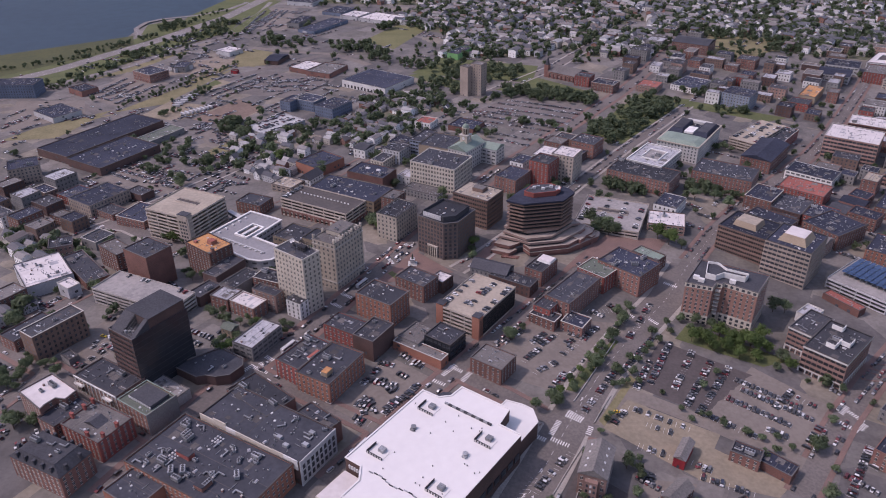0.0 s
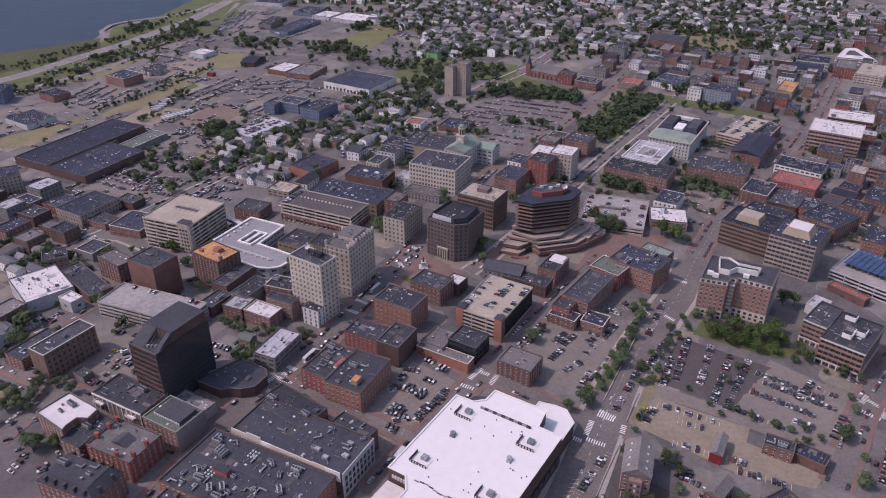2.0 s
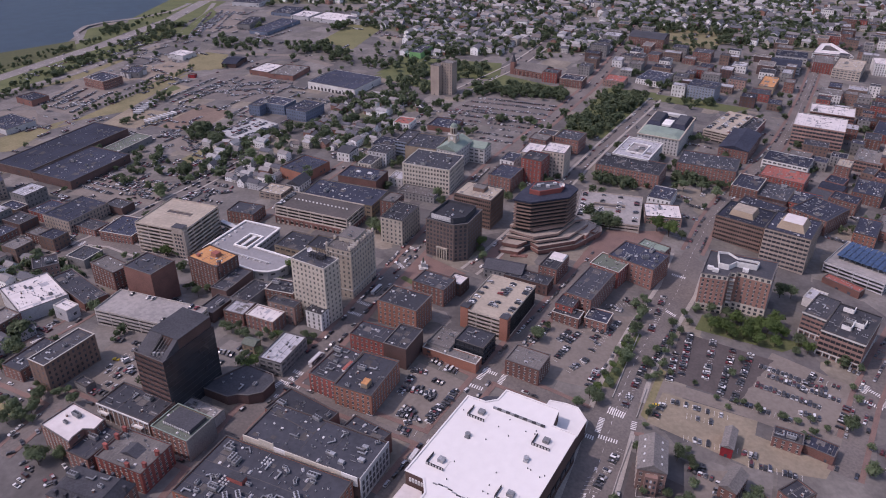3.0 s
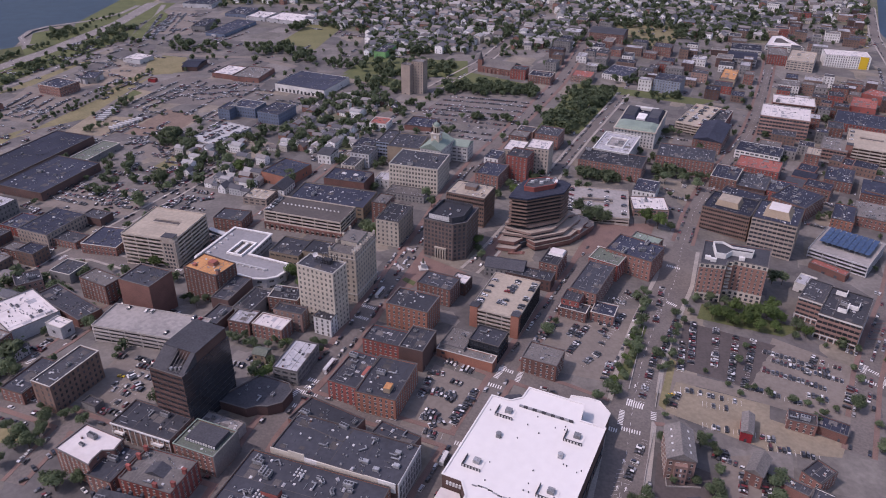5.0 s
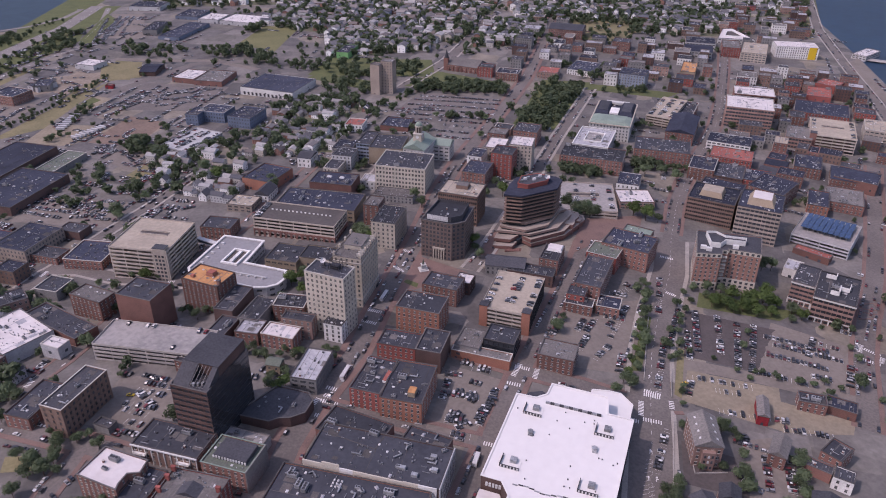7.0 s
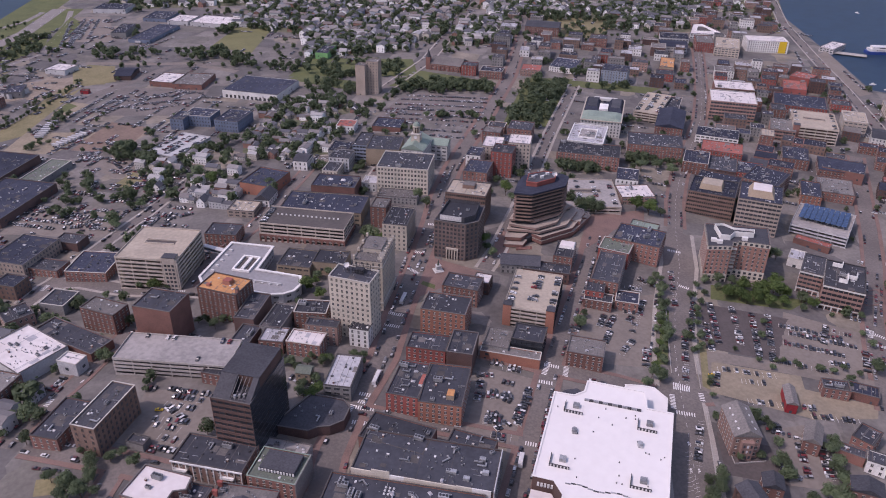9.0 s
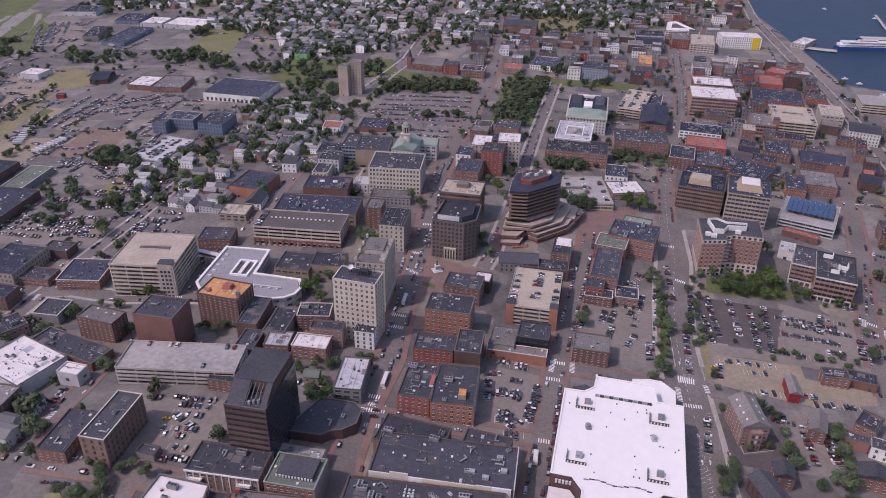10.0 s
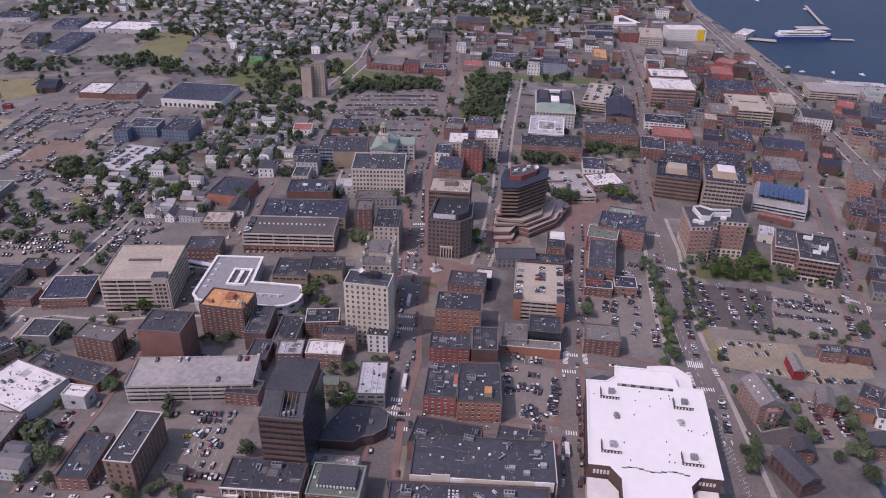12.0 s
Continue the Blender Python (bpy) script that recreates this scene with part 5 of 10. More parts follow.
patch("car_park", (74.6, 302.8), (59.3, 274.2), (88.2, 257.3), (97.5, 285.2), DARKASPHALT, "dark asphalt yard round the brick hall", .10, category="car park")
patch("car_park", (109.6, 295.8), (88.7, 257.9), (109.9, 247.9), (136.4, 293.3), GREYLOT, "asphalt back yard with cars", .11, category="car park")
patch("field", (-376.3, 1084.6), (-343.1, 1147.8), (-312.8, 1100.5), (-352.1, 1032.7), EARTH, "bare pale earth yard", .10, category="field")
patch("field", (-312.8, 1100.5), (-300.2, 1189.2), (-263.4, 1169.5), (-275.3, 1089.0), STRAW, "straw coloured waste field", .11, category="field")
patch("field", (-351.0, 1021.8), (-319.6, 1102.6), (-308.6, 1087.1), (-341.8, 988.5), STRAW, "straw coloured verge", .10, category="field")
patch("field", (-329.6, 984.6), (-314.8, 1031.9), (-288.7, 1012.9), (-316.0, 960.8), TANLOT, "pale concrete yard", .09, category="field")
patch("field", (-325.1, 1003.4), (-314.4, 1025.2), (-302.3, 1010.8), (-316.9, 990.6), GRASS, "grass island", .12, category="field")
patch("field", (-364.9, 1316.7), (-341.6, 1499.8), (-321.3, 1451.8), (-346.4, 1278.6), GRASS, "grass beside the freeway bend", .10, category="field")
patch("car_park", (-280.7, 969.1), (-254.7, 1070.4), (-150.5, 1025.1), (-182.5, 936.7), ASPHALT, "wide car park of the supermarket", .09, category="car park")
patch("car_park", (-280.8, 814.7), (-260.0, 839.9), (-222.4, 813.3), (-255.1, 774.9), GREYLOT, "asphalt car park among trees", .09, category="car park")
patch("lawn", (-49.3, 1039.3), (-30.4, 1056.6), (39.3, 991.3), (15.8, 964.5), GRASS, "green bank beside warehouses", .10, category="lawn")
patch("quay", (739.1, 953.4), (776.6, 965.1), (681.0, 780.2), (654.9, 777.1), GREYLOT, "concrete ferry quay", .10, category="quay")
patch("field", (687.1, 902.9), (703.1, 906.8), (653.8, 806.3), (632.6, 792.1), STRAW, "straw verge of the waterfront road", .12, category="field")
patch("car_park", (-463.6, 947.3), (-452.4, 1066.2), (-374.4, 1011.2), (-403.4, 913.0), GREYLOT, "asphalt car park before the brick offices", .10, category="car park")
patch("car_park", (-510.8, 825.5), (-546.4, 937.3), (-460.8, 940.5), (-436.6, 882.2), GREYLOT, "asphalt car park of the market", .10, category="car park")
patch("marsh", (-652.2, 1010.8), (-707.5, 1142.2), (-519.2, 1277.1), (-494.5, 1210.8), MARSH, "green marsh grass along the cove", .05, category="marsh")
patch("verge", (-508.6, 1284.6), (-522.3, 1358.1), (-449.2, 1409.3), (-425.9, 1310.3), GRASS, "grassy wooded infield inside the loop road", .045, category="verge")
patch("verge", (-439.1, 1339.3), (-446.6, 1418.4), (-382.7, 1525.0), (-375.7, 1493.9), GRASS, "rough grass between freeway and shore road", .05, category="verge")
patch("verge", (-577.7, 956.1), (-601.5, 1002.4), (-508.7, 1138.4), (-479.3, 1083.7), GRASS, "rough grass strip beside the freeway", .045, category="verge")
patch("verge", (-483.4, 1083.8), (-508.7, 1138.4), (-434.5, 1290.7), (-402.8, 1230.1), GRASS, "rough grass strip between freeway and slip road", .05, category="verge")
patch("verge", (-402.8, 1230.1), (-431.6, 1290.7), (-368.9, 1463.9), (-363.8, 1312.9), GRASS, "wooded strip between freeway and slip road", .055, category="verge")
patch("verge", (-494.2, 1021.1), (-425.8, 1146.2), (-392.6, 1194.9), (-448.3, 1066.1), STRAW, "dry grass bank beside the slip road", .045, category="verge")
patch("field", (-312.2, 1086.4), (-319.5, 1186.6), (-265.3, 1172.1), (-261.2, 1097.1), STRAW, "dry straw coloured field beside the road", .10, category="field")
patch("field", (-405.9, 892.0), (-341.8, 1018.4), (-299.8, 1086.2), (-353.6, 923.1), STRAW, "straw coloured strip along the hedge", .10, category="field")
patch("yard", (-393.3, 1045.8), (-384.7, 1123.6), (-313.1, 1134.5), (-314.8, 1080.7), EARTH, "bare pale earth contractor yard", .09, category="yard")
patch("yard", (-367.4, 881.0), (-349.9, 934.1), (-271.9, 910.5), (-319.7, 860.2), TANLOT, "pale gravel trailer yard", .09, category="yard")
patch("verge", (-283.2, 362.8), (-267.5, 358.9), (-269.8, 370.5), (-282.8, 374.1), STRAW, "dry brown grass corner beside the street", .22, category="verge", cell=4.0)
patch("plaza", (103.8, 520.7), (135.4, 559.0), (186.7, 556.1), (175.3, 538.2), BRICKWALK, "red brick paved street corner before the terraces", .25, category="plaza")
patch("plaza", (24.2, 517.3), (46.9, 553.9), (52.1, 542.6), (35.3, 509.9), BRICKWALK, "red brick pavement round the terraces", .24, category="plaza")
patch("verge", (-440.9, 1223.6), (-470.4, 1418.2), (-408.6, 1702.0), (-343.5, 1683.5), GRASS, "rough grass round the freeway bends", .03, category="verge")
patch("car_park", (-342.4, 1326.9), (-332.6, 1497.2), (-278.5, 1481.4), (-270.0, 1305.3), GREYLOT, "grey car park beside the blue roofed stores", .09, category="car park")
patch("verge", (774.8, 1082.9), (972.7, 1356.3), (983.2, 1354.3), (786.3, 1080.7), STRAW, "dry grass along the waterfront road", .06, category="verge")


# ---- landmark pieces, handed to block() as extras ----
def penthouse(w_, d_, rise, ox, oy, wall, cap, shrink=1.0, label=""):
    def add(root, w, d, h, rng):
        g = Geo()
        g.box(ox * w, oy * d, h, h + rise, w_ * w, d_ * d, 0, 0, shrink)
        p = part("penthouse", g, wall, root, label)
        g = Geo()
        g.box(ox * w, oy * d, h + rise + 0.004, h + rise + 0.3, w_ * w * shrink * 0.97, d_ * d * shrink * 0.97)
        part("penthouse_roof", g, cap, p)
    return add


def both(*adds):
    def add(root, w, d, h, rng):
        for a in adds:
            a(root, w, d, h, rng)
    return add


def mansard(mat, rise, cap, every=5.0, lean=0.6):
    def add(root, w, d, h, rng):
        g = Geo()
        g.prism(rect(w + 0.6, d + 0.6), h + 0.9, h + 0.9 + rise, 0, True, True, 1 - 2 * rise / min(w, d) * lean)
        part("mansard_slope", g, mat, root, "steep mansard slope")
        k = 1 - 2 * rise / min(w, d) * lean
        g = Geo()
        g.prism(rect((w + 0.6) * k - 0.2, (d + 0.6) * k - 0.2), h + 0.9 + rise + 0.004, h + 1.2 + rise, 0)
        part("flat_roof", g, cap, root)
        roof_units(root, 5, w * k, d * k, h + rise + 1.2, rng)
        for side in range(4):
            run, off = (w, d / 2) if side % 2 == 0 else (d, w / 2)
            for i in range(int(run / every)):
                g = Geo()
                q = int(run / every)
                g.box((i + 0.5 - q / 2) * run / q * 0.85, -off + 1.0, h + 1.2, h + 0.7 + rise, 1.5, 1.6)
                part("dormer", g, mat, root, place=pose(0, 0, 0, 0, 0, 90 * side))
    return add


def pale_base(top, mat, pitch=4.4):
    """A pale ground storey of piers and lintel, and a pale band below the roof."""
    def add(root, w, d, h, rng):
        for nm, z0, z1 in (("lintel_band", top - 0.8, top), ("attic_band", h - 0.9, h + 0.3)):
            g = Geo()
            g.ring(rect(w + 0.5, d + 0.5), rect(w - 0.3, d - 0.3), z0, z1)
            part(nm, g, mat, root, "pale stone band")
        for side in range(4):
            run, off = (w, d / 2) if side % 2 == 0 else (d, w / 2)
            k = max(2, round(run / pitch))
            g = Geo()
            for i in range(k + 1):
                g.box((i / k - 0.5) * (run - 0.6), -off - 0.05, -4, top - 0.8, 0.9, 0.4)
            part("pier_row", g, mat, root, "pale stone piers", "stuff", pose(0, 0, 0, 0, 0, 90 * side))
    return add


def skylight_grid(spots):
    """Small white dome lights in three by three groups."""
    def add(root, w, d, h, rng):
        for sx, sy in spots:
            for i in range(9):
                g = Geo()
                g.prism(rect(1.1, 1.1), h, h + 0.5, 0, True, True, 0.7)
                part("skylight", g, WHITEMETAL, root, "small white dome light", place=pose(sx * w + (i % 3 - 1) * 2.0, sy * d + (i // 3 - 1) * 2.0, 0))
    return add


def dish(ox, oy, rise, r=2.0):
    def add(root, w, d, h, rng):
        g = Geo()
        g.tube(ox * w, oy * d, h, h + rise, 0.3, 8, 1)
        n, m = 12, 4
        k = len(g.v)
        for j in range(m + 1):
            a = j / m * 1.3
            for i in range(n):
                b = 2 * math.pi * i / n
                g.v.append((ox * w + r * math.sin(a) * math.cos(b), oy * d + r * math.sin(a) * math.sin(b) * 0.8 - r * (1 - math.cos(a)) * 0.9, h + rise + 1 - r * math.cos(a) * 0.5 + r * math.sin(a) * math.sin(b) * 0.6))
        for j in range(m):
            for i in range(n):
                p, q = k + j * n + i, k + j * n + (i + 1) % n
                g.f.append((p, q, q + n, p + n))
                g.m.append(0)
        part("satellite_dish", g, [WHITEMETAL, DARKMETAL], root, "white satellite dish on a post")
    return add


def lattice(ox, oy, w_, d_, rise):
    """A dark steel frame on a roof, as carries a sign."""
    def add(root, w, d, h, rng):
        g = Geo()
        for i in range(6):
            for j in (-1, 1):
                g.box(ox * w + (i / 5 - 0.5) * w_, oy * d + j * d_ / 2, h, h + rise, 0.25, 0.25)
        for z in (0.4, 0.7, 1.0):
            for j in (-1, 1):
                g.box(ox * w, oy * d + j * d_ / 2, h + rise * z - 0.15, h + rise * z, w_, 0.2)
        part("sign_frame", g, DARKMETAL, root, "dark steel sign frame")
        g = Geo()
        g.box(ox * w, oy * d, h, h + rise * 0.6, w_ * 0.5, d_ * 0.6)
        part("plant_room", g, ROOF["dark"], root)
    return add


def wedge_top(root, w, d, h, rng):
    """The sloped screen and exposed frame on the dark tower."""
    g = Geo()
    a, b = -w / 2 + 0.6, w / 2 - 0.6
    y0, y1, y2 = -d / 2 + 1.5, -d / 2 + 0.33 * d, d / 2 - 0.6
    for x0, x1 in ((a, a + (b - a) * 0.45), (a + (b - a) * 0.85, b)):
        g.face([(x0, y0, h), (x1, y0, h), (x1, y1, h + 7), (x0, y1, h + 7)])
        g.face([(x1, y0, h), (x1, y1, h), (x1, y1, h + 7)])
        g.face([(x0, y1, h), (x0, y0, h), (x0, y1, h + 7)])
    part("sloped_screen", g, ROOF["slate"], root, "sloped dark slate roof screen")
    # dark glass side; its black also carries the shade of this face
    g = Geo()
    g.box(w / 2 + 0.12, 0, -3.5, h + 0.9, 0.3, d + 0.1)
    side = part("glass_side", g, WALL["glassdark"], root, "dark glass side wall, blackened for its shade")
    for k in range(10):
        g = Geo()
        g.box(w / 2 + 0.29, 0, 3.6 * k + 3.2, 3.6 * k + 3.45, 0.06, d)
        part("glazing_bar", g, DARKMETAL, side)
    g = Geo()
    g.box(0, (y1 + y2) / 2, h, h + 7, b - a, y2 - y1)
    part("plant_room", g, WALL["darkbrick"], root)
    g = Geo()
    g.box(0, (y1 + y2) / 2, h + 7.004, h + 7.3, b - a + 0.3, y2 - y1 + 0.3)
    part("plant_roof", g, ROOF["slate"], root)
    for i in range(4):
        g = Geo()
        x = a + (b - a) * (0.47 + 0.1 * i)
        g.face([(x, y0, h + 0.2), (x, y0 + 0.5, h + 0.2), (x, y1, h + 6.6), (x, y1 - 0.5, h + 6.6)])
        g.face([(x + 0.3, y0, h + 0.2), (x, y0, h + 0.2), (x, y1 - 0.5, h + 6.6), (x + 0.3, y1 - 0.5, h + 6.6)])
        part("frame_strut", g, DARKMETAL, root)
    for i in range(3):
        g = Geo()
        g.box(a + (b - a) * (0.55 + 0.1 * i), y0 + 2 + i, h, h + 1.6, 1.4, 1.4)
        part("cooling_unit", g, METAL, root)


def stone_base(outline, top, mat):
    """A pale rusticated base and a pale attic band round a brick building."""
    def add(root, w, d, h, rng):
        for nm, z0, z1 in (("stone_base", -4, top), ("attic_band", h - 2.8, h + 0.3)):
            g = Geo()
            g.ring(shrunk(outline, -0.18), shrunk(outline, 0.1), z0, z1)
            p = part(nm, g, mat, root, "pale stone band")
            row = Geo()
            for i in range(len(outline)):
                (x0, y0), (x1, y1) = outline[i], outline[(i + 1) % len(outline)]
                run, ang = math.hypot(x1 - x0, y1 - y0), math.atan2(y1 - y0, x1 - x0)
                c, s = math.cos(ang), math.sin(ang)
                n = int(run / 3.4)
                for k in range(n):
                    x = (k + 0.5) * run / n
                    for zz in ((0.6, 3.8) if z0 < 0 else (z0 + 0.5,)):
                        row.face([(x0 + c * a + s * 0.22, y0 + s * a - c * 0.22, b) for a, b in ((x - 1.0, zz), (x + 1.0, zz), (x + 1.0, zz + 2.0), (x - 1.0, zz + 2.0))])
            part("window_row", row, GLASS, p, kind="stuff")
    return add


def pale_end(root, w, d, h, rng):
    """The pale grey street front with tall windows at the end of the store."""
    g = Geo()
    g.box(w / 2 + 0.2, 0, -3, h + 1.2, 0.5, d + 0.4)
    p = part("street_front", g, WALL["lightgrey"], root, "pale grey street front")
    for k in range(8):
        for z in (0.4, 4.8, 9.0):
            g = Geo()
            g.box(w / 2 + 0.47, (k + 0.5 - 4) * d / 8.4, z, z + 3.0, 0.08, 1.9)
            part("window", g, GLASS, p)


def zigzag_penthouse(root, w, d, h, rng):
    """The white folded parapet on the brick apartment roof."""
    out = [(-16, -8), (-9, -8), (-5, -1), (9, 0), (10, 6), (-5, 5.5), (-12, 11), (-19, 9)]
    g = Geo()
    g.ring(out, shrunk(out, 0.5), h, h + 4.2)
    p = part("penthouse_wall", g, WALL["white"], root, "white folded penthouse parapet")
    g = Geo()
    g.prism(shrunk(out, 0.5), h, h + 2.6)
    part("penthouse_roof", g, ROOF["slate"], p)
    for x, y in ((-21, -12), (-17, -14), (2, -5)):
        g = Geo()
        g.box(x, y, h, h + 2.5, 4, 2.5)
        part("roof_box", g, WALL["white"], root)


def balconies(root, w, d, h, rng):
    """Stacked pale balconies in the notch between the wings."""
    for z in range(8, int(h) - 2, 3):
        g = Geo()
        g.box(-5.2, -12.6, z, z + 1.0, 3.4, 2.6, 0, 0, 1.0, True)
        part("balcony", g, TRIM, root)


def solar_rows(root, w, d, h, rng):
    """Blue panels on a canopy over the top deck."""
    for i in range(9):
        g = Geo()
        x = (i + 0.5) / 9 * w * 0.84 - w * 0.42
        g.face([(x - w * 0.045, -d * 0.22, h + 3.0), (x + w * 0.042, -d * 0.22, h + 3.5), (x + w * 0.042, d * 0.42, h + 3.5), (x - w * 0.045, d * 0.42, h + 3.0)])
        g.face([(x - w * 0.045, d * 0.42, h + 2.9), (x + w * 0.042, d * 0.42, h + 3.4), (x + w * 0.042, -d * 0.22, h + 3.4), (x - w * 0.045, -d * 0.22, h + 2.9)])
        p = part("solar_panel", g, SOLAR, root, "tilted blue solar panel row")
        g = Geo()
        for k in range(4):
            g.box(x, -d * 0.22 + k * d * 0.22, h, h + 3.1, 0.3, 0.3)
        part("canopy_post", g, METAL, p)


def deck_cars(n, lanes=((-0.42,), (0.42,)), fill=0.6):
    """Cars standing on a top deck are things of their own."""
    def add(root, w, d, h, rng):
        z = root.matrix_world.translation.z
        for (v,) in lanes:
            for i in range(n):
                if rng.random() > fill:
                    continue
                x, y = v * w, ((i + 0.5) / n - 0.5) * d * 0.86
                p = root.matrix_world @ Vector((x, y, 0))
                car(p.x, p.y, math.degrees(root.matrix_world.to_euler().z) + rng.choice((0, 180)) + rng.uniform(-3, 3), rng, z + h + 0.02 - ground_z(p.x, p.y))
    return add


def stair_tower(ox, oy, w_, d_, rise, wall):
    def add(root, w, d, h, rng):
        g = Geo()
        g.box(ox * (w - w_) + 0.0, oy * (d - d_), -3, h + rise, w_ + 0.5, d_ + 0.5)
        p = part("stair_tower", g, WALL[wall], root)
        g = Geo()
        g.box(ox * (w - w_), oy * (d - d_), h + rise + 0.004, h + rise + 0.3, w_ + 0.9, d_ + 0.9)
        part("tower_roof", g, ROOF["slate"], p)
        if wall == "tanconcrete":
            for k in range(int(h / 3.3)):
                g = Geo()
                for sx in (-1, 0, 1):
                    g.box(ox * (w - w_) + sx * w_ * 0.3, oy * (d - d_) - d_ / 2 - 0.27, k * 3.3 + 1.0, k * 3.3 + 2.8, w_ * 0.2, 0.1)
                part("window_row", g, GLASS, p, kind="stuff")
    return add


def side_shade_fins(root, w, d, h, rng):
    """Dark upright fins added over the long side of a garage to deepen its shade."""
    g = Geo()
    n = int(d / 0.9)
    for i in range(n):
        g.box(w / 2 + 0.22, (i + 0.5 - n / 2) * d / n * 0.96, 1.2, h - 0.3, 0.36, 0.16)
    part("louvre_screen", g, DARKMETAL, root, "dark upright fins added to shade the garage side")


def garage_arches(root, w, d, h, rng):
    """Brick piers with round arches along the foot of a garage, and a line of white posts on its deck."""
    brick = WALL["brick"]
    for side in (0, 1, 3):
        run, off = (w, d / 2) if side % 2 == 0 else (d, w / 2)
        k = max(2, round(run / 4.6))
        pitch = run / k
        for i in range(k):
            g = Geo()
            x0 = (i + 0.5) * pitch - run / 2
            for sx in (-1, 1):
                g.box(x0 + sx * (pitch / 2 - 0.45), -off - 0.2, -1.0, 5.6, 0.88, 0.5)
            r = pitch / 2 - 0.9
            for j in range(6):
                a0, a1 = math.pi * j / 6, math.pi * (j + 1) / 6
                xa, xb = sorted((x0 + r * math.cos(a0), x0 + r * math.cos(a1)))
                g.box((xa + xb) / 2, -off - 0.2, 3.0 + r * min(math.sin(a0), math.sin(a1)), 5.6, xb - xa, 0.5, 0, 0, 1.0, True)
            part("brick_arch", g, brick, root, place=pose(0, 0, 0, 0, 0, 90 * side))
    for i in range(15):
        g = Geo()
        g.box((i / 14 - 0.5) * w * 0.72, d * 0.08, h + 0.004, h + 1.1, 1.3, 0.5)
        part("deck_post", g, WALL["white"], root)


def wall_stack(root, w, d, h, rng):
    g = Geo()
    g.box(w * 0.5 - 0.9, -d * 0.32, h - 5.0, h + 3.4, 2.2, 2.0)
    stack = part("chimney", g, WALL["brick"], root, "square red brick chimney")
    g = Geo()
    g.box(w * 0.5 - 0.9, -d * 0.32, h + 3.404, h + 3.8, 2.5, 2.3)
    part("chimney_cap", g, COPING, stack)


def loading_doors(root, w, d, h, rng):
    for i in range(12):
        g = Geo()
        g.box((i + 0.5 - 6) * w / 13, -d / 2 - 0.05, 0.4, 4.2, 2.8, 0.12)
        part("loading_door", g, DARKMETAL, root)


def cream_parapet(root, w, d, h, rng):
    """The pale broken parapet wall that faces the front block."""
    x = -w / 2
    while x < w / 2 - 4:
        q = rng.uniform(5, 11)
        q = min(q, w / 2 - x)
        g = Geo()
        g.box(x + q / 2, -d / 2 - 0.3, h - rng.uniform(4.5, 5.5), h + rng.choice((0.9, 1.4, 1.4, 2.8)), q - 0.03, 0.5)
        part("parapet", g, WALL["cream"] if rng.random() < 0.75 else WALL["white"], root, "weathered cream painted parapet wall")
        x += q
    for ox, oy in ((0.38, 0.2), (0.42, -0.1), (0.30, -0.3), (0.2, -0.2)):
        g = Geo()
        g.box(ox * w, oy * d, h, h + 1.7, 3.2, 2.2)
        part("roof_shed", g, METAL, root)


def stepped_top(root, w, d, h, rng):
    """A low plant stage, corner pinnacles and a pergola along the parapet."""
    g = Geo()
    g.box(0, 0.1 * d, h, h + 3.4, w * 0.62, d * 0.5)
    p = part("plant_stage", g, WALL["limestone"], root)
    g = Geo()
    g.box(0, 0.1 * d, h + 3.404, h + 3.7, w * 0.62 + 0.5, d * 0.5 + 0.5)
    part("stage_roof", g, ROOF["grey"], p)
    for sx in (-1, 1):
        for sy in (-1, -0.33, 0.33, 1):
            g = Geo()
            g.box(sx * (w / 2 - 0.8), sy * (d / 2 - 0.8), h + 0.8, h + 3.0, 1.5, 1.5)
            g.box(sx * (w / 2 - 0.8), sy * (d / 2 - 0.8), h + 3.0, h + 3.8, 1.8, 1.8, 0, 0, 0.3)
            part("pinnacle", g, WALL["limestone"], root)
    for k in range(9):
        g = Geo()
        g.box(w / 2 - 2.4, (k - 4) * d * 0.1, h, h + 2.6, 3.4, 0.35)
        part("pergola_beam", g, TRIM, root)
    for nm, z0, z1 in (("band_course", h - 3.6, h - 2.9), ("band_course", 6.2, 7.0)):
        g = Geo()
        g.ring(rect(w + 0.7, d + 0.7), rect(w - 0.3, d - 0.3), z0, z1)
        part(nm, g, TRIM, root)
    roof_units(root, 4, w * 0.4, d * 0.4, h + 3.7, rng)


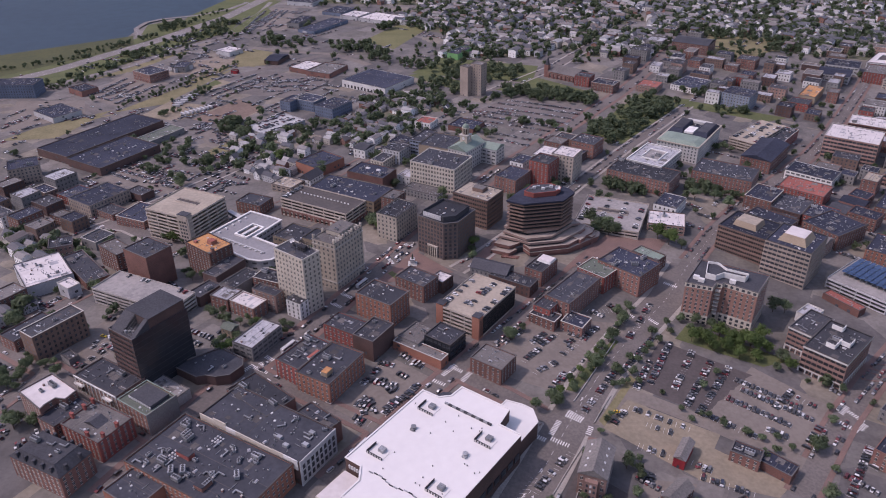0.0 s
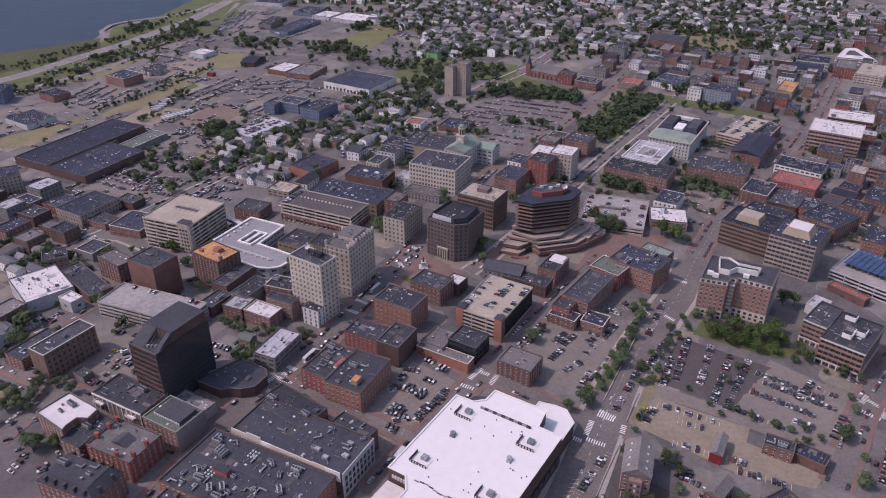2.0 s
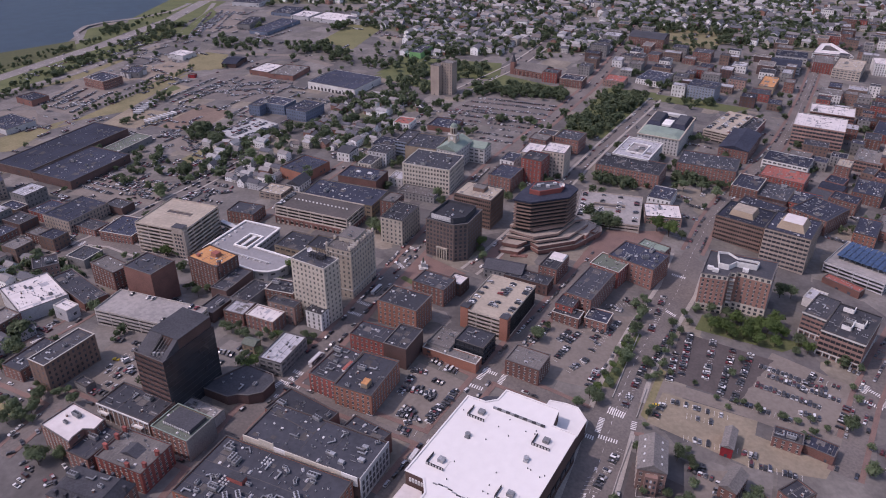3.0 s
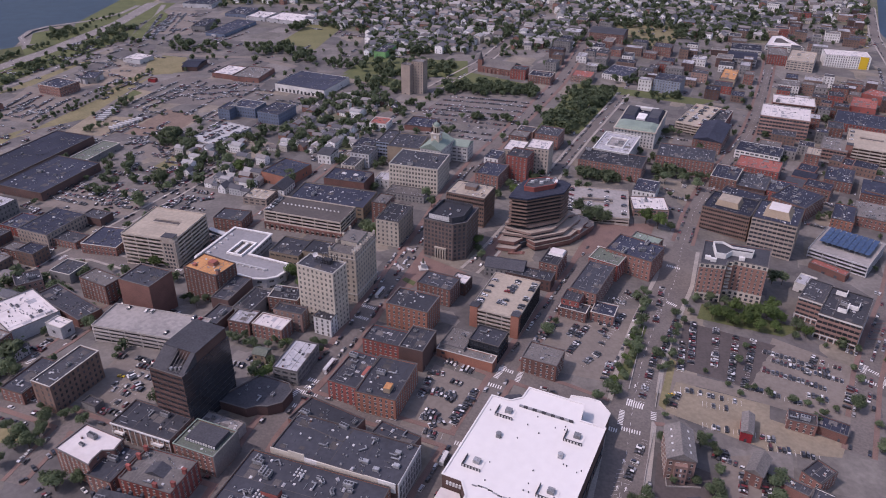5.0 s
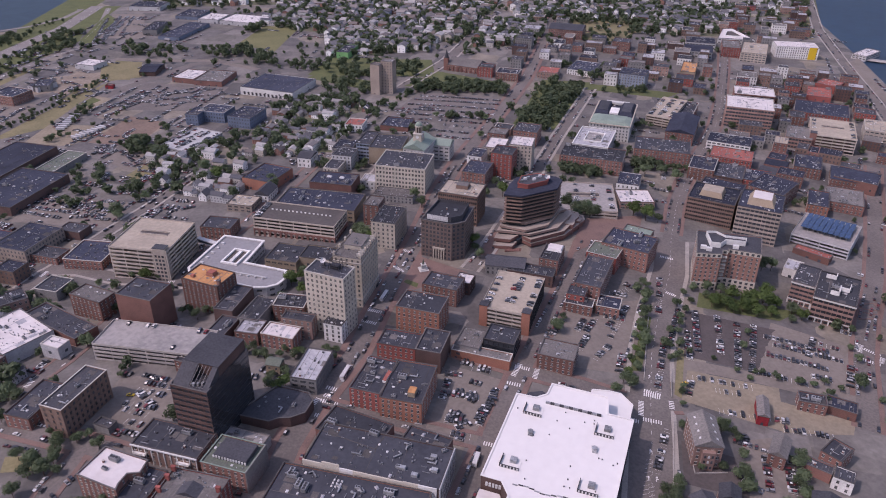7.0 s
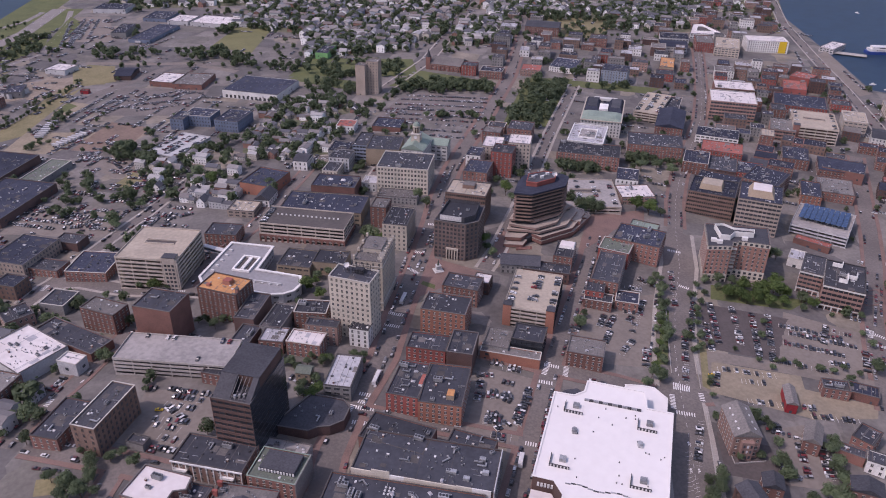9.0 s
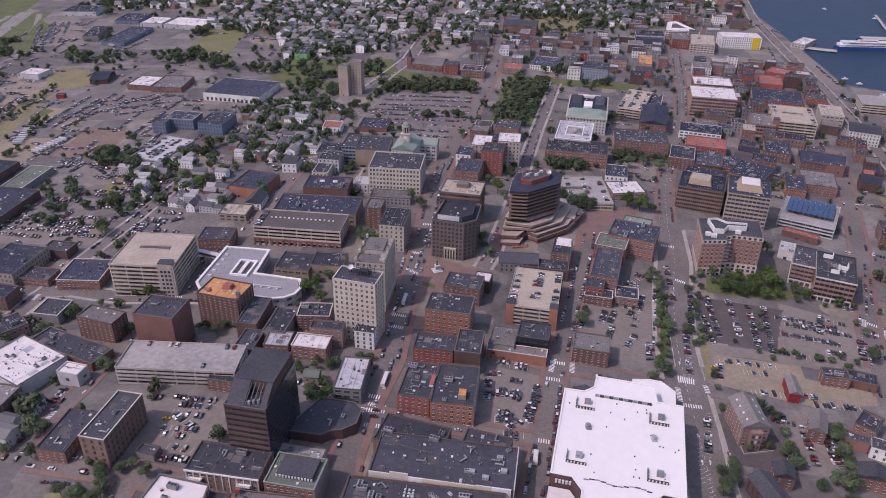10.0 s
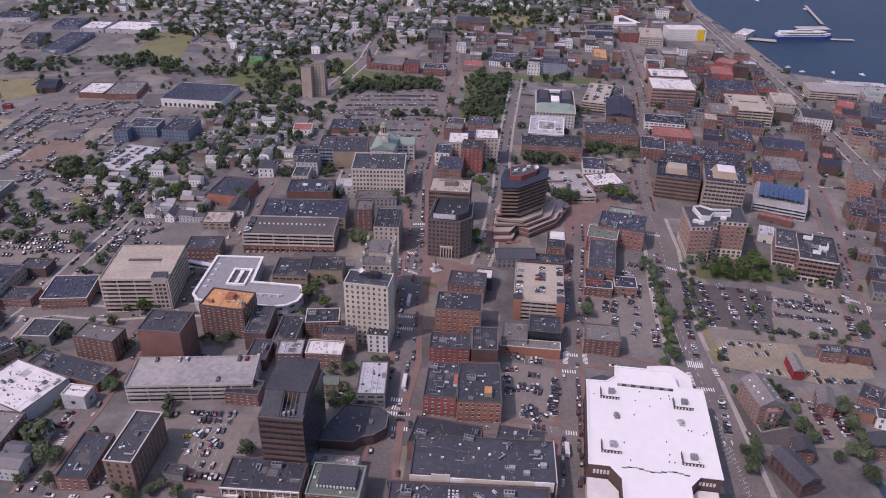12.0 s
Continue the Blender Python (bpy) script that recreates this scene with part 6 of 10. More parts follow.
def bank_top(root, w, d, h, rng):
    """Chamfered plant screen with an unlettered pale sign."""
    out = [(-12.5, -11), (7.5, -12.3), (14.5, -6), (14.5, 15), (-10, 16)]
    g = Geo()
    g.ring(out, shrunk(out, 0.4), h, h + 5.0)
    p = part("plant_screen", g, ROOF["slate"], root, "dark rooftop plant screen")
    g = Geo()
    g.box(-3.0, -11.95, h + 0.9, h + 4.8, 16.5, 0.35, -0.065)
    part("sign_panel", g, WALL["lightgrey"], p, "pale grey sign panel")
    g = Geo()
    g.prism(shrunk(out, 0.4), h, h + 3.0)
    part("plant_roof", g, ROOF["dark"], p)
    for i in range(6):
        g = Geo()
        g.box(-8 + i * 2.2, -11.85 - i * 0.14, h + 2.2, h + 3.7, 1.2 if i % 2 else 1.6, 0.25)
        part("sign_bar", g, WHITEMETAL, p, "white sign bar")
    roof_units(root, 6, w * 0.6, d * 0.6, h + 3.0, rng)
    turn = math.atan2(-2, 24.4)
    for i in range(5):
        g = Geo()
        g.box(-5.2 + i * 2.1, -14.25 - i * 0.17, -1, 8.6, 0.8, 1.1, turn)
        part("portal_pier", g, WALL["limestone"], root, "pale stone entrance pier")
    g = Geo()
    g.box(-1.0, -14.6, 8.604, 10.0, 9.8, 1.3, turn)
    part("portal_beam", g, WALL["limestone"], root, "pale stone entrance beam")


def skylights(n):
    def add(root, w, d, h, rng):
        for i in range(n):
            g = Geo()
            g.box((i + 0.5 - n / 2) * w / n * 0.6, 0.1 * d, h, h + 0.9, 4.5, 3.0, 0, 0, 0.8)
            part("skylight", g, WHITEMETAL, root, "white roof skylight")
    return add


def clock_tower(root, w, d, h, rng):
    """Copper roof, square clock stage, open belfry of columns and a small dome."""
    gable_roof(root, w, d, h + 0.9, 5.5, COPPER, "green copper pitched roof", False)
    cy, z = -d * 0.05, h + 2
    g = Geo()
    g.box(0, cy, z, z + 10, 8.4, 8.4, 0, 0, 0.94)
    base = part("tower_base", g, WALL["limestone"], root, "square granite clock stage")
    g = Geo()
    g.box(0, cy, z + 9.7, z + 10.5, 9.2, 9.2)
    part("tower_cornice", g, TRIM, base)
    for a in range(4):
        g = Geo()
        g.tube(0, 0, 0, 0.15, 1.6, 14)
        part("clock_face", g, WHITEMETAL, base, "round white clock face", place=pose(0, cy, z + 7.2) @ pose(0, 0, 0, 0, 0, 90 * a) @ pose(0, -4.1, 0, 90, 0, 0))
    # solid core whose dark colour stands for the shade between the columns
    g = Geo()
    g.tube(0, cy, z + 10.5, z + 17.0, 2.0, 10)
    belfry = part("belfry", g, WALL["darkbrick"], root, "dark core coloured as the shade inside the open belfry")
    for a in range(8):
        g = Geo()
        g.tube(3.0 * math.cos(a * math.pi / 4 + 0.39), cy + 3.0 * math.sin(a * math.pi / 4 + 0.39), z + 10.5, z + 16.6, 0.5, 8)
        part("column", g, WALL["limestone"], belfry)
    g = Geo()
    g.tube(0, cy, z + 16.6, z + 17.6, 3.8, 14)
    part("belfry_cornice", g, WALL["limestone"], belfry)
    g = Geo()
    for k in range(5):
        a0, a1 = k * math.pi / 10, (k + 1) * math.pi / 10
        g.tube(0, cy, z + 17.6 + 3.4 * math.sin(a0), z + 17.6 + 3.4 * math.sin(a1), 3.3 * math.cos(a0), 14, 0, max(0.08, math.cos(a1) / math.cos(a0)))
    dome = part("dome", g, COPPER, root, "small green copper dome")
    g = Geo()
    g.tube(0, cy, z + 20.9, z + 23.0, 0.45, 8, 0, 0.3)
    part("finial", g, COPPER, dome)


def pitched(rise, mat, along_x=True):
    def add(root, w, d, h, rng):
        gable_roof(root, w, d, h + 0.9, rise, mat, "", along_x)
    return add


def church_top(root, w, d, h, rng):
    gable_roof(root, w, d, h + 0.85, 6.5, ROOF["grey"], "grey slate gable roof", True)
    g = Geo()
    g.box(-w / 2 - 2, -d / 2 + 3, -3, h + 9, 6, 6)
    t = part("bell_tower", g, WALL["brick"], root)
    g = Geo()
    g.tube(-w / 2 - 2, -d / 2 + 3, h + 9, h + 20, 3.4, 8, 0, 0.04)
    part("spire", g, ROOF["slate"], t, "slender dark spire")
    for i in range(7):
        g = Geo()
        g.box((i + 0.5 - 3.5) * w / 7, -d / 2 - 0.6, -3, h * 0.8, 1.2, 1.4)
        part("buttress", g, WALL["brick"], root)


def courtyard(mat):
    """A raised rim round a sunk court."""
    def add(root, w, d, h, rng):
        g = Geo()
        g.ring(rect(w + 0.6, d + 0.6), rect(w - 1.2, d - 1.2), h + 0.86, h + 1.2)
        part("roof_rim", g, WALL["white"], root, "white roof rim")
        g = Geo()
        g.ring(rect(w * 0.5, d * 0.5), rect(w * 0.5 - 1.6, d * 0.5 - 1.6), h, h + 1.3)
        part("court_rim", g, WALL["white"], root, "white court rim")
        g = Geo()
        g.box(0, 0, h + 0.003, h + 0.25, w * 0.5 - 1.7, d * 0.5 - 1.7)
        part("court_floor", g, mat, root)
        roof_units(root, 4, w * 0.9, d * 0.25, h, rng)
    return add


def court_roof(root, w, d, h, rng):
    """Sloping copper round the front, dark hipped roofs behind it, a pale cornice below."""
    g = Geo()
    g.ring(rect(w + 1.6, d + 1.6), rect(w - 1.0, d - 1.0), h - 0.2, h + 0.9)
    part("cornice", g, WALL["limestone"], root, "pale granite cornice")
    g = Geo()
    g.box(0, -d * 0.31, h + 0.95, h + 3.4, w * 0.98, d * 0.36, 0, 0, 0.72)
    part("front_roof", g, ROOF["copper"], root, "green weathered copper roof")
    for side in (-1, 1):
        g = Geo()
        g.box(side * w * 0.3, d * 0.18, h + 0.95, h + 4.2, w * 0.36, d * 0.58, 0, 0, 0.75)
        part("wing_roof", g, ROOF["bluegrey"], root, "dark blue grey hipped roof")
        g = Geo()
        g.box(side * w * 0.3, d * 0.18, h + 4.204, h + 4.6, w * 0.23, d * 0.41)
        part("ridge_walk", g, ROOF["slate"], root)
    g = Geo()
    g.box(0, d * 0.05, h + 0.95, h + 3.0, w * 0.22, d * 0.24)
    part("light_well_house", g, WALL["white"], root, "white rooftop house between the wings")
    g = Geo()
    g.box(0, d * 0.42, h + 0.95, h + 3.6, w * 0.6, d * 0.08)
    part("rear_parapet", g, WALL["stone"], root)


def ramp_box(root, w, d, h, rng):
    g = Geo()
    g.box(0, 0, h, h + 1.0, w * 0.5, 0.4)
    part("ramp_wall", g, WALL["tanconcrete"], root)
    g = Geo()
    g.box(0, d * 0.12, h, h + 1.0, w * 0.5, 0.4)
    part("ramp_wall", g, WALL["tanconcrete"], root)
    g = Geo()
    g.box(0, d * 0.06, h + 0.004, h + 0.05, w * 0.5, d * 0.10)
    part("ramp", g, ROOF["deckdark"], root, "dark sloped ramp")


def yellow_corner(root, w, d, h, rng):
    g = Geo()
    g.box(w * 0.36, -d / 2 - 0.25, 0, h + 0.6, w * 0.18, 0.4)
    part("yellow_bay", g, YELLOW, root, "bright yellow corner bay")


def zigzag_white(root, w, d, h, rng):
    """White screen walls on the dark office roof."""
    for x, y, a, b in ((-0.05, -0.25, 0.42, 0.5), (0.15, -0.05, 0.5, 0.34), (-0.22, 0.30, 0.5, 0.22)):
        g = Geo()
        g.box(x * w, y * d, h, h + 3.2, a * w * 0.5, 0.5)
        part("screen_wall", g, WALL["white"], root, "white rooftop screen wall")
        g = Geo()
        g.box(x * w + a * w * 0.25, y * d + b * d * 0.25 + 0.3, h, h + 3.2, 0.5, b * d * 0.5)
        part("screen_wall", g, WALL["white"], root, "white rooftop screen wall")
    roof_units(root, 3, w * 0.6, d * 0.6, h, rng)


def hall_roof(root, w, d, h, rng):
    """A grey gable roof with small roof lights and a brick front bay under its own gable."""
    gable_roof(root, w, d, h + 0.9, 4.5, ROOF["grey"], "grey shingled gable roof", False)
    slope = math.degrees(math.atan2(4.5, w / 2 + 0.5))
    for sx in (-1, 1):
        for i in range(4):
            g = Geo()
            g.box(0, 0, 0.02, 0.3, 1.0, 1.3)
            part("roof_light", g, WHITEMETAL, root, place=pose(sx * w * 0.3, (i - 1.5) * d * 0.22, h + 0.9 + 4.5 * (1 - 0.6 * w / (w + 1.0)), 0, sx * slope, 0))
    g = Geo()
    g.box(0, -d / 2 - 1.2, -3, h - 1.5, w * 0.45, 2.6)
    bay = part("front_bay", g, WALL["pink"], root, "brick front bay")
    for x in (-1.9, 0, 1.9):
        for z in (1.2, 5.2, 8.8):
            g = Geo()
            g.box(x, -d / 2 - 2.53, z, z + 1.9, 1.1, 0.08)
            part("window", g, WHITEMETAL if z > 5 and x == 0 else GLASS, bay)


def wall_chimneys(root, w, d, h, rng):
    """Brick stacks along the eaves and a low dark hatch."""
    for x, y in ((-0.46, -0.2), (-0.46, 0.15), (-0.46, 0.4), (0.46, -0.3), (0.46, 0.1), (0.2, -0.46)):
        g = Geo()
        g.box(x * w, y * d, h - 1, h + 3.2, 2.2, 1.2)
        g.box(x * w, y * d, h + 3.2, h + 3.6, 2.5, 1.5)
        part("chimney", g, WALL["brickred"], root)
    g = Geo()
    g.box(0.05 * w, 0.1 * d, h, h + 0.9, 3.6, 2.6)
    part("roof_hatch", g, DARKMETAL, root)
    gable_roof(root, w * 0.34, d * 0.3, h, 2.6, ROOF["slate"], "low dark ridge roof", False)


def white_bays(root, w, d, h, rng):
    """White pilasters, cornice and two white balconies on the street front."""
    g = Geo()
    g.box(0, -d / 2 - 0.35, h - 0.3, h + 0.6, w + 0.4, 0.7)
    part("front_cornice", g, WALL["white"], root, "white painted cornice")
    for i in range(11):
        g = Geo()
        g.box((i / 10 - 0.5) * (w - 1.0), -d / 2 - 0.15, -3, h - 0.3, 0.5, 0.35)
        part("pilaster", g, WALL["white"], root)
    for x in (-0.36, 0.3):
        g = Geo()
        g.box(x * w, -d / 2 - 1.2, h - 4.2, h - 3.9, 7.0, 2.2, 0, 0, 1.0, True)
        b = part("balcony", g, WALL["white"], root, "white balcony")
        g = Geo()
        for ox, oy, a, c in ((0, -1.05, 7.0, 0.15), (-3.42, 0, 0.15, 2.2), (3.42, 0, 0.15, 2.2)):
            g.box(x * w + ox, -d / 2 - 1.2 + oy, h - 3.1, h - 2.8, a, c)
            g.box(x * w + ox, -d / 2 - 1.2 + oy, h - 3.9, h - 3.6, a, c)
        part("balcony_rail", g, WALL["white"], b)


def roof_monitor(root, w, d, h, rng):
    """A raised dark roof with a white glazed side, over green grey flats."""
    g = Geo()
    g.box(0.04 * w, 0.06 * d, h, h + 2.4, w * 0.72, d * 0.62)
    m = part("monitor", g, ROOF["slate"], root, "raised dark roof monitor")
    for i in range(12):
        g = Geo()
        g.box(0.04 * w + (i / 11 - 0.5) * w * 0.7, 0.06 * d - d * 0.31 - 0.25, h + 0.6, h + 2.0, 0.9, 0.4)
        part("dormer_light", g, WHITEMETAL, m)
    g = Geo()
    g.box(w / 2 + 0.2, 0, -3, h + 1.0, 0.5, d + 0.5)
    part("side_front", g, WALL["grey"], root, "plain grey side wall")


def roof_clutter(n):
    def add(root, w, d, h, rng):
        for _ in range(n):
            nm, me = UNITS[rng.choice((0, 1, 2, 3, 3, 5, 0))]
            part(nm, me, None, root, place=pose(rng.uniform(-0.44, 0.44) * w, rng.uniform(-0.44, 0.44) * d, h, 0, 0, rng.choice((0, 90, 45))))
    return add


# ---- the arena ----
def build_arena():
    x, y, turn = 0.0, 300.0, -36.0
    z = ground_z(x, y)
    root = thing("arena", pose(x, y, 5.0, 0, 0, turn), "large arena with bright white flat membrane roof and dark walls", "arena")
    take(x, y, 66, 84, radians(turn))
    main = [(-33, -39.5), (-22.5, -39.5), (-17, -47), (-17, -60), (15.5, -60), (15.5, -47), (21, -40), (31.8, -40), (31.8, 27.5), (18, 27.5), (16, 41.3), (-16.3, 41.3), (-16.9, 31.5), (-22, 26.5), (-33, 26)]
    h = 18.2
    g = Geo()
    g.ring(main, shrunk(main, 0.5), -6, h + 0.35)
    part("wall", g, WALL["darkbrick"], root, "dark brown arena wall")
    g = Geo()
    g.prism(shrunk(main, 0.5), h - 0.4, h)
    part("roof", g, ROOF["arena"], root, "bright white membrane roof")
    g = Geo()
    g.ring(shrunk(main, -0.3), shrunk(main, 0.6), h + 0.1, h + 0.5)
    part("roof_edge", g, ROOF["arena"], root)
    low = [(16.3, 27.8), (29.3, 27.8), (29.3, 50.5), (21.4, 58), (14.6, 58), (5, 55.8), (5, 41.8), (16.3, 41.6)]
    g = Geo()
    g.ring(low, shrunk(low, 0.4), -8, 9.4)
    part("low_wing_wall", g, WALL["darkbrick"], root)
    g = Geo()
    g.prism(shrunk(low, 0.35), 8.6, 9.1)
    part("low_wing_roof", g, ROOF["arena"], root, "white lower roof")
    g = Geo()
    g.ring(shrunk(low, -0.3), shrunk(low, 0.5), 9.1, 9.5)
    part("low_wing_edge", g, ROOF["arena"], root)
    for x0, x1 in ((-33.2, -17.6), (16.0, 31.0)):
        out = [(x0, -62), (x1, -62), (x1, -47.5), ((x0 + x1) / 2 + (2.5 if x0 < 0 else -2.5), -40.4), (x0, -40.4)] if x0 < 0 else [(x0, -62), (x1, -62), (x1, -40.6), ((x0 + x1) / 2 - 2.5, -40.6), (x0, -47.5)]
        g = Geo()
        g.prism(out, -6, 10)
        p = part("entrance_wing", g, WALL["cream"], root, "cream entrance wing")
        g = Geo()
        g.prism(shrunk(out, 0.3), 10.004, 10.25)
        part("wing_roof", g, ROOF["white"], p)
        for k in range(5):
            g = Geo()
            g.box((-26.5 if x0 < 0 else 25) + (k - 2) * 1.7, -39.9, 13, 15.2, 1.1, 0.6)
            part("sign_bar", g, WHITEMETAL, root, "white sign bar")
    corner = [(-30.5, 26.6), (-22.3, 27.2), (-17.6, 32), (-17.4, 41.0), (-22, 43.5), (-28.5, 40), (-31, 34)]
    g = Geo()
    g.prism(corner, -6, 8.6)
    p = part("corner_lobby", g, GLASS, root, "dark glazed corner lobby")
    g = Geo()
    g.prism(shrunk(corner, -0.5), 8.6, 9.2)
    part("lobby_roof", g, ROOF["dark"], p, "black curved lobby roof")
    for k in range(10):
        g = Geo()
        g.box(32.1, -36 + k * 6.6, 3, 7, 0.4, 4.6)
        part("dark_panel", g, GLASS, root)
        g = Geo()
        g.box(-33.3, -36 + k * 6.6, 1, 4.5, 0.4, 4.2)
        part("dark_panel", g, GLASS, root)
    for hx, hy in ((-20.5, 15.6), (-21.5, -26.3), (19, 13), (18.5, -29)):
        g = Geo()
        g.box(hx, hy, h, h + 0.25, 10, 7.5)
        p = part("hatch_deck", g, ROOF["arena"], root)
        g = Geo()
        g.box(hx, hy - 3.9, h, h + 1.8, 10.2, 0.3)
        g.box(hx - 5, hy, h, h + 1.8, 0.3, 7.6)
        part("hatch_rail", g, DARKMETAL, p, "dark slatted hatch rail")
        for i in range(6):
            g = Geo()
            g.box(hx - 4.2 + i * 1.7, hy - 4.1, h + 0.3, h + 1.5, 0.7, 0.25)
            part("rail_panel", g, WHITEMETAL, p)
        g = Geo()
        g.box(hx + 1, hy + 1.5, h + 0.25, h + 2.2, 3.4, 3.2)
        part("cooling_unit", g, METAL, p)
    for (a, b, c, e) in ((-16, 24.2, 15, 24.2), (-17, -39.5, 16, -39.5)):
        n = 12
        for i in range(n):
            x0, y0 = a + (c - a) * (i + 0.5) / n, b + (e - b) * (i + 0.5) / n + (0.9 * math.sin(i * 0.9) if b < 0 else 0.0)
            g = Geo()
            g.box(x0, y0, h, h + (1.2 if b > 0 else 0.35), (c - a) / n * 0.93, 1.0 if b > 0 else 0.6)
            part("duct", g, DARKMETAL if i % 2 else METAL, root)
    for vx, vy in ((-17.8, -2), (16.2, -2.2)):
        g = Geo()
        g.tube(vx, vy, h, h + 1.9, 1.5, 10)
        g.box(vx + 0.3, vy - 1.6, h, h + 1.2, 2.4, 1.2)
        part("roof_vent", g, METAL, root, "grey round roof vent")
    rng = random.Random(3)
    for _ in range(22):
        g = Geo()
        g.tube(rng.uniform(-30, 29), rng.uniform(-36, 24), h, h + 0.7, 0.3, 6)
        part("vent_pipe", g, DARKMETAL, root)


build_arena()


# ---- the stepped tower ----
def build_stepped_tower():
    """A slab of overhanging floors over terraces that fan out towards the street corner."""
    root = thing("stepped_office_tower", pose(75, 550, ground_z(75, 550)), "brown stepped office tower with overhanging floors and terraces", "office tower")
    take(78, 550, 64, 62, radians(-31.5))
    rust, pale = WALL["brick"], WALL["terrace"]
    back = [(27, 8), (16, 16), (-4, 15), (-14, 4.5)]
    tower = [(-25.0, -12.5), (-12.5, -19.2), (19.0, -13.2), (29.5, 1.0)] + back
    base, n = 15.6, 8
    step = (40.2 - base) / n
    g = Geo()
    g.ring(shrunk(tower, 1.9), shrunk(tower, 2.4), base - 1, 40)
    part("glass_wall", g, GLASS, root, "dark recessed window bands")
    for k in range(n):
        z = base + k * step
        g = Geo()
        g.ring(tower, shrunk(tower, 2.0), z + 1.0, z + 1.95)
        part("spandrel", g, WALL["brown"], root, "brown brick spandrel")
    g = Geo()
    g.prism(shrunk(tower, -0.4), 39.6, 40.9, 0, True, True)
    part("roof", g, ROOF["bluegrey"], root)
    g = Geo()
    top = [(-11, -4), (-4, -8.5), (14, -4.5), (19, 3), (12, 10), (-3, 9)]
    g.prism(top, 40.9, 44.2)
    p = part("plant_room", g, WALL["brickred"], root, "red brick plant room")
    g = Geo()
    g.prism(shrunk(top, 0.5), 44.204, 44.5)
    part("plant_roof", g, ROOF["slate"], p)
    g = Geo()
    g.ring(shrunk(top, -0.2), shrunk(top, 0.3), 44.204, 44.9)
    part("plant_rim", g, WALL["brickred"], p)
    for i in range(6):
        g = Geo()
        g.box(-6 + i * 3.4, -1 + (i % 3) * 2.2, 44.5, 46.0 + 0.4 * (i % 2), 2.6, 1.8)
        part("cooling_unit", g, WHITEMETAL if i % 2 else METAL, p)
    dish(0.78, 0.05, 4.5, 2.4)(root, 20, 20, 40.9, random.Random(1))
    tiers = ((16.0, [(-26.5, -9), (-8.5, -18.6), (16.5, -13), (30.5, 2)] + back),
             (12.6, [(-27, -11), (-9.7, -24.8), (10.5, -20.6), (30, 0.2), (36.5, 2), (33, 9), (17, 17), (-5, 16), (-16, 5)]),
             (9.6, [(-30, -13.5), (-15, -20.5), (-7, -26.4), (19, -21.6), (38, -3.5), (41.5, 4), (37, 10), (18, 18), (-6, 17), (-18, 4)]),
             (6.6, [(-34.5, -20), (-23, -25.6), (-13, -19.5), (-7.4, -30), (24, -23.2), (46.5, -2.5), (49, 4), (43, 11), (19, 19), (-7, 18), (-22, -1)]),
             (3.2, [(-37.5, -25), (-23.5, -31), (-13, -20.5), (-7.2, -30.6), (24.6, -23.8), (52, -3), (54, 4), (46, 12), (20, 20), (-8, 19), (-24, -4)]))
    for k, (z1, t) in enumerate(tiers):
        g = Geo()
        g.ring(shrunk(t, 1.1), shrunk(t, 1.6), -4, z1 - 0.8)
        part("glass_wall" if k in (0, 1, 2) else "brick_wall", g, GLASS if k in (0, 1, 2) else rust, root)
        g = Geo()
        g.ring(t, shrunk(t, 1.2), z1 - (1.5 if k < 3 else 2.2), z1 + 0.35)
        q = part("terrace_wall", g, pale if k < 3 else rust, root, "brick terrace parapet")
        g = Geo()
        g.prism(shrunk(t, 1.1), z1 - 0.4, z1)
        part("terrace_floor", g, WALL["greybrick"], root, "pale brown paved terrace floor")
        g = Geo()
        g.ring(shrunk(t, -0.1), shrunk(t, 1.5), z1 + 0.35, z1 + 0.5)
        part("coping", g, WALL["greybrick"], q, "pale coping")
    for x, y, w, d, h in ((33.5, -10.5, 9, 7, 7.2), (44, -3, 8, 6, 5.0), (36, -1, 5, 10, 8.5)):
        g = Geo()
        g.box(x, y, -3, h, w, d, radians(-40))
        q = part("corner_block", g, rust, root, "red brick corner block")
        g = Geo()
        g.box(x, y, h + 0.004, h + 0.3, w + 0.5, d + 0.5, radians(-40))
        part("block_roof", g, WALL["greybrick"], q)
    g = Geo()
    g.box(-13.5, -21.5, 0.2, 4.8, 9.0, 3.0, radians(20))
    part("entrance_recess", g, GLASS, root, "dark glazed corner entrance")
    for i in range(7):
        g = Geo()
        g.box(-28 + i * 1.9, -30.5 - i * 0.2, -3, 1.6 - 0.22 * i, 1.7, 4.5, radians(-28))
        part("garden_step", g, rust, root)


build_stepped_tower()

# ---- single buildings over free outlines ----
poly_block("restaurant_block", -141, 372, -31.5, [(-20, -15), (1, -15), (5, -11), (11, -9), (17, -3), (17, 8), (12, 13), (-8, 14)], 6, "darkbrick", "slate", "none", 7, "low building with black roof and curved glazed front", "building")

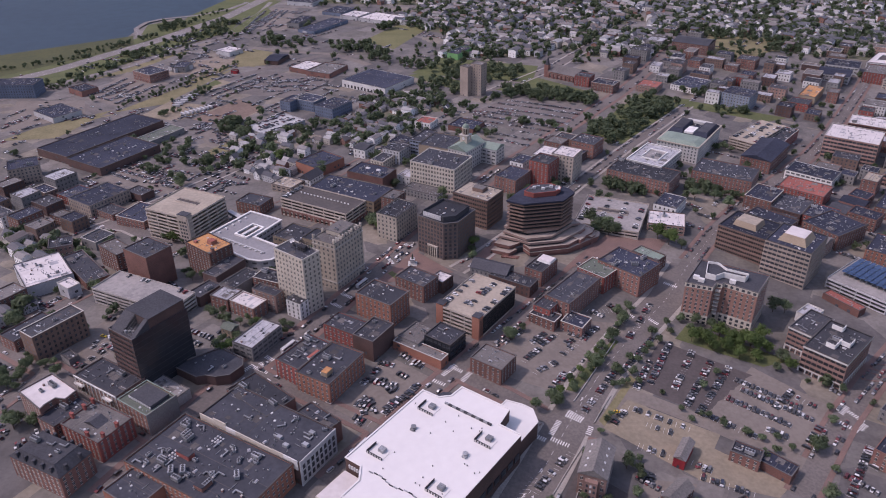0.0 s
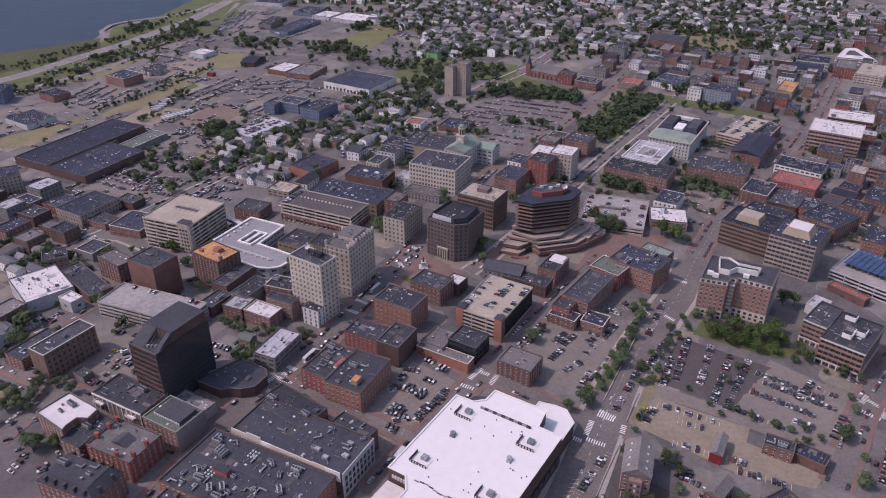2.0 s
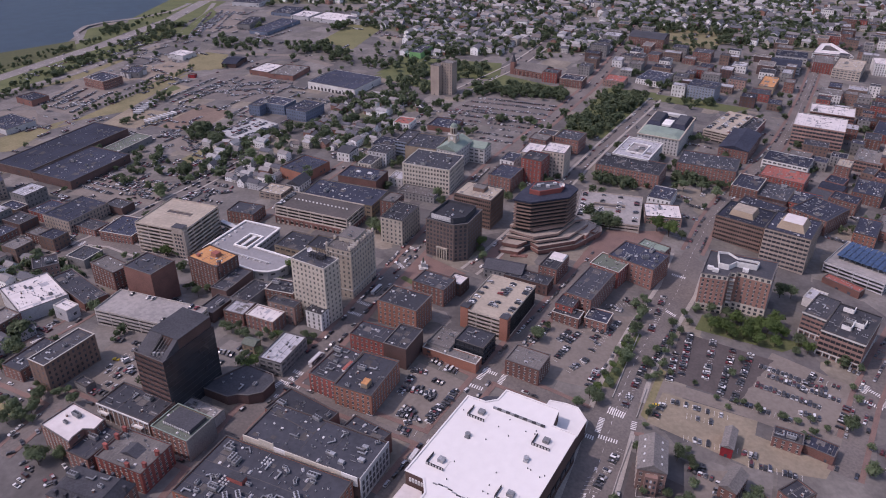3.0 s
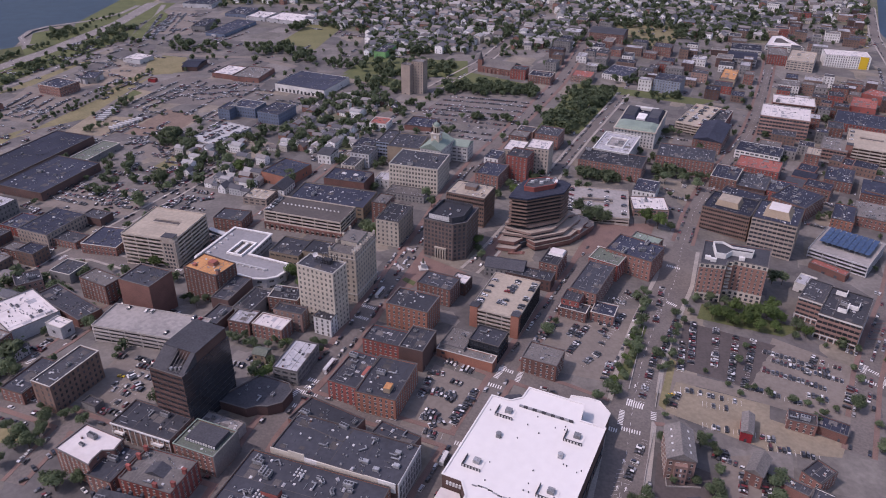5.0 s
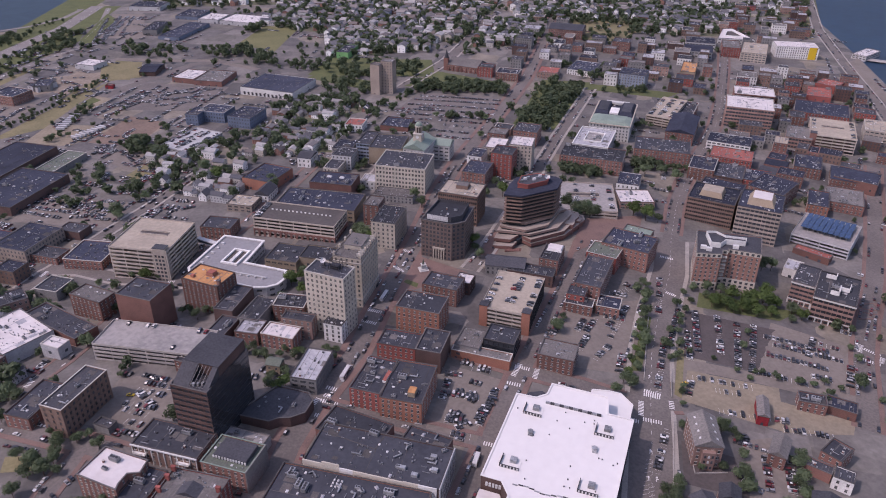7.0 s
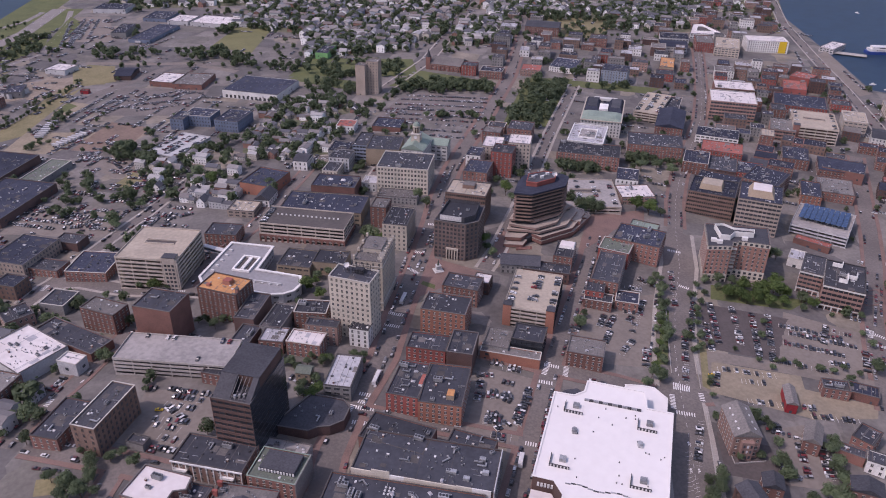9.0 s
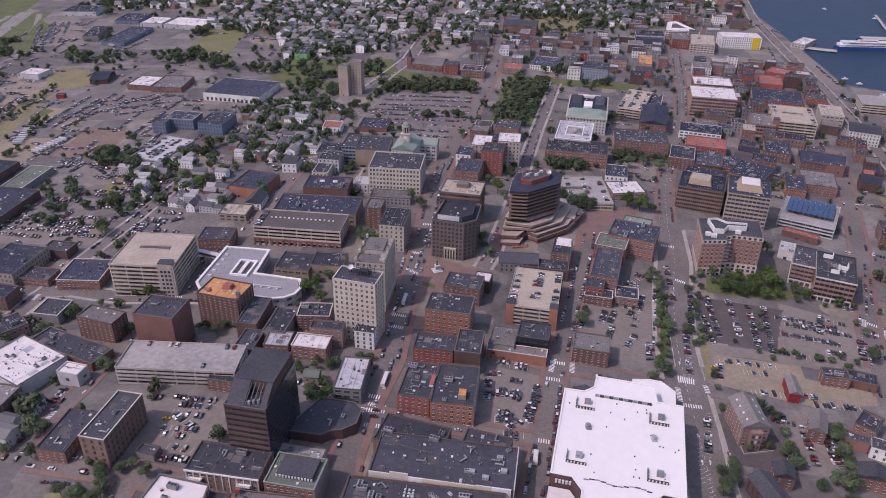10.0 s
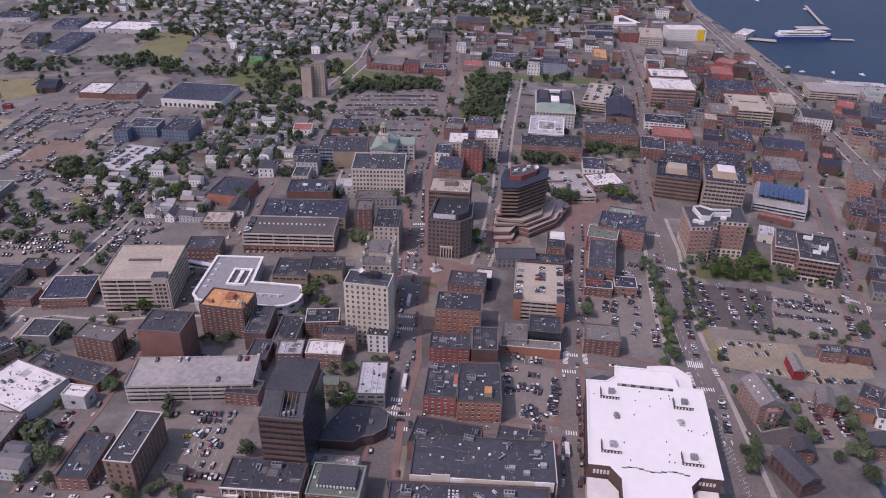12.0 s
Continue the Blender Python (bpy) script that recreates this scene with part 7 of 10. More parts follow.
APARTMENTS = [(-25.7, -21), (-8, -18), (-7, -11), (-3.4, -11), (-3, -8.5), (20, -10), (22, 18), (-25, 16)]
poly_block("apartment_building", 200, 450, -31.5, APARTMENTS, 31, "hotelbrick", "slate", "punch", 0, "nine storey brick apartment building with pale stone base", "building", True, 9, both(stone_base(APARTMENTS, 7.2, WALL["cream"]), zigzag_penthouse, balconies))
poly_block("office_tower", 0, 530, -31.5, [(-15.4, -13), (9, -15), (17.5, -7.5), (18, 19), (-12, 20)], 31, "keybrown", "dark", "square", 0, "brown brick office tower with deep square windows", "building", True, 9, bank_top)
MUSEUM = [(-33.4, -16), (-28, -23), (7.4, -25), (23.5, -26.5), (33, -23.5), (38.5, -18), (40.3, -9), (36, 0.5), (1.8, 2.5), (0, 36), (-33.2, 35)]


def museum_top(root, w, d, h, rng):
    g = Geo()
    g.ring(shrunk(MUSEUM, -0.9), shrunk(MUSEUM, 1.0), h + 0.2, h + 1.1)
    part("roof_rim", g, WALL["white"], root, "broad white rounded roof rim")
    court = [(-14.6, -1.5), (-2.7, -1.5), (-2.7, 18), (-14.6, 18)]
    g = Geo()
    g.ring(shrunk(court, -0.8), shrunk(court, 0.5), h, h + 1.5)
    part("court_rim", g, WALL["white"], root, "white court rim")
    g = Geo()
    g.prism(shrunk(court, 0.5), h + 0.004, h + 0.1)
    part("court_floor", g, ROOF["deckdark"], root)
    g = Geo()
    g.box(-8.6, 8.2, h + 0.104, h + 1.4, 2.6, 16.5)
    part("court_walkway", g, WALL["white"], root, "white covered walk across the court")
    g = Geo()
    g.box(4.0, -12.0, h, h + 1.3, 46.0, 1.2, -0.02)
    ridge = part("roof_ridge", g, WALL["lightgrey"], root, "long pale roof ridge")
    for k in range(8):
        g = Geo()
        g.box(-16 + k * 5.8, -13.4, h, h + 1.0, 1.0, 2.0)
        part("ridge_fin", g, WHITEMETAL, ridge)
    for k in range(5):
        g = Geo()
        g.box(-28.5, -6 + k * 7.5, h, h + 1.2, 2.4, 1.4)
        part("skylight", g, WHITEMETAL, root)


poly_block("museum_building", -155, 535, -31.5, MUSEUM, 9, "lightgrey", "museum", "strip", 0, "low pale grey modern building with white roof rim", "building", False, 2, museum_top)


# ---- road markings ----
def crosswalk(x, y, turn, span, depth=3.2):
    """White bars across a street."""
    g = Geo()
    c, s = math.cos(radians(turn)), math.sin(radians(turn))
    n = max(3, int(span / 1.3))
    for i in range(n):
        u = (i + 0.5 - n / 2) * span / n
        pts = [(u - 0.34, -depth / 2), (u + 0.34, -depth / 2), (u + 0.34, depth / 2), (u - 0.34, depth / 2)]
        g.face([(x + c * a - s * b, y + s * a + c * b, ground_z(x + c * a - s * b, y + s * a + c * b) + 0.13) for a, b in pts])
    tagged(new("crosswalk", g.mesh("crosswalk", PAINT)), "white painted zebra crosswalk bars on asphalt", "crosswalk", "", "structure")


def arrow(x, y, turn):
    g = Geo()
    c, s = math.cos(radians(turn)), math.sin(radians(turn))
    for poly in ([(-0.15, -2), (0.15, -2), (0.15, 0.6), (-0.15, 0.6)], [(-0.75, 0.5), (0.75, 0.5), (0.0, 2.0)], [(0.15, -0.9), (1.0, -0.2), (1.0, 0.25), (0.15, -0.4)]):
        g.face([(x + c * a - s * b, y + s * a + c * b, ground_z(x, y) + 0.14) for a, b in poly])
    tagged(new("lane_arrow", g.mesh("lane_arrow", PAINT)), "white painted lane arrow on asphalt", "road marking", "", "structure")


def stall_lines(x0, y0, x1, y1, n, turn, length=5.0):
    """Thin parking lines side by side."""
    g = Geo()
    c, s = math.cos(radians(turn)), math.sin(radians(turn))
    for i in range(n + 1):
        x, y = x0 + (x1 - x0) * i / n, y0 + (y1 - y0) * i / n
        pts = [(-length / 2, -0.07), (length / 2, -0.07), (length / 2, 0.07), (-length / 2, 0.07)]
        g.face([(x + c * a - s * b, y + s * a + c * b, ground_z(x, y) + 0.145) for a, b in pts])
    tagged(new("stall_line", g.mesh("stall_line", PAINT)), "white painted parking stall lines", "road marking", "", "structure")


def lane_line(line, offset, dash=3.0, gap=5.0):
    g = Geo()
    for p, q in zip(line[:-1], line[1:]):
        p, q = Vector(p), Vector(q)
        t = (q - p).normalized()
        r = Vector((t.y, -t.x))
        u = 0.0
        while u + dash < (q - p).length:
            a, b = p + t * u + r * offset, p + t * (u + dash) + r * offset
            g.face([(v.x, v.y, ground_z(v.x, v.y) + 0.135) for v in (a - r * 0.08, a + r * 0.08, b + r * 0.08, b - r * 0.08)])
            u += dash + gap
    tagged(new("lane_line", g.mesh("lane_line", PAINT)), "dashed white lane line on asphalt", "road marking", "", "structure")


crosswalk(-113.2, 374.5, -27, 11.4)
crosswalk(-111.1, 378.2, -39, 11.0)
crosswalk(-109.0, 385.3, -33, 10.1)
crosswalk(-118.8, 363.7, -27, 9.2)
crosswalk(-121.1, 376.2, 50, 8.1)
crosswalk(-107.7, 363.4, 56, 6.4)
crosswalk(-69.9, 460.5, -35, 11.5)
crosswalk(-76.2, 448.4, -35, 11.6)
crosswalk(-42.7, 513.6, -66, 17.5)
crosswalk(-30.0, 536.1, -42, 12.6)
crosswalk(-3.4, 575.8, -25, 10.2)
crosswalk(8.0, 380.4, -32, 10.0)
crosswalk(-2.6, 367.0, -30, 9.1)
crosswalk(3.8, 379.2, 50, 13.8)
crosswalk(14.4, 373.3, 57, 16.2)
crosswalk(-33.4, 322.2, -31, 6.9)
crosswalk(52.7, 324.8, -31, 13.0)
crosswalk(76.7, 340.3, -31, 10.4)
crosswalk(131.7, 445.7, -40, 7.3)
crosswalk(171.2, 487.4, -35, 10.7)
crosswalk(64.8, 331.9, 61, 13.3)
crosswalk(78.3, 342.7, -38, 10.7)
crosswalk(66.1, 320.6, -29, 11.6)
crosswalk(84.6, 330.6, 64, 7.7)
crosswalk(147.2, 439.4, -50, 8.2)
crosswalk(243.5, 355.0, 42, 10.1)
crosswalk(248.3, 349.5, -59, 11.2)
crosswalk(240.0, 340.6, -46, 11.5)
crosswalk(248.3, 340.4, 39, 7.8)
crosswalk(-282.7, 437.1, 57, 6.9)
crosswalk(-264.6, 450.3, -43, 4.8)
crosswalk(-205.9, 541.4, -23, 5.7)
crosswalk(-300.0, 585.5, 58, 8.1)
arrow(84.1, 357.1, -36)
arrow(89.9, 357.4, -36)
arrow(75.8, 344.6, -36)
arrow(52.8, 299.1, -36)
arrow(58.0, 298.0, -36)
arrow(42.0, 281.5, -36)
arrow(46.3, 280.2, -36)
arrow(129.7, 425.4, -36)
stall_lines(32.9, 269.4, 48.1, 293.5, 9, -2)
stall_lines(24.5, 247.6, 40.0, 275.4, 11, 1)
lane_line([(-636.9, 983.2), (-609.4, 1017.8), (-558.7, 1078.0), (-516.8, 1159.2), (-471.4, 1238.8), (-440.7, 1314.7), (-401.0, 1405.8), (-374.9, 1519.6), (-364.1, 1567.6)], -8, 6, 8)
lane_line([(-636.9, 983.2), (-609.4, 1017.8), (-558.7, 1078.0), (-516.8, 1159.2), (-471.4, 1238.8), (-440.7, 1314.7), (-401.0, 1405.8), (-374.9, 1519.6), (-364.1, 1567.6)], -4.4, 6, 8)
lane_line([(-636.9, 983.2), (-609.4, 1017.8), (-558.7, 1078.0), (-516.8, 1159.2), (-471.4, 1238.8), (-440.7, 1314.7), (-401.0, 1405.8), (-374.9, 1519.6), (-364.1, 1567.6)], 4.4, 6, 8)
lane_line([(-636.9, 983.2), (-609.4, 1017.8), (-558.7, 1078.0), (-516.8, 1159.2), (-471.4, 1238.8), (-440.7, 1314.7), (-401.0, 1405.8), (-374.9, 1519.6), (-364.1, 1567.6)], 8, 6, 8)
lane_line([(-507.0, 1269.3), (-533.7, 1331.1), (-531.3, 1375.6), (-510.6, 1401.7), (-452.7, 1432.5), (-409.2, 1484.7), (-388.7, 1546.5)], 0, 6, 8)
lane_line([(-570.6, 942.2), (-546.8, 984.1), (-508.8, 1037.1), (-461.0, 1092.1), (-436.6, 1152.8), (-397.0, 1222.9), (-362.6, 1269.9), (-359.9, 1312.8), (-348.9, 1388.8), (-344.4, 1453.5), (-343.7, 1545.3)], 0, 6, 8)
lane_line([(25.1, 248.2), (52.2, 296.8), (73.8, 337.5), (96.3, 377.1), (125.0, 418.9), (162.2, 467.3), (190.6, 514.2)], 0.5)
lane_line([(190.6, 514.2), (227.0, 568.0), (261.9, 612.3), (332.3, 690.1), (388.1, 753.0), (445.4, 828.7), (534.0, 956.5), (601.1, 1057.4)], 0.5)


# ---- buildings ----
poly_block("brick_building", -223.8, 335.4, -38.6, [(-12.4, -10.8), (12.2, -10.8), (10.6, -7.3), (9.9, -0.8), (15.1, 2.3), (12.8, 10.3), (-13.1, 9.2)], 14, "brick", "white", "punch", 3, "four storey red brick building with a white flat roof", "building", True, 4)
block("mansard_building", -201.3, 288.0, 36.0, 20.0, -25.7, 13, "brick", "slate", "punch", 3, "red brick building under a dark slate mansard roof", "building", extra=mansard(ROOF["slate"], 4.2, ROOF["slate"], 7, 0.7))
block("brick_building", -187.5, 312.6, 30.0, 22.4, -29.3, 13, "brickred", "grey", "punch", 3, "red brick hall with a plain grey flat roof and chimneys", "building", extra=wall_chimneys)
block("brick_building", -210.6, 323.9, 14.8, 23.0, -30.9, 10, "brick", "dark", "punch", 2, "low brick building with a black flat roof", "building")
block("shop_building", -195.8, 351.4, 38.1, 19.8, -31.5, 11, "brickpale", "dark", "punch", 4, "pale trimmed brick shop row with dark flat roof", "building", each=True, storeys=3, extra=white_bays)
block("copper_trimmed_building", -166.8, 331.5, 25.3, 20.2, -33.1, 13, "brick", "greygreen", "punch", 0, "brick building with green grey roof and raised dark monitor", "building", each=True, extra=roof_monitor)
block("low_annex", -164.5, 351.9, 33.3, 9.8, -33.0, 6, "concrete", "deck", "none", 1, "low annex with a plain light grey flat roof", "building")
block("dark_office_tower", -174.2, 370.7, 21.8, 38.5, -33.6, 39, "darkbrick", "slate", "band", 0, "dark brown ribbed office tower with sloped rooftop screen", "building", extra=wedge_top)
block("apartment_building", -248.0, 396.9, 14.1, 35.5, -33.8, 19, "brown", "slate", "punch", 3, "brown brick apartment slab with a grey flat roof", "building", each=True)
block("brick_building", -271.6, 408.1, 30.7, 16.3, 58.6, 8, "brick", "dark", "punch", 4, "low brick building with white trimmed windows and dark roof", "building")
block("parking_garage", -209.5, 447.5, 26.0, 70.6, 64.9, 11, "concrete", "deck", "garage", 0, "long low concrete parking garage with open top deck", "parking garage", extra=deck_cars(14, ((-0.3,), (0.42,)), 0.18))
block("brick_building", -216.4, 483.5, 26.1, 22.0, -33.6, 28, "brick", "dark", "none", 3, "tall brick building with a blank orange brick wall", "building")
block("apartment_building", -253.4, 512.1, 26.8, 14.5, -39.6, 16, "brick", "grey", "punch", 1, "four storey brick apartment house with grey flat roof", "building")
block("brick_building", -176.3, 499.2, 29.5, 20.4, -38.5, 23, "brick", "orange", "punch", 0, "red brick building with an orange tarred flat roof", "building", extra=both(penthouse(0.2, 0.26, 2.6, 0.05, 0.1, WALL["brickorange"], ROOF["redroof"], 0.9, "red brown stair house"), penthouse(0.1, 0.12, 1.4, -0.3, -0.25, WALL["brickorange"], ROOF["redroof"], 0.9, "red brown roof hatch"), wall_stack))
block("brick_building", -161.4, 480.7, 13.4, 30.3, -29.4, 13, "darkbrick", "dark", "none", 2, "dark brick building with a black flat roof", "building")
block("shop_building", -169.4, 455.6, 12.6, 20.6, -32.1, 8, "darkbrick", "dark", "none", 1, "low dark shop building with black flat roof", "building")
block("shop_building", -147.0, 467.6, 14.2, 27.3, -32.3, 10, "grey", "dark", "none", 1, "grey building with a long dark roof", "building")
block("brick_building", -124.3, 468.3, 21.4, 15.2, -23.9, 12, "brick", "dark", "punch", 3, "small brick building with a dark flat roof", "building")
block("brick_building", -152.2, 448.4, 15.6, 15.2, -27.4, 9, "brick", "lightgrey", "punch", 1, "brick building with a light grey roof and raised monitor", "building")
block("brick_building", -134.1, 437.4, 21.9, 13.4, -31.3, 10, "brick", "white", "punch", 1, "brick building with a white flat roof", "building")
block("brick_building", -121.8, 445.1, 20.9, 8.8, -29.1, 14, "pink", "dark", "punch", 1, "pinkish brick building with dark flat roof", "building")
block("white_building", -99.9, 435.3, 12.7, 8.3, -33.1, 13, "white", "dark", "punch", 0, "narrow white painted building with dark flat roof", "building")
block("office_tower", -99.5, 448.9, 27.8, 15.8, -37.2, 44, "cream", "dark", "punch", 0, "fourteen storey cream brick office tower with rooftop dish", "building", each=True, extra=both(dish(-0.2, 0.2, 4.0), lattice(0.1, 0.2, 12, 6, 5)))
block("bank_building", -119.4, 398.5, 16.1, 29.1, -28.1, 10, "grey", "lightgrey", "strip", 3, "grey concrete building with white roof and rooftop units", "building")
block("office_tower", -76.8, 486.0, 20.1, 33.0, -30.6, 38, "limestone", "grey", "punch", 2, "limestone office tower with roof terrace and corner pinnacles", "building", extra=stepped_top)
block("parking_garage", -216.3, 573.7, 45.7, 46.0, -25.6, 25.5, "tanconcrete", "decktan", "garage", 0, "seven level tan concrete parking garage with stair tower", "parking garage", extra=both(stair_tower(0.46, -0.5, 9, 6, 2.5, "tanconcrete"), ramp_box))
block("brick_building", -265.1, 596.8, 31.5, 30.2, -23.6, 8, "brick", "bluegrey", "punch", 4, "low brick building with wide blue grey roof", "building")
block("parking_garage", -104.6, 594.0, 69.8, 29.8, -28.9, 15, "tanconcrete", "deckdark", "garage", 0, "long concrete parking garage on brick arches with dark deck", "parking garage", extra=both(garage_arches, deck_cars(40, ((-0.46,),), 0.3)))
block("shop_building", -120.4, 542.7, 25.3, 25.2, -30.3, 9, "tan", "dark", "strip", 1, "low tan brick building with dark flat roof", "building")
block("shop_building", -97.7, 533.7, 23.9, 19.0, -28.1, 10, "tan", "dark", "none", 2, "tan brick building with dark flat roof", "building")
block("office_building", -38.1, 558.3, 19.2, 31.3, -30.2, 22, "limestone", "dark", "punch", 3, "six storey cream office building with cornice", "building", each=True)
block("brick_building", -43.4, 593.4, 13.1, 18.4, -30.1, 18, "brick", "grey", "punch", 1, "red brick building beside the cream office", "building")
block("shop_building", -83.7, 624.0, 68.9, 33.9, -27.0, 12, "tan", "bluegrey", "strip", 5, "long low tan building with dark roof and skylights", "building")
block("brick_building", -67.3, 654.6, 38.6, 25.1, -27.2, 16, "brick", "bluegrey", "none", 4, "red brick building with two white skylights", "building", extra=skylights(2))
block("courthouse", -2.2, 657.7, 46.2, 36.7, -28.1, 24, "cream", "dark", "square", 4, "large cream stone courthouse with columns and cornice", "courthouse")
block("hall_building", -3.0, 724.3, 31.9, 37.3, -25.3, 17, "tan", "dark", "none", 1, "tan brick auditorium hall with dark roof", "building")
block("office_building", -21.0, 739.8, 13.8, 33.7, -28.6, 18, "glassgrey", "dark", "band", 1, "blue grey office building with glass bands", "building")
block("office_building", 29.3, 582.2, 33.7, 26.7, -33.6, 26, "brown", "decktan", "band", 1, "brown brick modern office with beige roof", "building", extra=penthouse(0.3, 0.3, 3.0, 0.0, 0.1, WALL["brown"], ROOF["grey"]))
block("parking_garage", 145.8, 589.4, 54.8, 57.6, -21.5, 5, "tanconcrete", "deck", "garage", 0, "low concrete parking deck with scattered parked cars", "parking garage", extra=both(ramp_box, deck_cars(34, ((-0.42,), (-0.12,), (0.15,), (0.42,)), 0.3)))
block("brick_building", 93.6, 657.6, 20.0, 21.4, -34.6, 24, "brickred", "dark", "punch", 1, "bright red brick apartment tower with dark roof", "building")
block("office_building", 116.8, 671.4, 21.6, 23.9, -29.5, 26, "tanconcrete", "white", "punch", 1, "cream office building with a white rooftop", "building")
block("brick_building", 64.0, 646.8, 22.0, 29.1, -34.4, 14, "brick", "bluegrey", "punch", 2, "brick building with dark roof behind the offices", "building")
block("brick_building", -19.0, 466.6, 25.5, 18.0, -36.0, 13, "brick", "dark", "punch", 3, "brick corner building facing the square with dark roof", "building")
block("shop_building", -1.5, 473.0, 12.0, 13.0, -36.0, 9, "darkbrick", "white", "punch", 1, "narrow dark brick shop with a white flat roof", "building")
block("brick_building", -41.6, 437.5, 29.6, 21.3, -33.2, 18, "brickorange", "dark", "punch", 2, "orange brick building with pale band and dark roof", "building")
block("brick_building", -44.6, 398.9, 15.9, 23.2, -31.4, 15, "darkbrick", "dark", "none", 2, "dark brick building with black flat roof", "building")
block("shop_building", -63.5, 409.0, 24.6, 16.2, -31.1, 12, "brickred", "dark", "punch", 3, "red painted brick shop with dark roof", "building")
block("brick_building", -85.6, 377.1, 18.5, 31.0, -33.8, 13, "brickred", "dark", "punch", 4, "red brick block with black flat roofs", "building", each=True, extra=both(roof_clutter(5), penthouse(0.12, 0.3, 1.4, 0.42, 0.0, WALL["white"], ROOF["redroof"])))
block("brick_building", -67.8, 365.8, 24.5, 35.0, -29.7, 14, "brickorange", "dark", "punch", 5, "ornate orange brick block with dark flat roof", "building", each=True, extra=penthouse(0.17, 0.16, 3.0, 0.2, -0.28, WALL["tan"], ROOF["orange"]))
block("department_store", -95.6, 313.7, 71.3, 28.6, -31.3, 14, "darkbrick", "dark", "none", 7, "big block with black membrane roof and cream parapet", "building", extra=both(cream_parapet, roof_clutter(8), pale_end))
block("shop_building", -104.1, 337.6, 20.6, 36.2, 49.6, 12.5, "brick", "dark", "none", 4, "low brick shops with black flat roofs", "building")
block("shop_building", -69.1, 320.1, 12.4, 24.7, 50.1, 12.5, "brick", "dark", "none", 4, "low brick shops with skylights on black roof", "building")
block("brick_building", -119.9, 285.0, 41.8, 76.9, 59.9, 12.4, "brickorange", "dark", "punch", 12, "brick block with black roof crowded by machinery", "building", extra=both(roof_clutter(46), penthouse(0.1, 0.12, 2.6, -0.05, 0.18, WALL["brickred"], ROOF["slate"]), penthouse(0.16, 0.08, 2.2, -0.3, -0.12, WALL["brick"], ROOF["dark"]), skylight_grid(((-0.1, 0.25), (0.35, 0.1)))))
block("brick_building", -153.3, 270.9, 19.1, 23.6, 58.2, 9, "brickorange", "dark", "none", 2, "low orange brick building with black roof", "building")
block("parking_garage", 23.1, 440.1, 33.7, 48.9, -34.0, 15, "tanconcrete", "decktan", "garage", 0, "parking garage with orange brick corner towers", "parking garage", extra=both(stair_tower(-0.5, -0.5, 5, 5, 2.0, "brickorange"), stair_tower(0.5, -0.5, 5, 5, 2.0, "brickorange"), side_shade_fins, deck_cars(16, ((-0.40,), (-0.02,), (0.06,), (0.42,)), 0.5)))
block("office_building", 1.3, 400.4, 20.2, 17.8, -35.4, 12, "glassdark", "dark", "band", 2, "black glass box building with metal roof units", "building")
block("shop_building", -17.2, 406.9, 16.3, 19.9, -35.2, 7, "grey", "grey", "none", 2, "low grey shop building with weathered roof", "building")
block("shop_building", -14.6, 392.9, 37.7, 8.3, -34.2, 6, "brickorange", "grey", "none", 1, "low orange brick wing along the street", "building")
block("brick_building", 31.4, 379.9, 22.5, 18.0, -35.4, 11, "brick", "grey", "punch", 2, "three storey brick building with grey gravel roof", "building")
block("brick_building", 71.4, 440.1, 12.8, 13.5, -36.4, 11, "brickred", "dark", "punch", 1, "bright red painted brick building with dark roof", "building")
block("brick_building", 70.2, 432.8, 19.5, 10.8, -35.6, 7, "brick", "dark", "punch", 1, "low brick building beside the car park", "building")
block("brick_building", 90.6, 427.9, 16.1, 14.9, -34.2, 7, "brick", "bluegrey", "punch", 1, "low brick building with blue grey roof", "building")
block("brick_building", 92.3, 457.8, 19.4, 43.3, -38.9, 14, "brick", "dark", "punch", 3, "long brick building with black roof and dentil edge", "building")
block("brick_building", 115.3, 486.2, 23.4, 20.1, -43.8, 13, "brickred", "greygreen", "punch", 0, "brick building with banded front and grey green roof", "building")
block("brick_building", 139.2, 491.7, 36.5, 28.5, -44.7, 16, "brick", "bluegrey", "punch", 3, "large brick building with blue grey flat roof and vents", "building", extra=roof_clutter(7))
block("brick_building", 51.5, 476.8, 34.0, 13.5, -33.0, 8, "darkbrick", "dark", "punch", 3, "low old brick shops with dark roofs behind the garage", "building")
block("office_building", 249.3, 546.6, 39.3, 35.2, -43.4, 22, "brown", "bluegrey", "band", 0, "tan ribbed office block with beige penthouse", "building", extra=penthouse(0.5, 0.5, 4.5, -0.05, 0.0, WALL["tan"], ROOF["decktan"], 0.85))
block("office_building", 271.3, 512.9, 34.4, 37.2, -41.4, 30, "greybrick", "bluegrey", "band", 0, "eight storey tan office with sloped white penthouse", "building", extra=penthouse(0.62, 0.6, 5.5, 0.0, 0.0, WALL["tan"], ROOF["white"], 0.72))
block("parking_garage", 324.4, 490.3, 45.9, 48.8, -51.6, 9, "lightgrey", "deck", "garage", 0, "concrete parking garage carrying blue solar panels", "parking garage", extra=solar_rows)
block("office_building", 254.0, 396.7, 27.3, 40.9, -45.9, 20, "pink", "slate", "band", 0, "grey brick office building with arcaded ground floor", "building", extra=both(zigzag_white, pale_base(4.6, WALL["stone"])))
block("office_building", 246.4, 419.2, 15.9, 30.5, -48.5, 18, "pink", "slate", "band", 1, "grey brick office wing with dark flat roof", "building", extra=pale_base(4.6, WALL["stone"]))
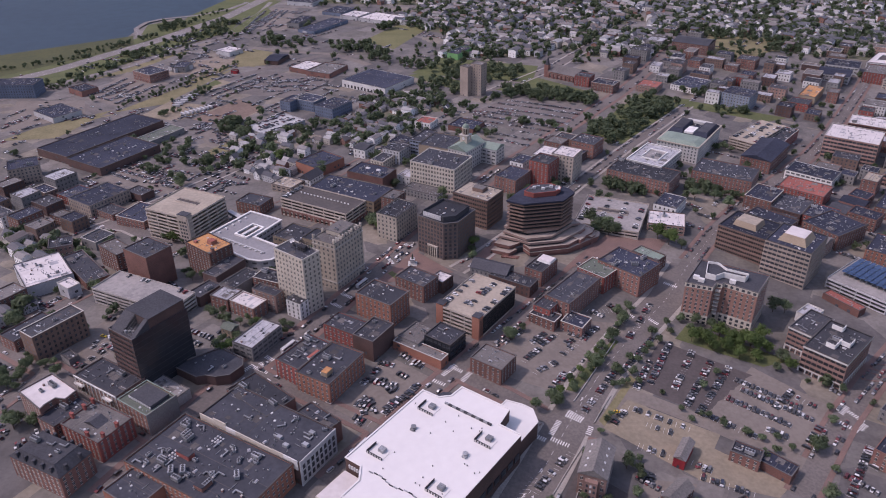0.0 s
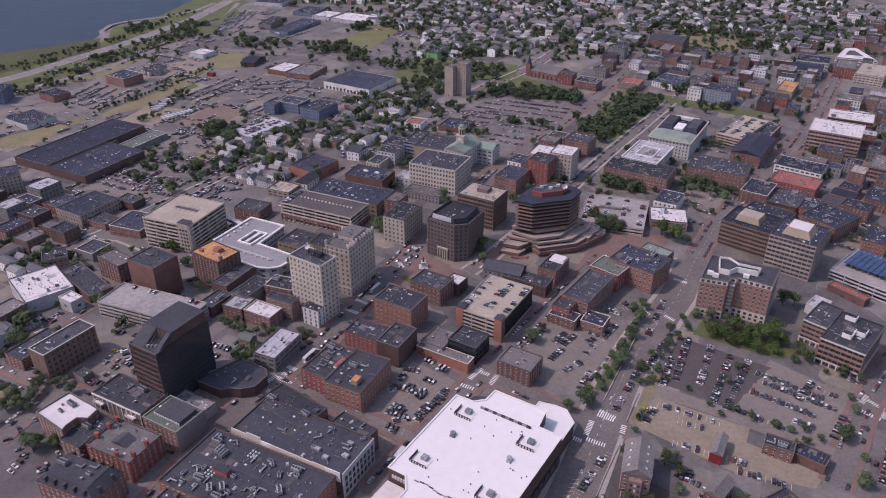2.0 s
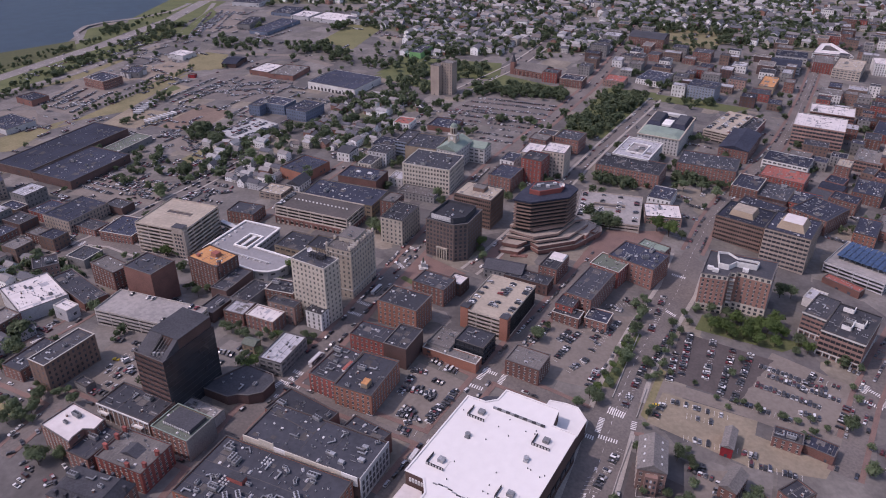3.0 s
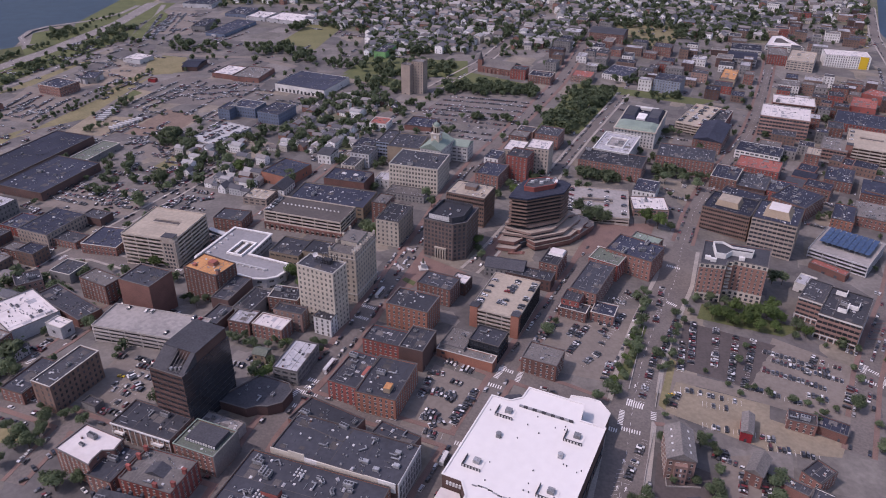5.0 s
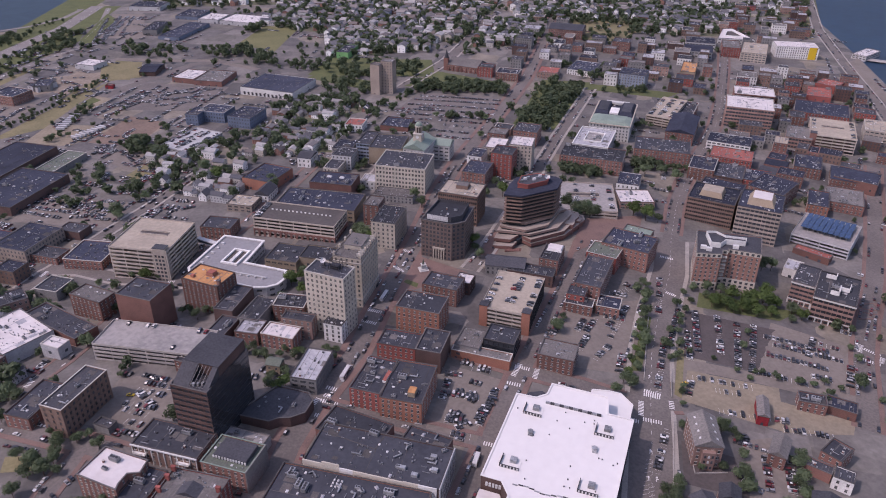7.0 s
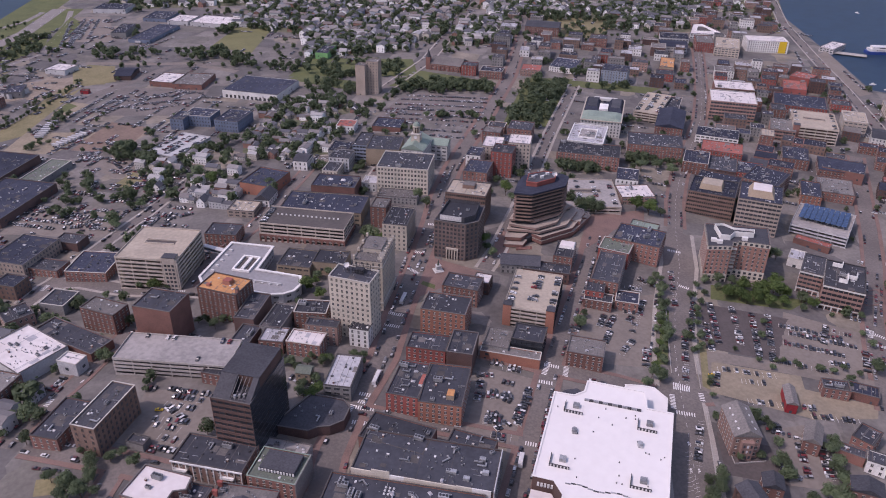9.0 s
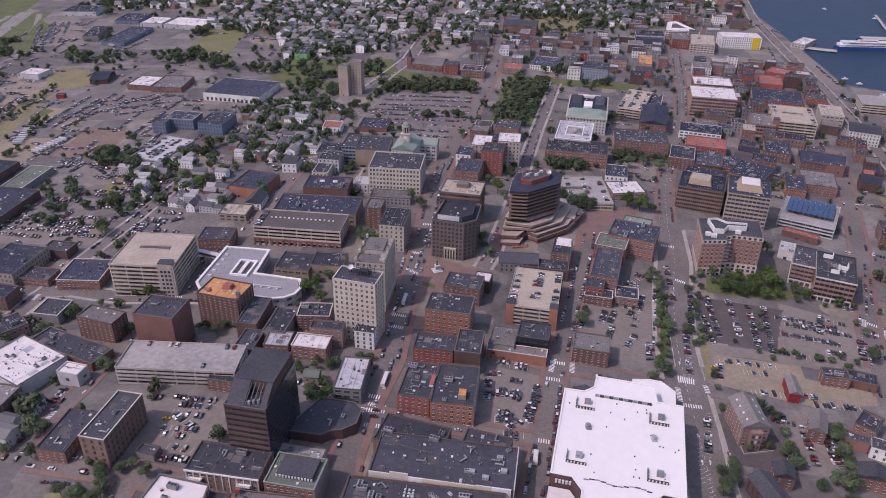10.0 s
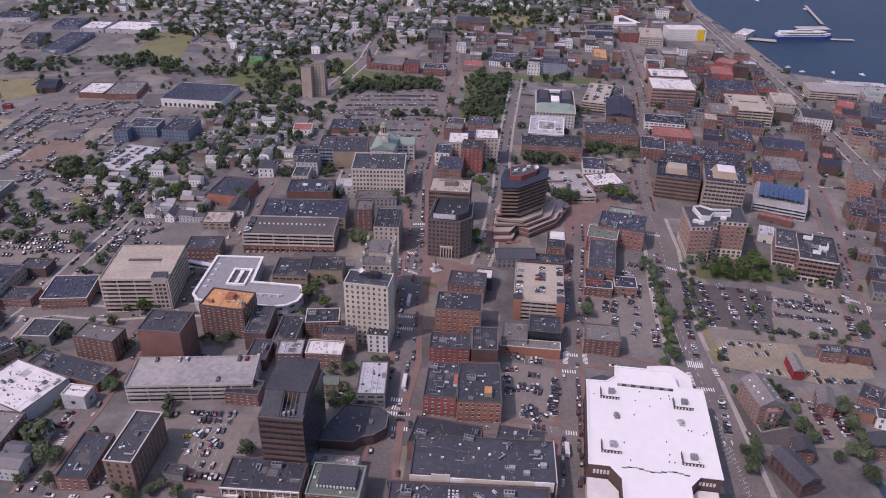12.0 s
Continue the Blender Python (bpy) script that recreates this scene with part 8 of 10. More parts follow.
block("restaurant_building", 168.2, 311.5, 15.9, 10.1, -32.8, 7, "brick", "dark", "punch", 3, "low brick restaurant with dark roof and vents", "building")
block("restaurant_building", 183.8, 304.6, 17.6, 11.0, -43.7, 5.5, "brick", "bluegrey", "none", 0, "low brick building with blue grey roof", "building")
block("shed", 133.3, 311.6, 6.4, 17.1, -32.3, 6, "redpaint", "grey", "none", 0, "red painted shed with a grey gabled roof", "shed", extra=pitched(2.2, ROOF["grey"], False))
block("courthouse", 207.6, 699.9, 35.7, 51.6, -36.1, 14, "stone", "lightgrey", "strip", 2, "pale stone modern courthouse with courtyard roof", "courthouse", extra=courtyard(ROOF["deck"]))
block("courthouse", 258.8, 758.2, 43.0, 76.0, -34.0, 17, "stone", "bluegrey", "punch", 0, "pale granite courthouse with copper eaves and blue grey roofs", "courthouse", extra=court_roof)
block("brick_building", 189.4, 664.2, 60.8, 32.6, -33.6, 13, "brick", "dark", "punch", 5, "long row of brick shops with dark roofs", "building")
block("brick_building", 269.4, 670.0, 55.0, 35.8, -31.5, 15, "brick", "dark", "punch", 5, "three storey brick row with dark flat roof", "building")
block("parking_garage", 341.0, 783.6, 29.1, 73.8, -44.7, 12, "tanconcrete", "decktan", "garage", 0, "tan concrete parking garage with cars on its open deck", "parking garage", extra=deck_cars(20, ((-0.38,), (-0.05,), (0.05,), (0.38,)), 0.55))
block("brick_building", 330.4, 730.9, 29.4, 60.5, -38.1, 12, "brick", "bluegrey", "punch", 2, "brick building with a blue grey hipped roof", "building", extra=pitched(4, ROOF["bluegrey"], False))
block("office_building", 431.9, 756.0, 51.4, 44.1, -34.4, 24, "brickpale", "white", "band", 2, "brick office building with white top storey", "building")
block("office_building", 485.9, 821.1, 47.6, 33.9, -32.5, 14, "brick", "white", "band", 1, "brick office with white roof behind another", "building")
block("hotel_building", 685.2, 1000.6, 60.9, 33.4, -26.7, 17, "white", "white", "punch", 0, "white hotel with one yellow corner", "building", extra=yellow_corner)
block("brick_building", 338.2, 649.0, 41.0, 29.4, -40.0, 11, "brickred", "redroof", "punch", 2, "brick building with a faded red roof", "building")
block("parking_garage", 487.9, 682.0, 46.0, 58.0, -38.0, 17, "tanconcrete", "decktan", "garage", 0, "tan parking garage near the harbour with open ramps", "parking garage", extra=both(ramp_box, stair_tower(-0.5, -0.5, 6, 7, 2.0, "brick"), deck_cars(14, ((-0.42,), (0.42,)), 0.35)))
block("parking_garage", 650.3, 693.8, 61.3, 36.8, -37.6, 12, "tanconcrete", "deck", "garage", 0, "grey harbour parking garage", "parking garage")
block("warehouse", 711.7, 701.8, 76.9, 21.3, -35.6, 7, "lightgrey", "lightgrey", "none", 0, "long white wharf shed beside the harbour", "warehouse")
block("apartment_tower", 28.5, 943.4, 12.4, 12.2, -38.3, 37, "greybrick", "grey", "none", 0, "tall tan apartment tower slab", "building")
block("apartment_tower", 43.3, 943.5, 15.0, 14.4, -32.0, 40, "greybrick", "grey", "small", 0, "tall brown grey apartment tower slab", "building")
block("warehouse", -88.7, 995.7, 73.2, 62.2, -34.3, 9, "white", "bluegrey", "none", 0, "white warehouse with loading doors and navy roof", "warehouse", extra=loading_doors)
block("church", 166.9, 1014.5, 44.6, 32.1, -40.3, 7.5, "brick", "slate", "punch", 0, "brick church with grey slate gable roof and tower", "church", extra=church_top)
block("store_building", -111.1, 1379.3, 67.7, 51.4, -33.1, 6, "lightgrey", "white", "none", 0, "large store with a bright white flat roof", "building")
block("store_building", -161.2, 1407.2, 36.8, 43.7, -29.8, 6, "lightgrey", "white", "none", 2, "white roofed store building", "building")
block("warehouse", -208.9, 1329.9, 35.2, 95.6, -29.6, 5, "bluepaint", "bluegrey", "none", 1, "long warehouse with navy roof", "warehouse")
block("warehouse", -196.1, 1446.8, 40.6, 52.6, -25.5, 5, "bluepaint", "bluegrey", "none", 0, "navy roofed warehouse far off", "warehouse")
block("store_building", -196.9, 1074.3, 31.2, 39.5, -30.5, 6, "brick", "white", "none", 2, "supermarket with white flat roof", "building")
block("store_building", -165.6, 1058.5, 38.4, 48.5, -25.0, 6, "brick", "grey", "none", 2, "supermarket wing with grey and white roof", "building")
block("warehouse", -379.7, 797.9, 49.3, 127.6, -30.4, 8, "darkbrick", "bluegrey", "none", 4, "long low brick warehouse with dark roof", "warehouse")
block("warehouse", -346.6, 744.8, 52.6, 74.8, -31.0, 8, "darkbrick", "bluegrey", "none", 9, "long dark brick industrial shed with dark roof and vents", "warehouse")
block("apartment_building", -415.6, 693.1, 28.1, 27.2, 28.4, 17, "greybrick", "bluegrey", "punch", 3, "grey brick apartment house with flat roof", "building")
block("office_building", -316.8, 632.1, 32.2, 42.3, -32.6, 11, "greybrick", "bluegrey", "punch", 4, "grey framed office building with dark roof", "building")
block("store_building", -299.8, 487.3, 41.6, 32.6, -52.2, 11, "lightgrey", "white", "none", 9, "low building with white roof and many vents", "building")
block("store_building", -270.9, 465.6, 9.6, 13.9, 53.5, 9, "lightgrey", "white", "none", 0, "small white roofed wing of the low building", "building")
block("shop_building", -272.9, 495.7, 53.0, 17.1, -46.7, 8, "brick", "dark", "none", 7, "low shop building with black roof and vents", "building")
block("row_house", -311.3, 539.8, 18.1, 17.7, 22.2, 9, "brickpale", "dark", "punch", 3, "row of brick houses with pale bay windows", "building")
block("shop_building", -285.8, 551.5, 18.6, 18.7, -30.3, 8, "grey", "dark", "none", 3, "low dark roofed shop building", "building")
block("kiosk", -233.4, 380.6, 10.5, 6.5, -37.1, 4, "grey", "slate", "none", 0, "small open drive through kiosk with dark roof", "kiosk")
block("apartment_building", -187.7, 903.2, 15.1, 26.2, -28.6, 12, "bluepaint", "bluegrey", "punch", 1, "blue grey apartment block", "building")
block("apartment_building", -165.9, 906.0, 31.7, 24.9, -30.5, 12, "bluepaint", "bluegrey", "punch", 1, "blue grey apartment block with flat roof", "building")
block("apartment_building", -133.4, 881.9, 27.9, 36.4, -33.4, 12, "bluepaint", "bluegrey", "punch", 2, "blue grey apartment block with dark roof", "building")
block("city_hall", 22.3, 701.9, 21.2, 34.0, -33.9, 20, "stone", "copper", "punch", 0, "granite city hall with green copper roof and clock tower", "city hall", extra=clock_tower)
block("city_hall_wing", 49.0, 709.7, 16.4, 17.7, -30.8, 15, "stone", "copper", "strip", 0, "granite colonnaded wing with green copper roof", "building", extra=pitched(4, ROOF["copper"]))
block("parking_garage", -194.4, 832.1, 35.2, 59.0, -40.3, 5, "lightgrey", "decklight", "garage", 0, "pale concrete parking deck with rows of cars", "parking garage", extra=deck_cars(24, ((-0.42,), (-0.12,), (0.08,), (0.42,)), 0.5))
block("brick_building", 272.3, 570.2, 37.3, 36.8, -48.2, 15, "brick", "bluegrey", "punch", 4, "brick block with dark roofs beside the street", "building")
block("brick_building", 331.8, 573.0, 33.4, 39.9, -58.3, 13, "brick", "bluegrey", "punch", 4, "old brick shops with dark roofs", "building")
block("brick_building", 433.6, 579.2, 38.8, 31.1, -49.4, 11, "brick", "bluegrey", "none", 2, "long brick building with navy roof", "building")
block("brick_building", 426.4, 483.9, 19.3, 44.7, -51.1, 18, "brickorange", "grey", "punch", 1, "orange brick warehouse with many windows", "building")
block("shop_building", 260.3, 449.0, 11.9, 16.7, -49.6, 7, "white", "lightgrey", "none", 0, "low white annex beside the offices", "building")
block("shop_building", 190.6, 579.7, 30.7, 25.7, -15.5, 7, "brickpale", "white", "strip", 2, "low brick building with a pale roof by the trees", "building")
block("shop_building", 201.3, 610.2, 20.4, 28.1, -34.0, 9, "white", "bluegrey", "punch", 2, "pale shop building with dark roof", "building")
block("brick_building", -168.5, 610.6, 25.7, 19.4, -24.9, 10, "brick", "dark", "punch", 1, "brick building with dark roof beside the garage", "building")
block("brick_building", -123.5, 702.9, 31.1, 36.4, -38.8, 10, "brickorange", "bluegrey", "none", 2, "orange brick building with navy roof", "building")
block("gabled_brick_building", 81.2, 293.7, 14.8, 24.4, -21.2, 14, "pink", "slate", "punch", 0, "brick hall under a grey gabled roof with small windows", "building", each=True, storeys=3, extra=hall_roof)
block("row_house", 56.0, 246.9, 12.2, 23.5, -8.7, 9, "darkbrick", "slate", "punch", 0, "long brick row with dark gabled roof", "building", storeys=3, extra=pitched(3, ROOF["slate"], False))
block("brick_house", 121.0, 279.7, 9.1, 16.6, -46.4, 8, "brick", "slate", "punch", 0, "brick house with grey gabled roof and white trim", "building", storeys=2, extra=pitched(3, ROOF["grey"], False))
block("shop_building", 151.8, 270.8, 11.8, 15.2, -65.3, 8, "brick", "dark", "punch", 3, "brick building with dark flat roof and vents", "building")
block("shop_building", 135.4, 265.2, 14.6, 7.3, -51.0, 6, "brick", "slate", "none", 1, "low brick building behind trees", "building")
block("white_building", 142.8, 254.5, 10.1, 9.6, -47.3, 8, "white", "dark", "punch", 0, "white fronted building with dark roof", "building")
block("brick_house", 120.1, 239.7, 15.5, 10.6, -40.9, 8, "brick", "slate", "punch", 0, "brick house with dark gabled roof among trees", "building", storeys=2, extra=pitched(3, ROOF["slate"], False))
block("brick_house", 73.5, 256.6, 10.3, 9.7, -34.5, 8, "brick", "slate", "punch", 0, "brick house with white porches and gabled roof", "building", storeys=2, extra=pitched(3, ROOF["slate"], False))
block("store_building", -330.3, 1164.3, 30.5, 27.6, -33.4, 6, "lightgrey", "white", "none", 2, "small store with white flat roof", "building")
block("warehouse", -375.7, 1077.2, 20.0, 29.5, -4.8, 7, "grey", "bluegrey", "none", 2, "grey warehouse with dark roof", "warehouse")
block("warehouse", -253.8, 1358.4, 22.7, 57.9, -16.6, 7, "grey", "bluegrey", "none", 2, "dark roofed warehouse far off", "warehouse")
block("warehouse", -271.7, 1529.8, 55.8, 47.3, -20.4, 7, "lightgrey", "bluegrey", "none", 2, "low warehouse with navy roof far off", "warehouse")
block("shed", -248.0, 1118.6, 21.7, 37.9, -16.3, 5, "darkbrick", "bluegrey", "none", 0, "open dark roofed pavilion among trees", "shed", extra=pitched(3, ROOF["bluegrey"]))
block("shed", -296.1, 1058.4, 9.5, 7.0, -20.6, 4, "redpaint", "redroof", "none", 0, "small red shed in the yard", "shed")
block("brick_building", 591.4, 1028.3, 25.9, 46.4, -31.3, 14, "brickred", "grey", "punch", 1, "red brick building near the harbour", "building")
block("office_building", 617.0, 1004.7, 36.3, 65.7, -38.3, 13, "tanconcrete", "decktan", "strip", 1, "grey concrete office near the harbour", "building")
block("shop_building", 566.8, 1071.6, 44.0, 37.5, -31.1, 9, "lightgrey", "bluegrey", "strip", 2, "long grey building with white trim", "building")
block("shop_building", 535.9, 1028.4, 39.8, 38.2, -31.5, 9, "lightgrey", "bluegrey", "strip", 2, "long grey building with white dormers", "building", extra=pitched(3, ROOF["bluegrey"]))
block("hall_building", 467.4, 941.8, 19.6, 50.4, -35.7, 9, "tan", "orange", "none", 0, "yellow tan hall with ochre roof", "building")
ANGULAR = [(-38.4, -19.5), (12.9, -43.5), (21.2, 30.9), (4.2, 32.1)]


def angular_court(root, w, d, h, rng):
    """A sunk dark court inside the broad white rim."""
    mid = (sum(p[0] for p in ANGULAR) / 4, sum(p[1] for p in ANGULAR) / 4)
    small = [(mid[0] + (p[0] - mid[0]) * 0.5, mid[1] + (p[1] - mid[1]) * 0.5) for p in ANGULAR]
    g = Geo()
    g.prism(small, h + 0.004, h + 0.12)
    part("court_floor", g, ROOF["deckdark"], root)
    g = Geo()
    g.ring([(mid[0] + (p[0] - mid[0]) * 0.56, mid[1] + (p[1] - mid[1]) * 0.56) for p in ANGULAR], small, h, h + 1.4)
    part("court_rim", g, WALL["white"], root)


poly_block("store_building", 645.6, 1105.2, 0, ANGULAR, 8, "white", "white", "strip", 0, "white roofed building with an angular plan", "building", False, 2, angular_court)
block("apartment_building", 362.5, 906.0, 33.7, 30.6, -38.9, 17, "glassgrey", "bluegrey", "punch", 1, "blue grey five storey apartment block", "building")
block("apartment_building", 376.9, 1153.6, 52.8, 42.6, -32.4, 13, "brick", "slate", "punch", 0, "long old brick building with dark roof", "building", extra=pitched(4, ROOF["slate"]))
block("brick_building", 184.0, 979.3, 20.2, 18.7, -32.4, 13, "brickred", "slate", "punch", 1, "bright red brick rectory beside the church", "building")
block("brick_building", 207.5, 957.8, 29.7, 23.3, -33.0, 10, "brick", "bluegrey", "punch", 1, "brick school building beside the church", "building")
block("workshop", 22.7, 1137.5, 18.2, 43.3, -29.6, 9, "green", "bluegrey", "none", 0, "bright green workshop with navy roof", "building")
block("apartment_building", -43.5, 742.1, 19.6, 26.7, -27.9, 13, "grey", "bluegrey", "punch", 2, "grey apartment house with stacked porches", "building")
block("brick_building", -187.0, 423.4, 19.1, 12.3, -33.7, 8, "brick", "dark", "punch", 0, "low brick wing at the end of the parking garage", "building")
block("shop_building", 293.9, 467.8, 28.7, 8.8, -57.6, 5, "brick", "redroof", "none", 0, "low row of orange brick vaults beside the garage", "building")
block("store_building", -468.7, 882.9, 44.7, 36.2, -36.7, 6, "lightgrey", "bluegrey", "none", 3, "low market building with a dark blue roof", "building")
block("office_building", -405.9, 1034.4, 37.0, 31.1, -35.4, 11, "brick", "bluegrey", "punch", 3, "square brick office block with a dark roof", "building")
block("store_building", -473.9, 971.7, 30.3, 24.2, -36.3, 7, "brick", "bluegrey", "none", 2, "low brick store with a dark blue roof", "building")
block("warehouse", -378.2, 1076.7, 18.9, 28.5, -43.1, 6, "lightgrey", "bluegrey", "none", 1, "low warehouse with a navy roof beside the yard", "warehouse")
block("apartment_building", -562.5, 964.1, 68.9, 29.7, 1.7, 17, "bluepaint", "bluegrey", "punch", 2, "blue clad apartment block beside the freeway", "building")
block("warehouse", -318.1, 802.9, 21.2, 51.9, -29.7, 6, "grey", "greygreen", "none", 1, "long narrow shed with a grey green roof", "warehouse")
block("customs_building", 539.6, 626.6, 31.7, 32.4, -46.2, 14, "stone", "slate", "punch", 0, "grey granite customs building with a slate roof", "building", extra=pitched(3, ROOF["slate"]))
block("brick_building", 621.5, 845.6, 28.0, 27.6, -60.3, 10, "brickred", "redroof", "none", 1, "red brick hall with a red roof near the harbour", "building")
block("brick_building", 616.9, 645.9, 20.3, 28.2, -56.7, 10, "brickred", "redroof", "punch", 0, "red wharf building with a pale red roof", "building")
block("warehouse", 704.5, 657.9, 40.5, 25.8, -44.4, 6, "lightgrey", "copper", "none", 0, "wharf shed with a pale green roof", "warehouse")
block("warehouse", 645.0, 608.4, 36.2, 50.7, -51.9, 9, "bluepaint", "bluegrey", "none", 0, "blue wharf warehouse with a blue roof", "warehouse")
block("shop_building", -140.4, 410.3, 8.8, 7.5, -28.0, 6, "tan", "greygreen", "punch", 0, "small tan building with a grey green roof among trees", "building", storeys=2, extra=pitched(2, ROOF["greygreen"]))
block("shop_building", 36.6, 491.6, 29.0, 16.0, -26.0, 7, "grey", "slate", "punch", 0, "grey shop building with a dark gabled roof by the square", "building", extra=pitched(4.0, ROOF["slate"]))
block("corner_building", 73.4, 491.0, 14.4, 24.0, -36.0, 12, "brick", "dark", "punch", 1, "old brick corner building with a white canopy on its dark roof", "building", extra=penthouse(0.82, 0.4, 1.6, 0.06, 0.27, WALL["white"], ROOF["white"], 0.9, "white canopy roof"))

block("apartment_building", -60.4, 702.2, 14.4, 23.5, -29.0, 10, "cream", "dark", "punch", 2, "cream three storey house with a dark flat roof", "building")
block("apartment_building", -47.8, 719.7, 19.6, 21.6, -29.0, 14, "lightgrey", "dark", "punch", 2, "pale grey apartment house with stacked porches", "building")
block("white_building", -82.4, 736.7, 13.9, 19.1, -29.0, 9, "white", "slate", "punch", 0, "white clapboard house with dark roof", "building", extra=pitched(2.5, ROOF["slate"]))
block("shop_building", -34.1, 662.9, 13.7, 16.3, -28.0, 8, "stone", "lightgrey", "punch", 0, "small pale stone building beside the courthouse", "building")
block("shop_building", -17.5, 629.8, 35.6, 15.9, -29.0, 6, "grey", "grey", "punch", 3, "low grey building before the courthouse", "building")
block("chapel", -127.7, 670.4, 13.7, 20.5, -29.0, 6, "white", "slate", "punch", 0, "small white chapel with a dark gable roof", "building", extra=pitched(5, ROOF["slate"], False))
block("white_building", -20.0, 819.8, 19.5, 20.6, -25.8, 8, "white", "redroof", "punch", 0, "white house with a bright red roof", "building")
block("shop_building", 24.9, 811.7, 31.2, 28.5, -29.0, 5, "brick", "bluegrey", "none", 1, "low brick building with a navy roof beside the car park", "building")
block("shop_building", -147.7, 656.6, 23.5, 19.9, -28.0, 6, "greybrick", "decktan", "strip", 1, "low building with a wide beige roof", "building")
block("shop_building", -301.0, 611.3, 31.2, 15.8, -31.0, 6, "brick", "slate", "punch", 1, "low brick building beside the framed offices", "building")
block("shop_building", -285.1, 646.7, 20.9, 14.7, -31.0, 7, "darkbrick", "slate", "none", 1, "small dark brick building at the car park", "building")
block("office_building", 101.3, 699.8, 19.3, 27.9, -31.0, 14, "tanconcrete", "white", "punch", 2, "pale office wing with a white roof terrace", "building")
block("ferry_terminal", 795.6, 974.7, 21.4, 48.8, -65.1, 6, "lightgrey", "white", "strip", 0, "low ferry terminal with a white roof on the quay", "building")
block("brick_building", 362.2, 688.1, 44.2, 29.1, -40.0, 10, "white", "bluegrey", "strip", 4, "old shop row with white dormers and a dark roof", "building")
block("brick_building", 407.8, 664.1, 13.7, 22.4, -40.0, 16, "brick", "decktan", "punch", 0, "narrow red brick building with a beige flat roof", "building")
block("office_building", 452.0, 689.9, 26.7, 40.7, -40.0, 12, "brickpale", "grey", "band", 6, "brick office building with a white window band and grey roof", "building")
block("office_building", 555.7, 689.7, 25.4, 38.2, -40.0, 12, "tanconcrete", "decktan", "strip", 1, "pale building with a rounded beige roof beside the garage", "building")
block("brick_building", 408.9, 620.4, 25.7, 38.6, -40.0, 10, "brick", "bluegrey", "punch", 3, "brick shop building with a blue grey roof", "building")
block("brick_building", 432.1, 582.8, 41.0, 35.1, -40.0, 9, "brick", "bluegrey", "punch", 0, "long brick market building with slate pitched roof", "building", extra=pitched(3.5, ROOF["bluegrey"]))
block("brick_building", 359.4, 543.9, 17.9, 35.6, -40.0, 10, "brickorange", "bluegrey", "punch", 2, "orange brick corner shop with a blue grey roof", "building")
block("brick_building", 389.9, 545.2, 32.0, 37.2, -40.0, 9, "brick", "grey", "punch", 9, "old brick shops with crowded grey roofs", "building")
block("brick_building", 292.0, 629.0, 24.0, 33.0, -40.0, 12, "brick", "bluegrey", "punch", 4, "brick shop block with a dark patched roof", "building")
block("brick_building", 311.5, 612.5, 26.0, 36.0, -40.0, 10, "darkbrick", "dark", "punch", 5, "dark brick block with a black roof", "building")
block("brick_building", 331.0, 596.0, 24.0, 30.0, -40.0, 11, "brickred", "bluegrey", "punch", 4, "deep red brick block with a blue grey roof", "building")
block("brick_building", 538.2, 759.4, 60.5, 50.2, -40.0, 10, "brickred", "bluegrey", "punch", 2, "dark red brick hall with a navy roof", "building")
block("brick_building", 581.3, 817.1, 29.1, 41.5, -40.0, 9, "brickred", "redroof", "none", 1, "dark red brick shed with a red roof", "building")
block("white_building", 321.8, 969.6, 35.0, 47.6, -40.0, 7, "white", "bluegrey", "punch", 3, "white building with a navy flat roof by the park", "building")
block("brick_building", 264.4, 957.4, 26.4, 27.8, -31.5, 8, "brickpale", "redroof", "punch", 1, "pale brick building with a faded pink roof", "building")
block("white_building", 294.2, 1043.5, 13.7, 22.0, -28.2, 9, "white", "lightgrey", "punch", 0, "plain white block beside brick buildings", "building")
block("brick_building", 360.4, 782.2, 29.1, 62.9, -40.0, 10, "brickred", "dark", "punch", 6, "deep red brick block with dark roofs beside the avenue", "building")
block("shop_building", 161.1, 517.2, 22.9, 12.1, -45.7, 9, "brick", "copper", "punch", 0, "narrow brick arcade under a green copper roof", "building")

# ---- quarters of smaller buildings ----
MIX = ("brick", "brick", "brickred", "darkbrick", "brown", "grey", "grey", "white", "brickpale", "brown")
OLD = ("brick", "brick", "darkbrick", "brown", "brick", "darkbrick", "grey", "brickpale")
shop_field((622.1, 1140.2), (747.8, 1358.2), (925.8, 1338.1), (772.8, 1120.4), 8, -34, MIX)
shop_field((735.9, 1072.0), (890.7, 1308.5), (969.7, 1294.2), (830.1, 1053.6), 10, -34, MIX)
old_quarter((521.2, 651.8), (626.3, 761.7), (626.4, 697.4), (563.2, 583.6), -46, OLD, most=14)
old_quarter((419.7, 556.9), (579.7, 693.5), (709.7, 635.8), (514.4, 500.4), -46, OLD, most=48)
shop_field((-312.3, 445.8), (-312.3, 500.0), (-294.3, 495.0), (-290.7, 437.1), 2, -33, MIX)
shop_field((510.8, 781.4), (624.5, 910.3), (683.8, 854.9), (608.0, 717.7), 12, -40, MIX)
shop_field((46.9, 633.1), (108.4, 764.4), (153.7, 745.8), (109.6, 648.1), 6, -34, MIX)
shop_field((-75.4, 699.0), (-50.1, 760.7), (0.3, 722.3), (-28.4, 664.5), 9, -29, MIX)
shop_field((-379.7, 570.3), (-434.6, 676.9), (-367.4, 675.6), (-275.6, 553.6), 12, -32, MIX)
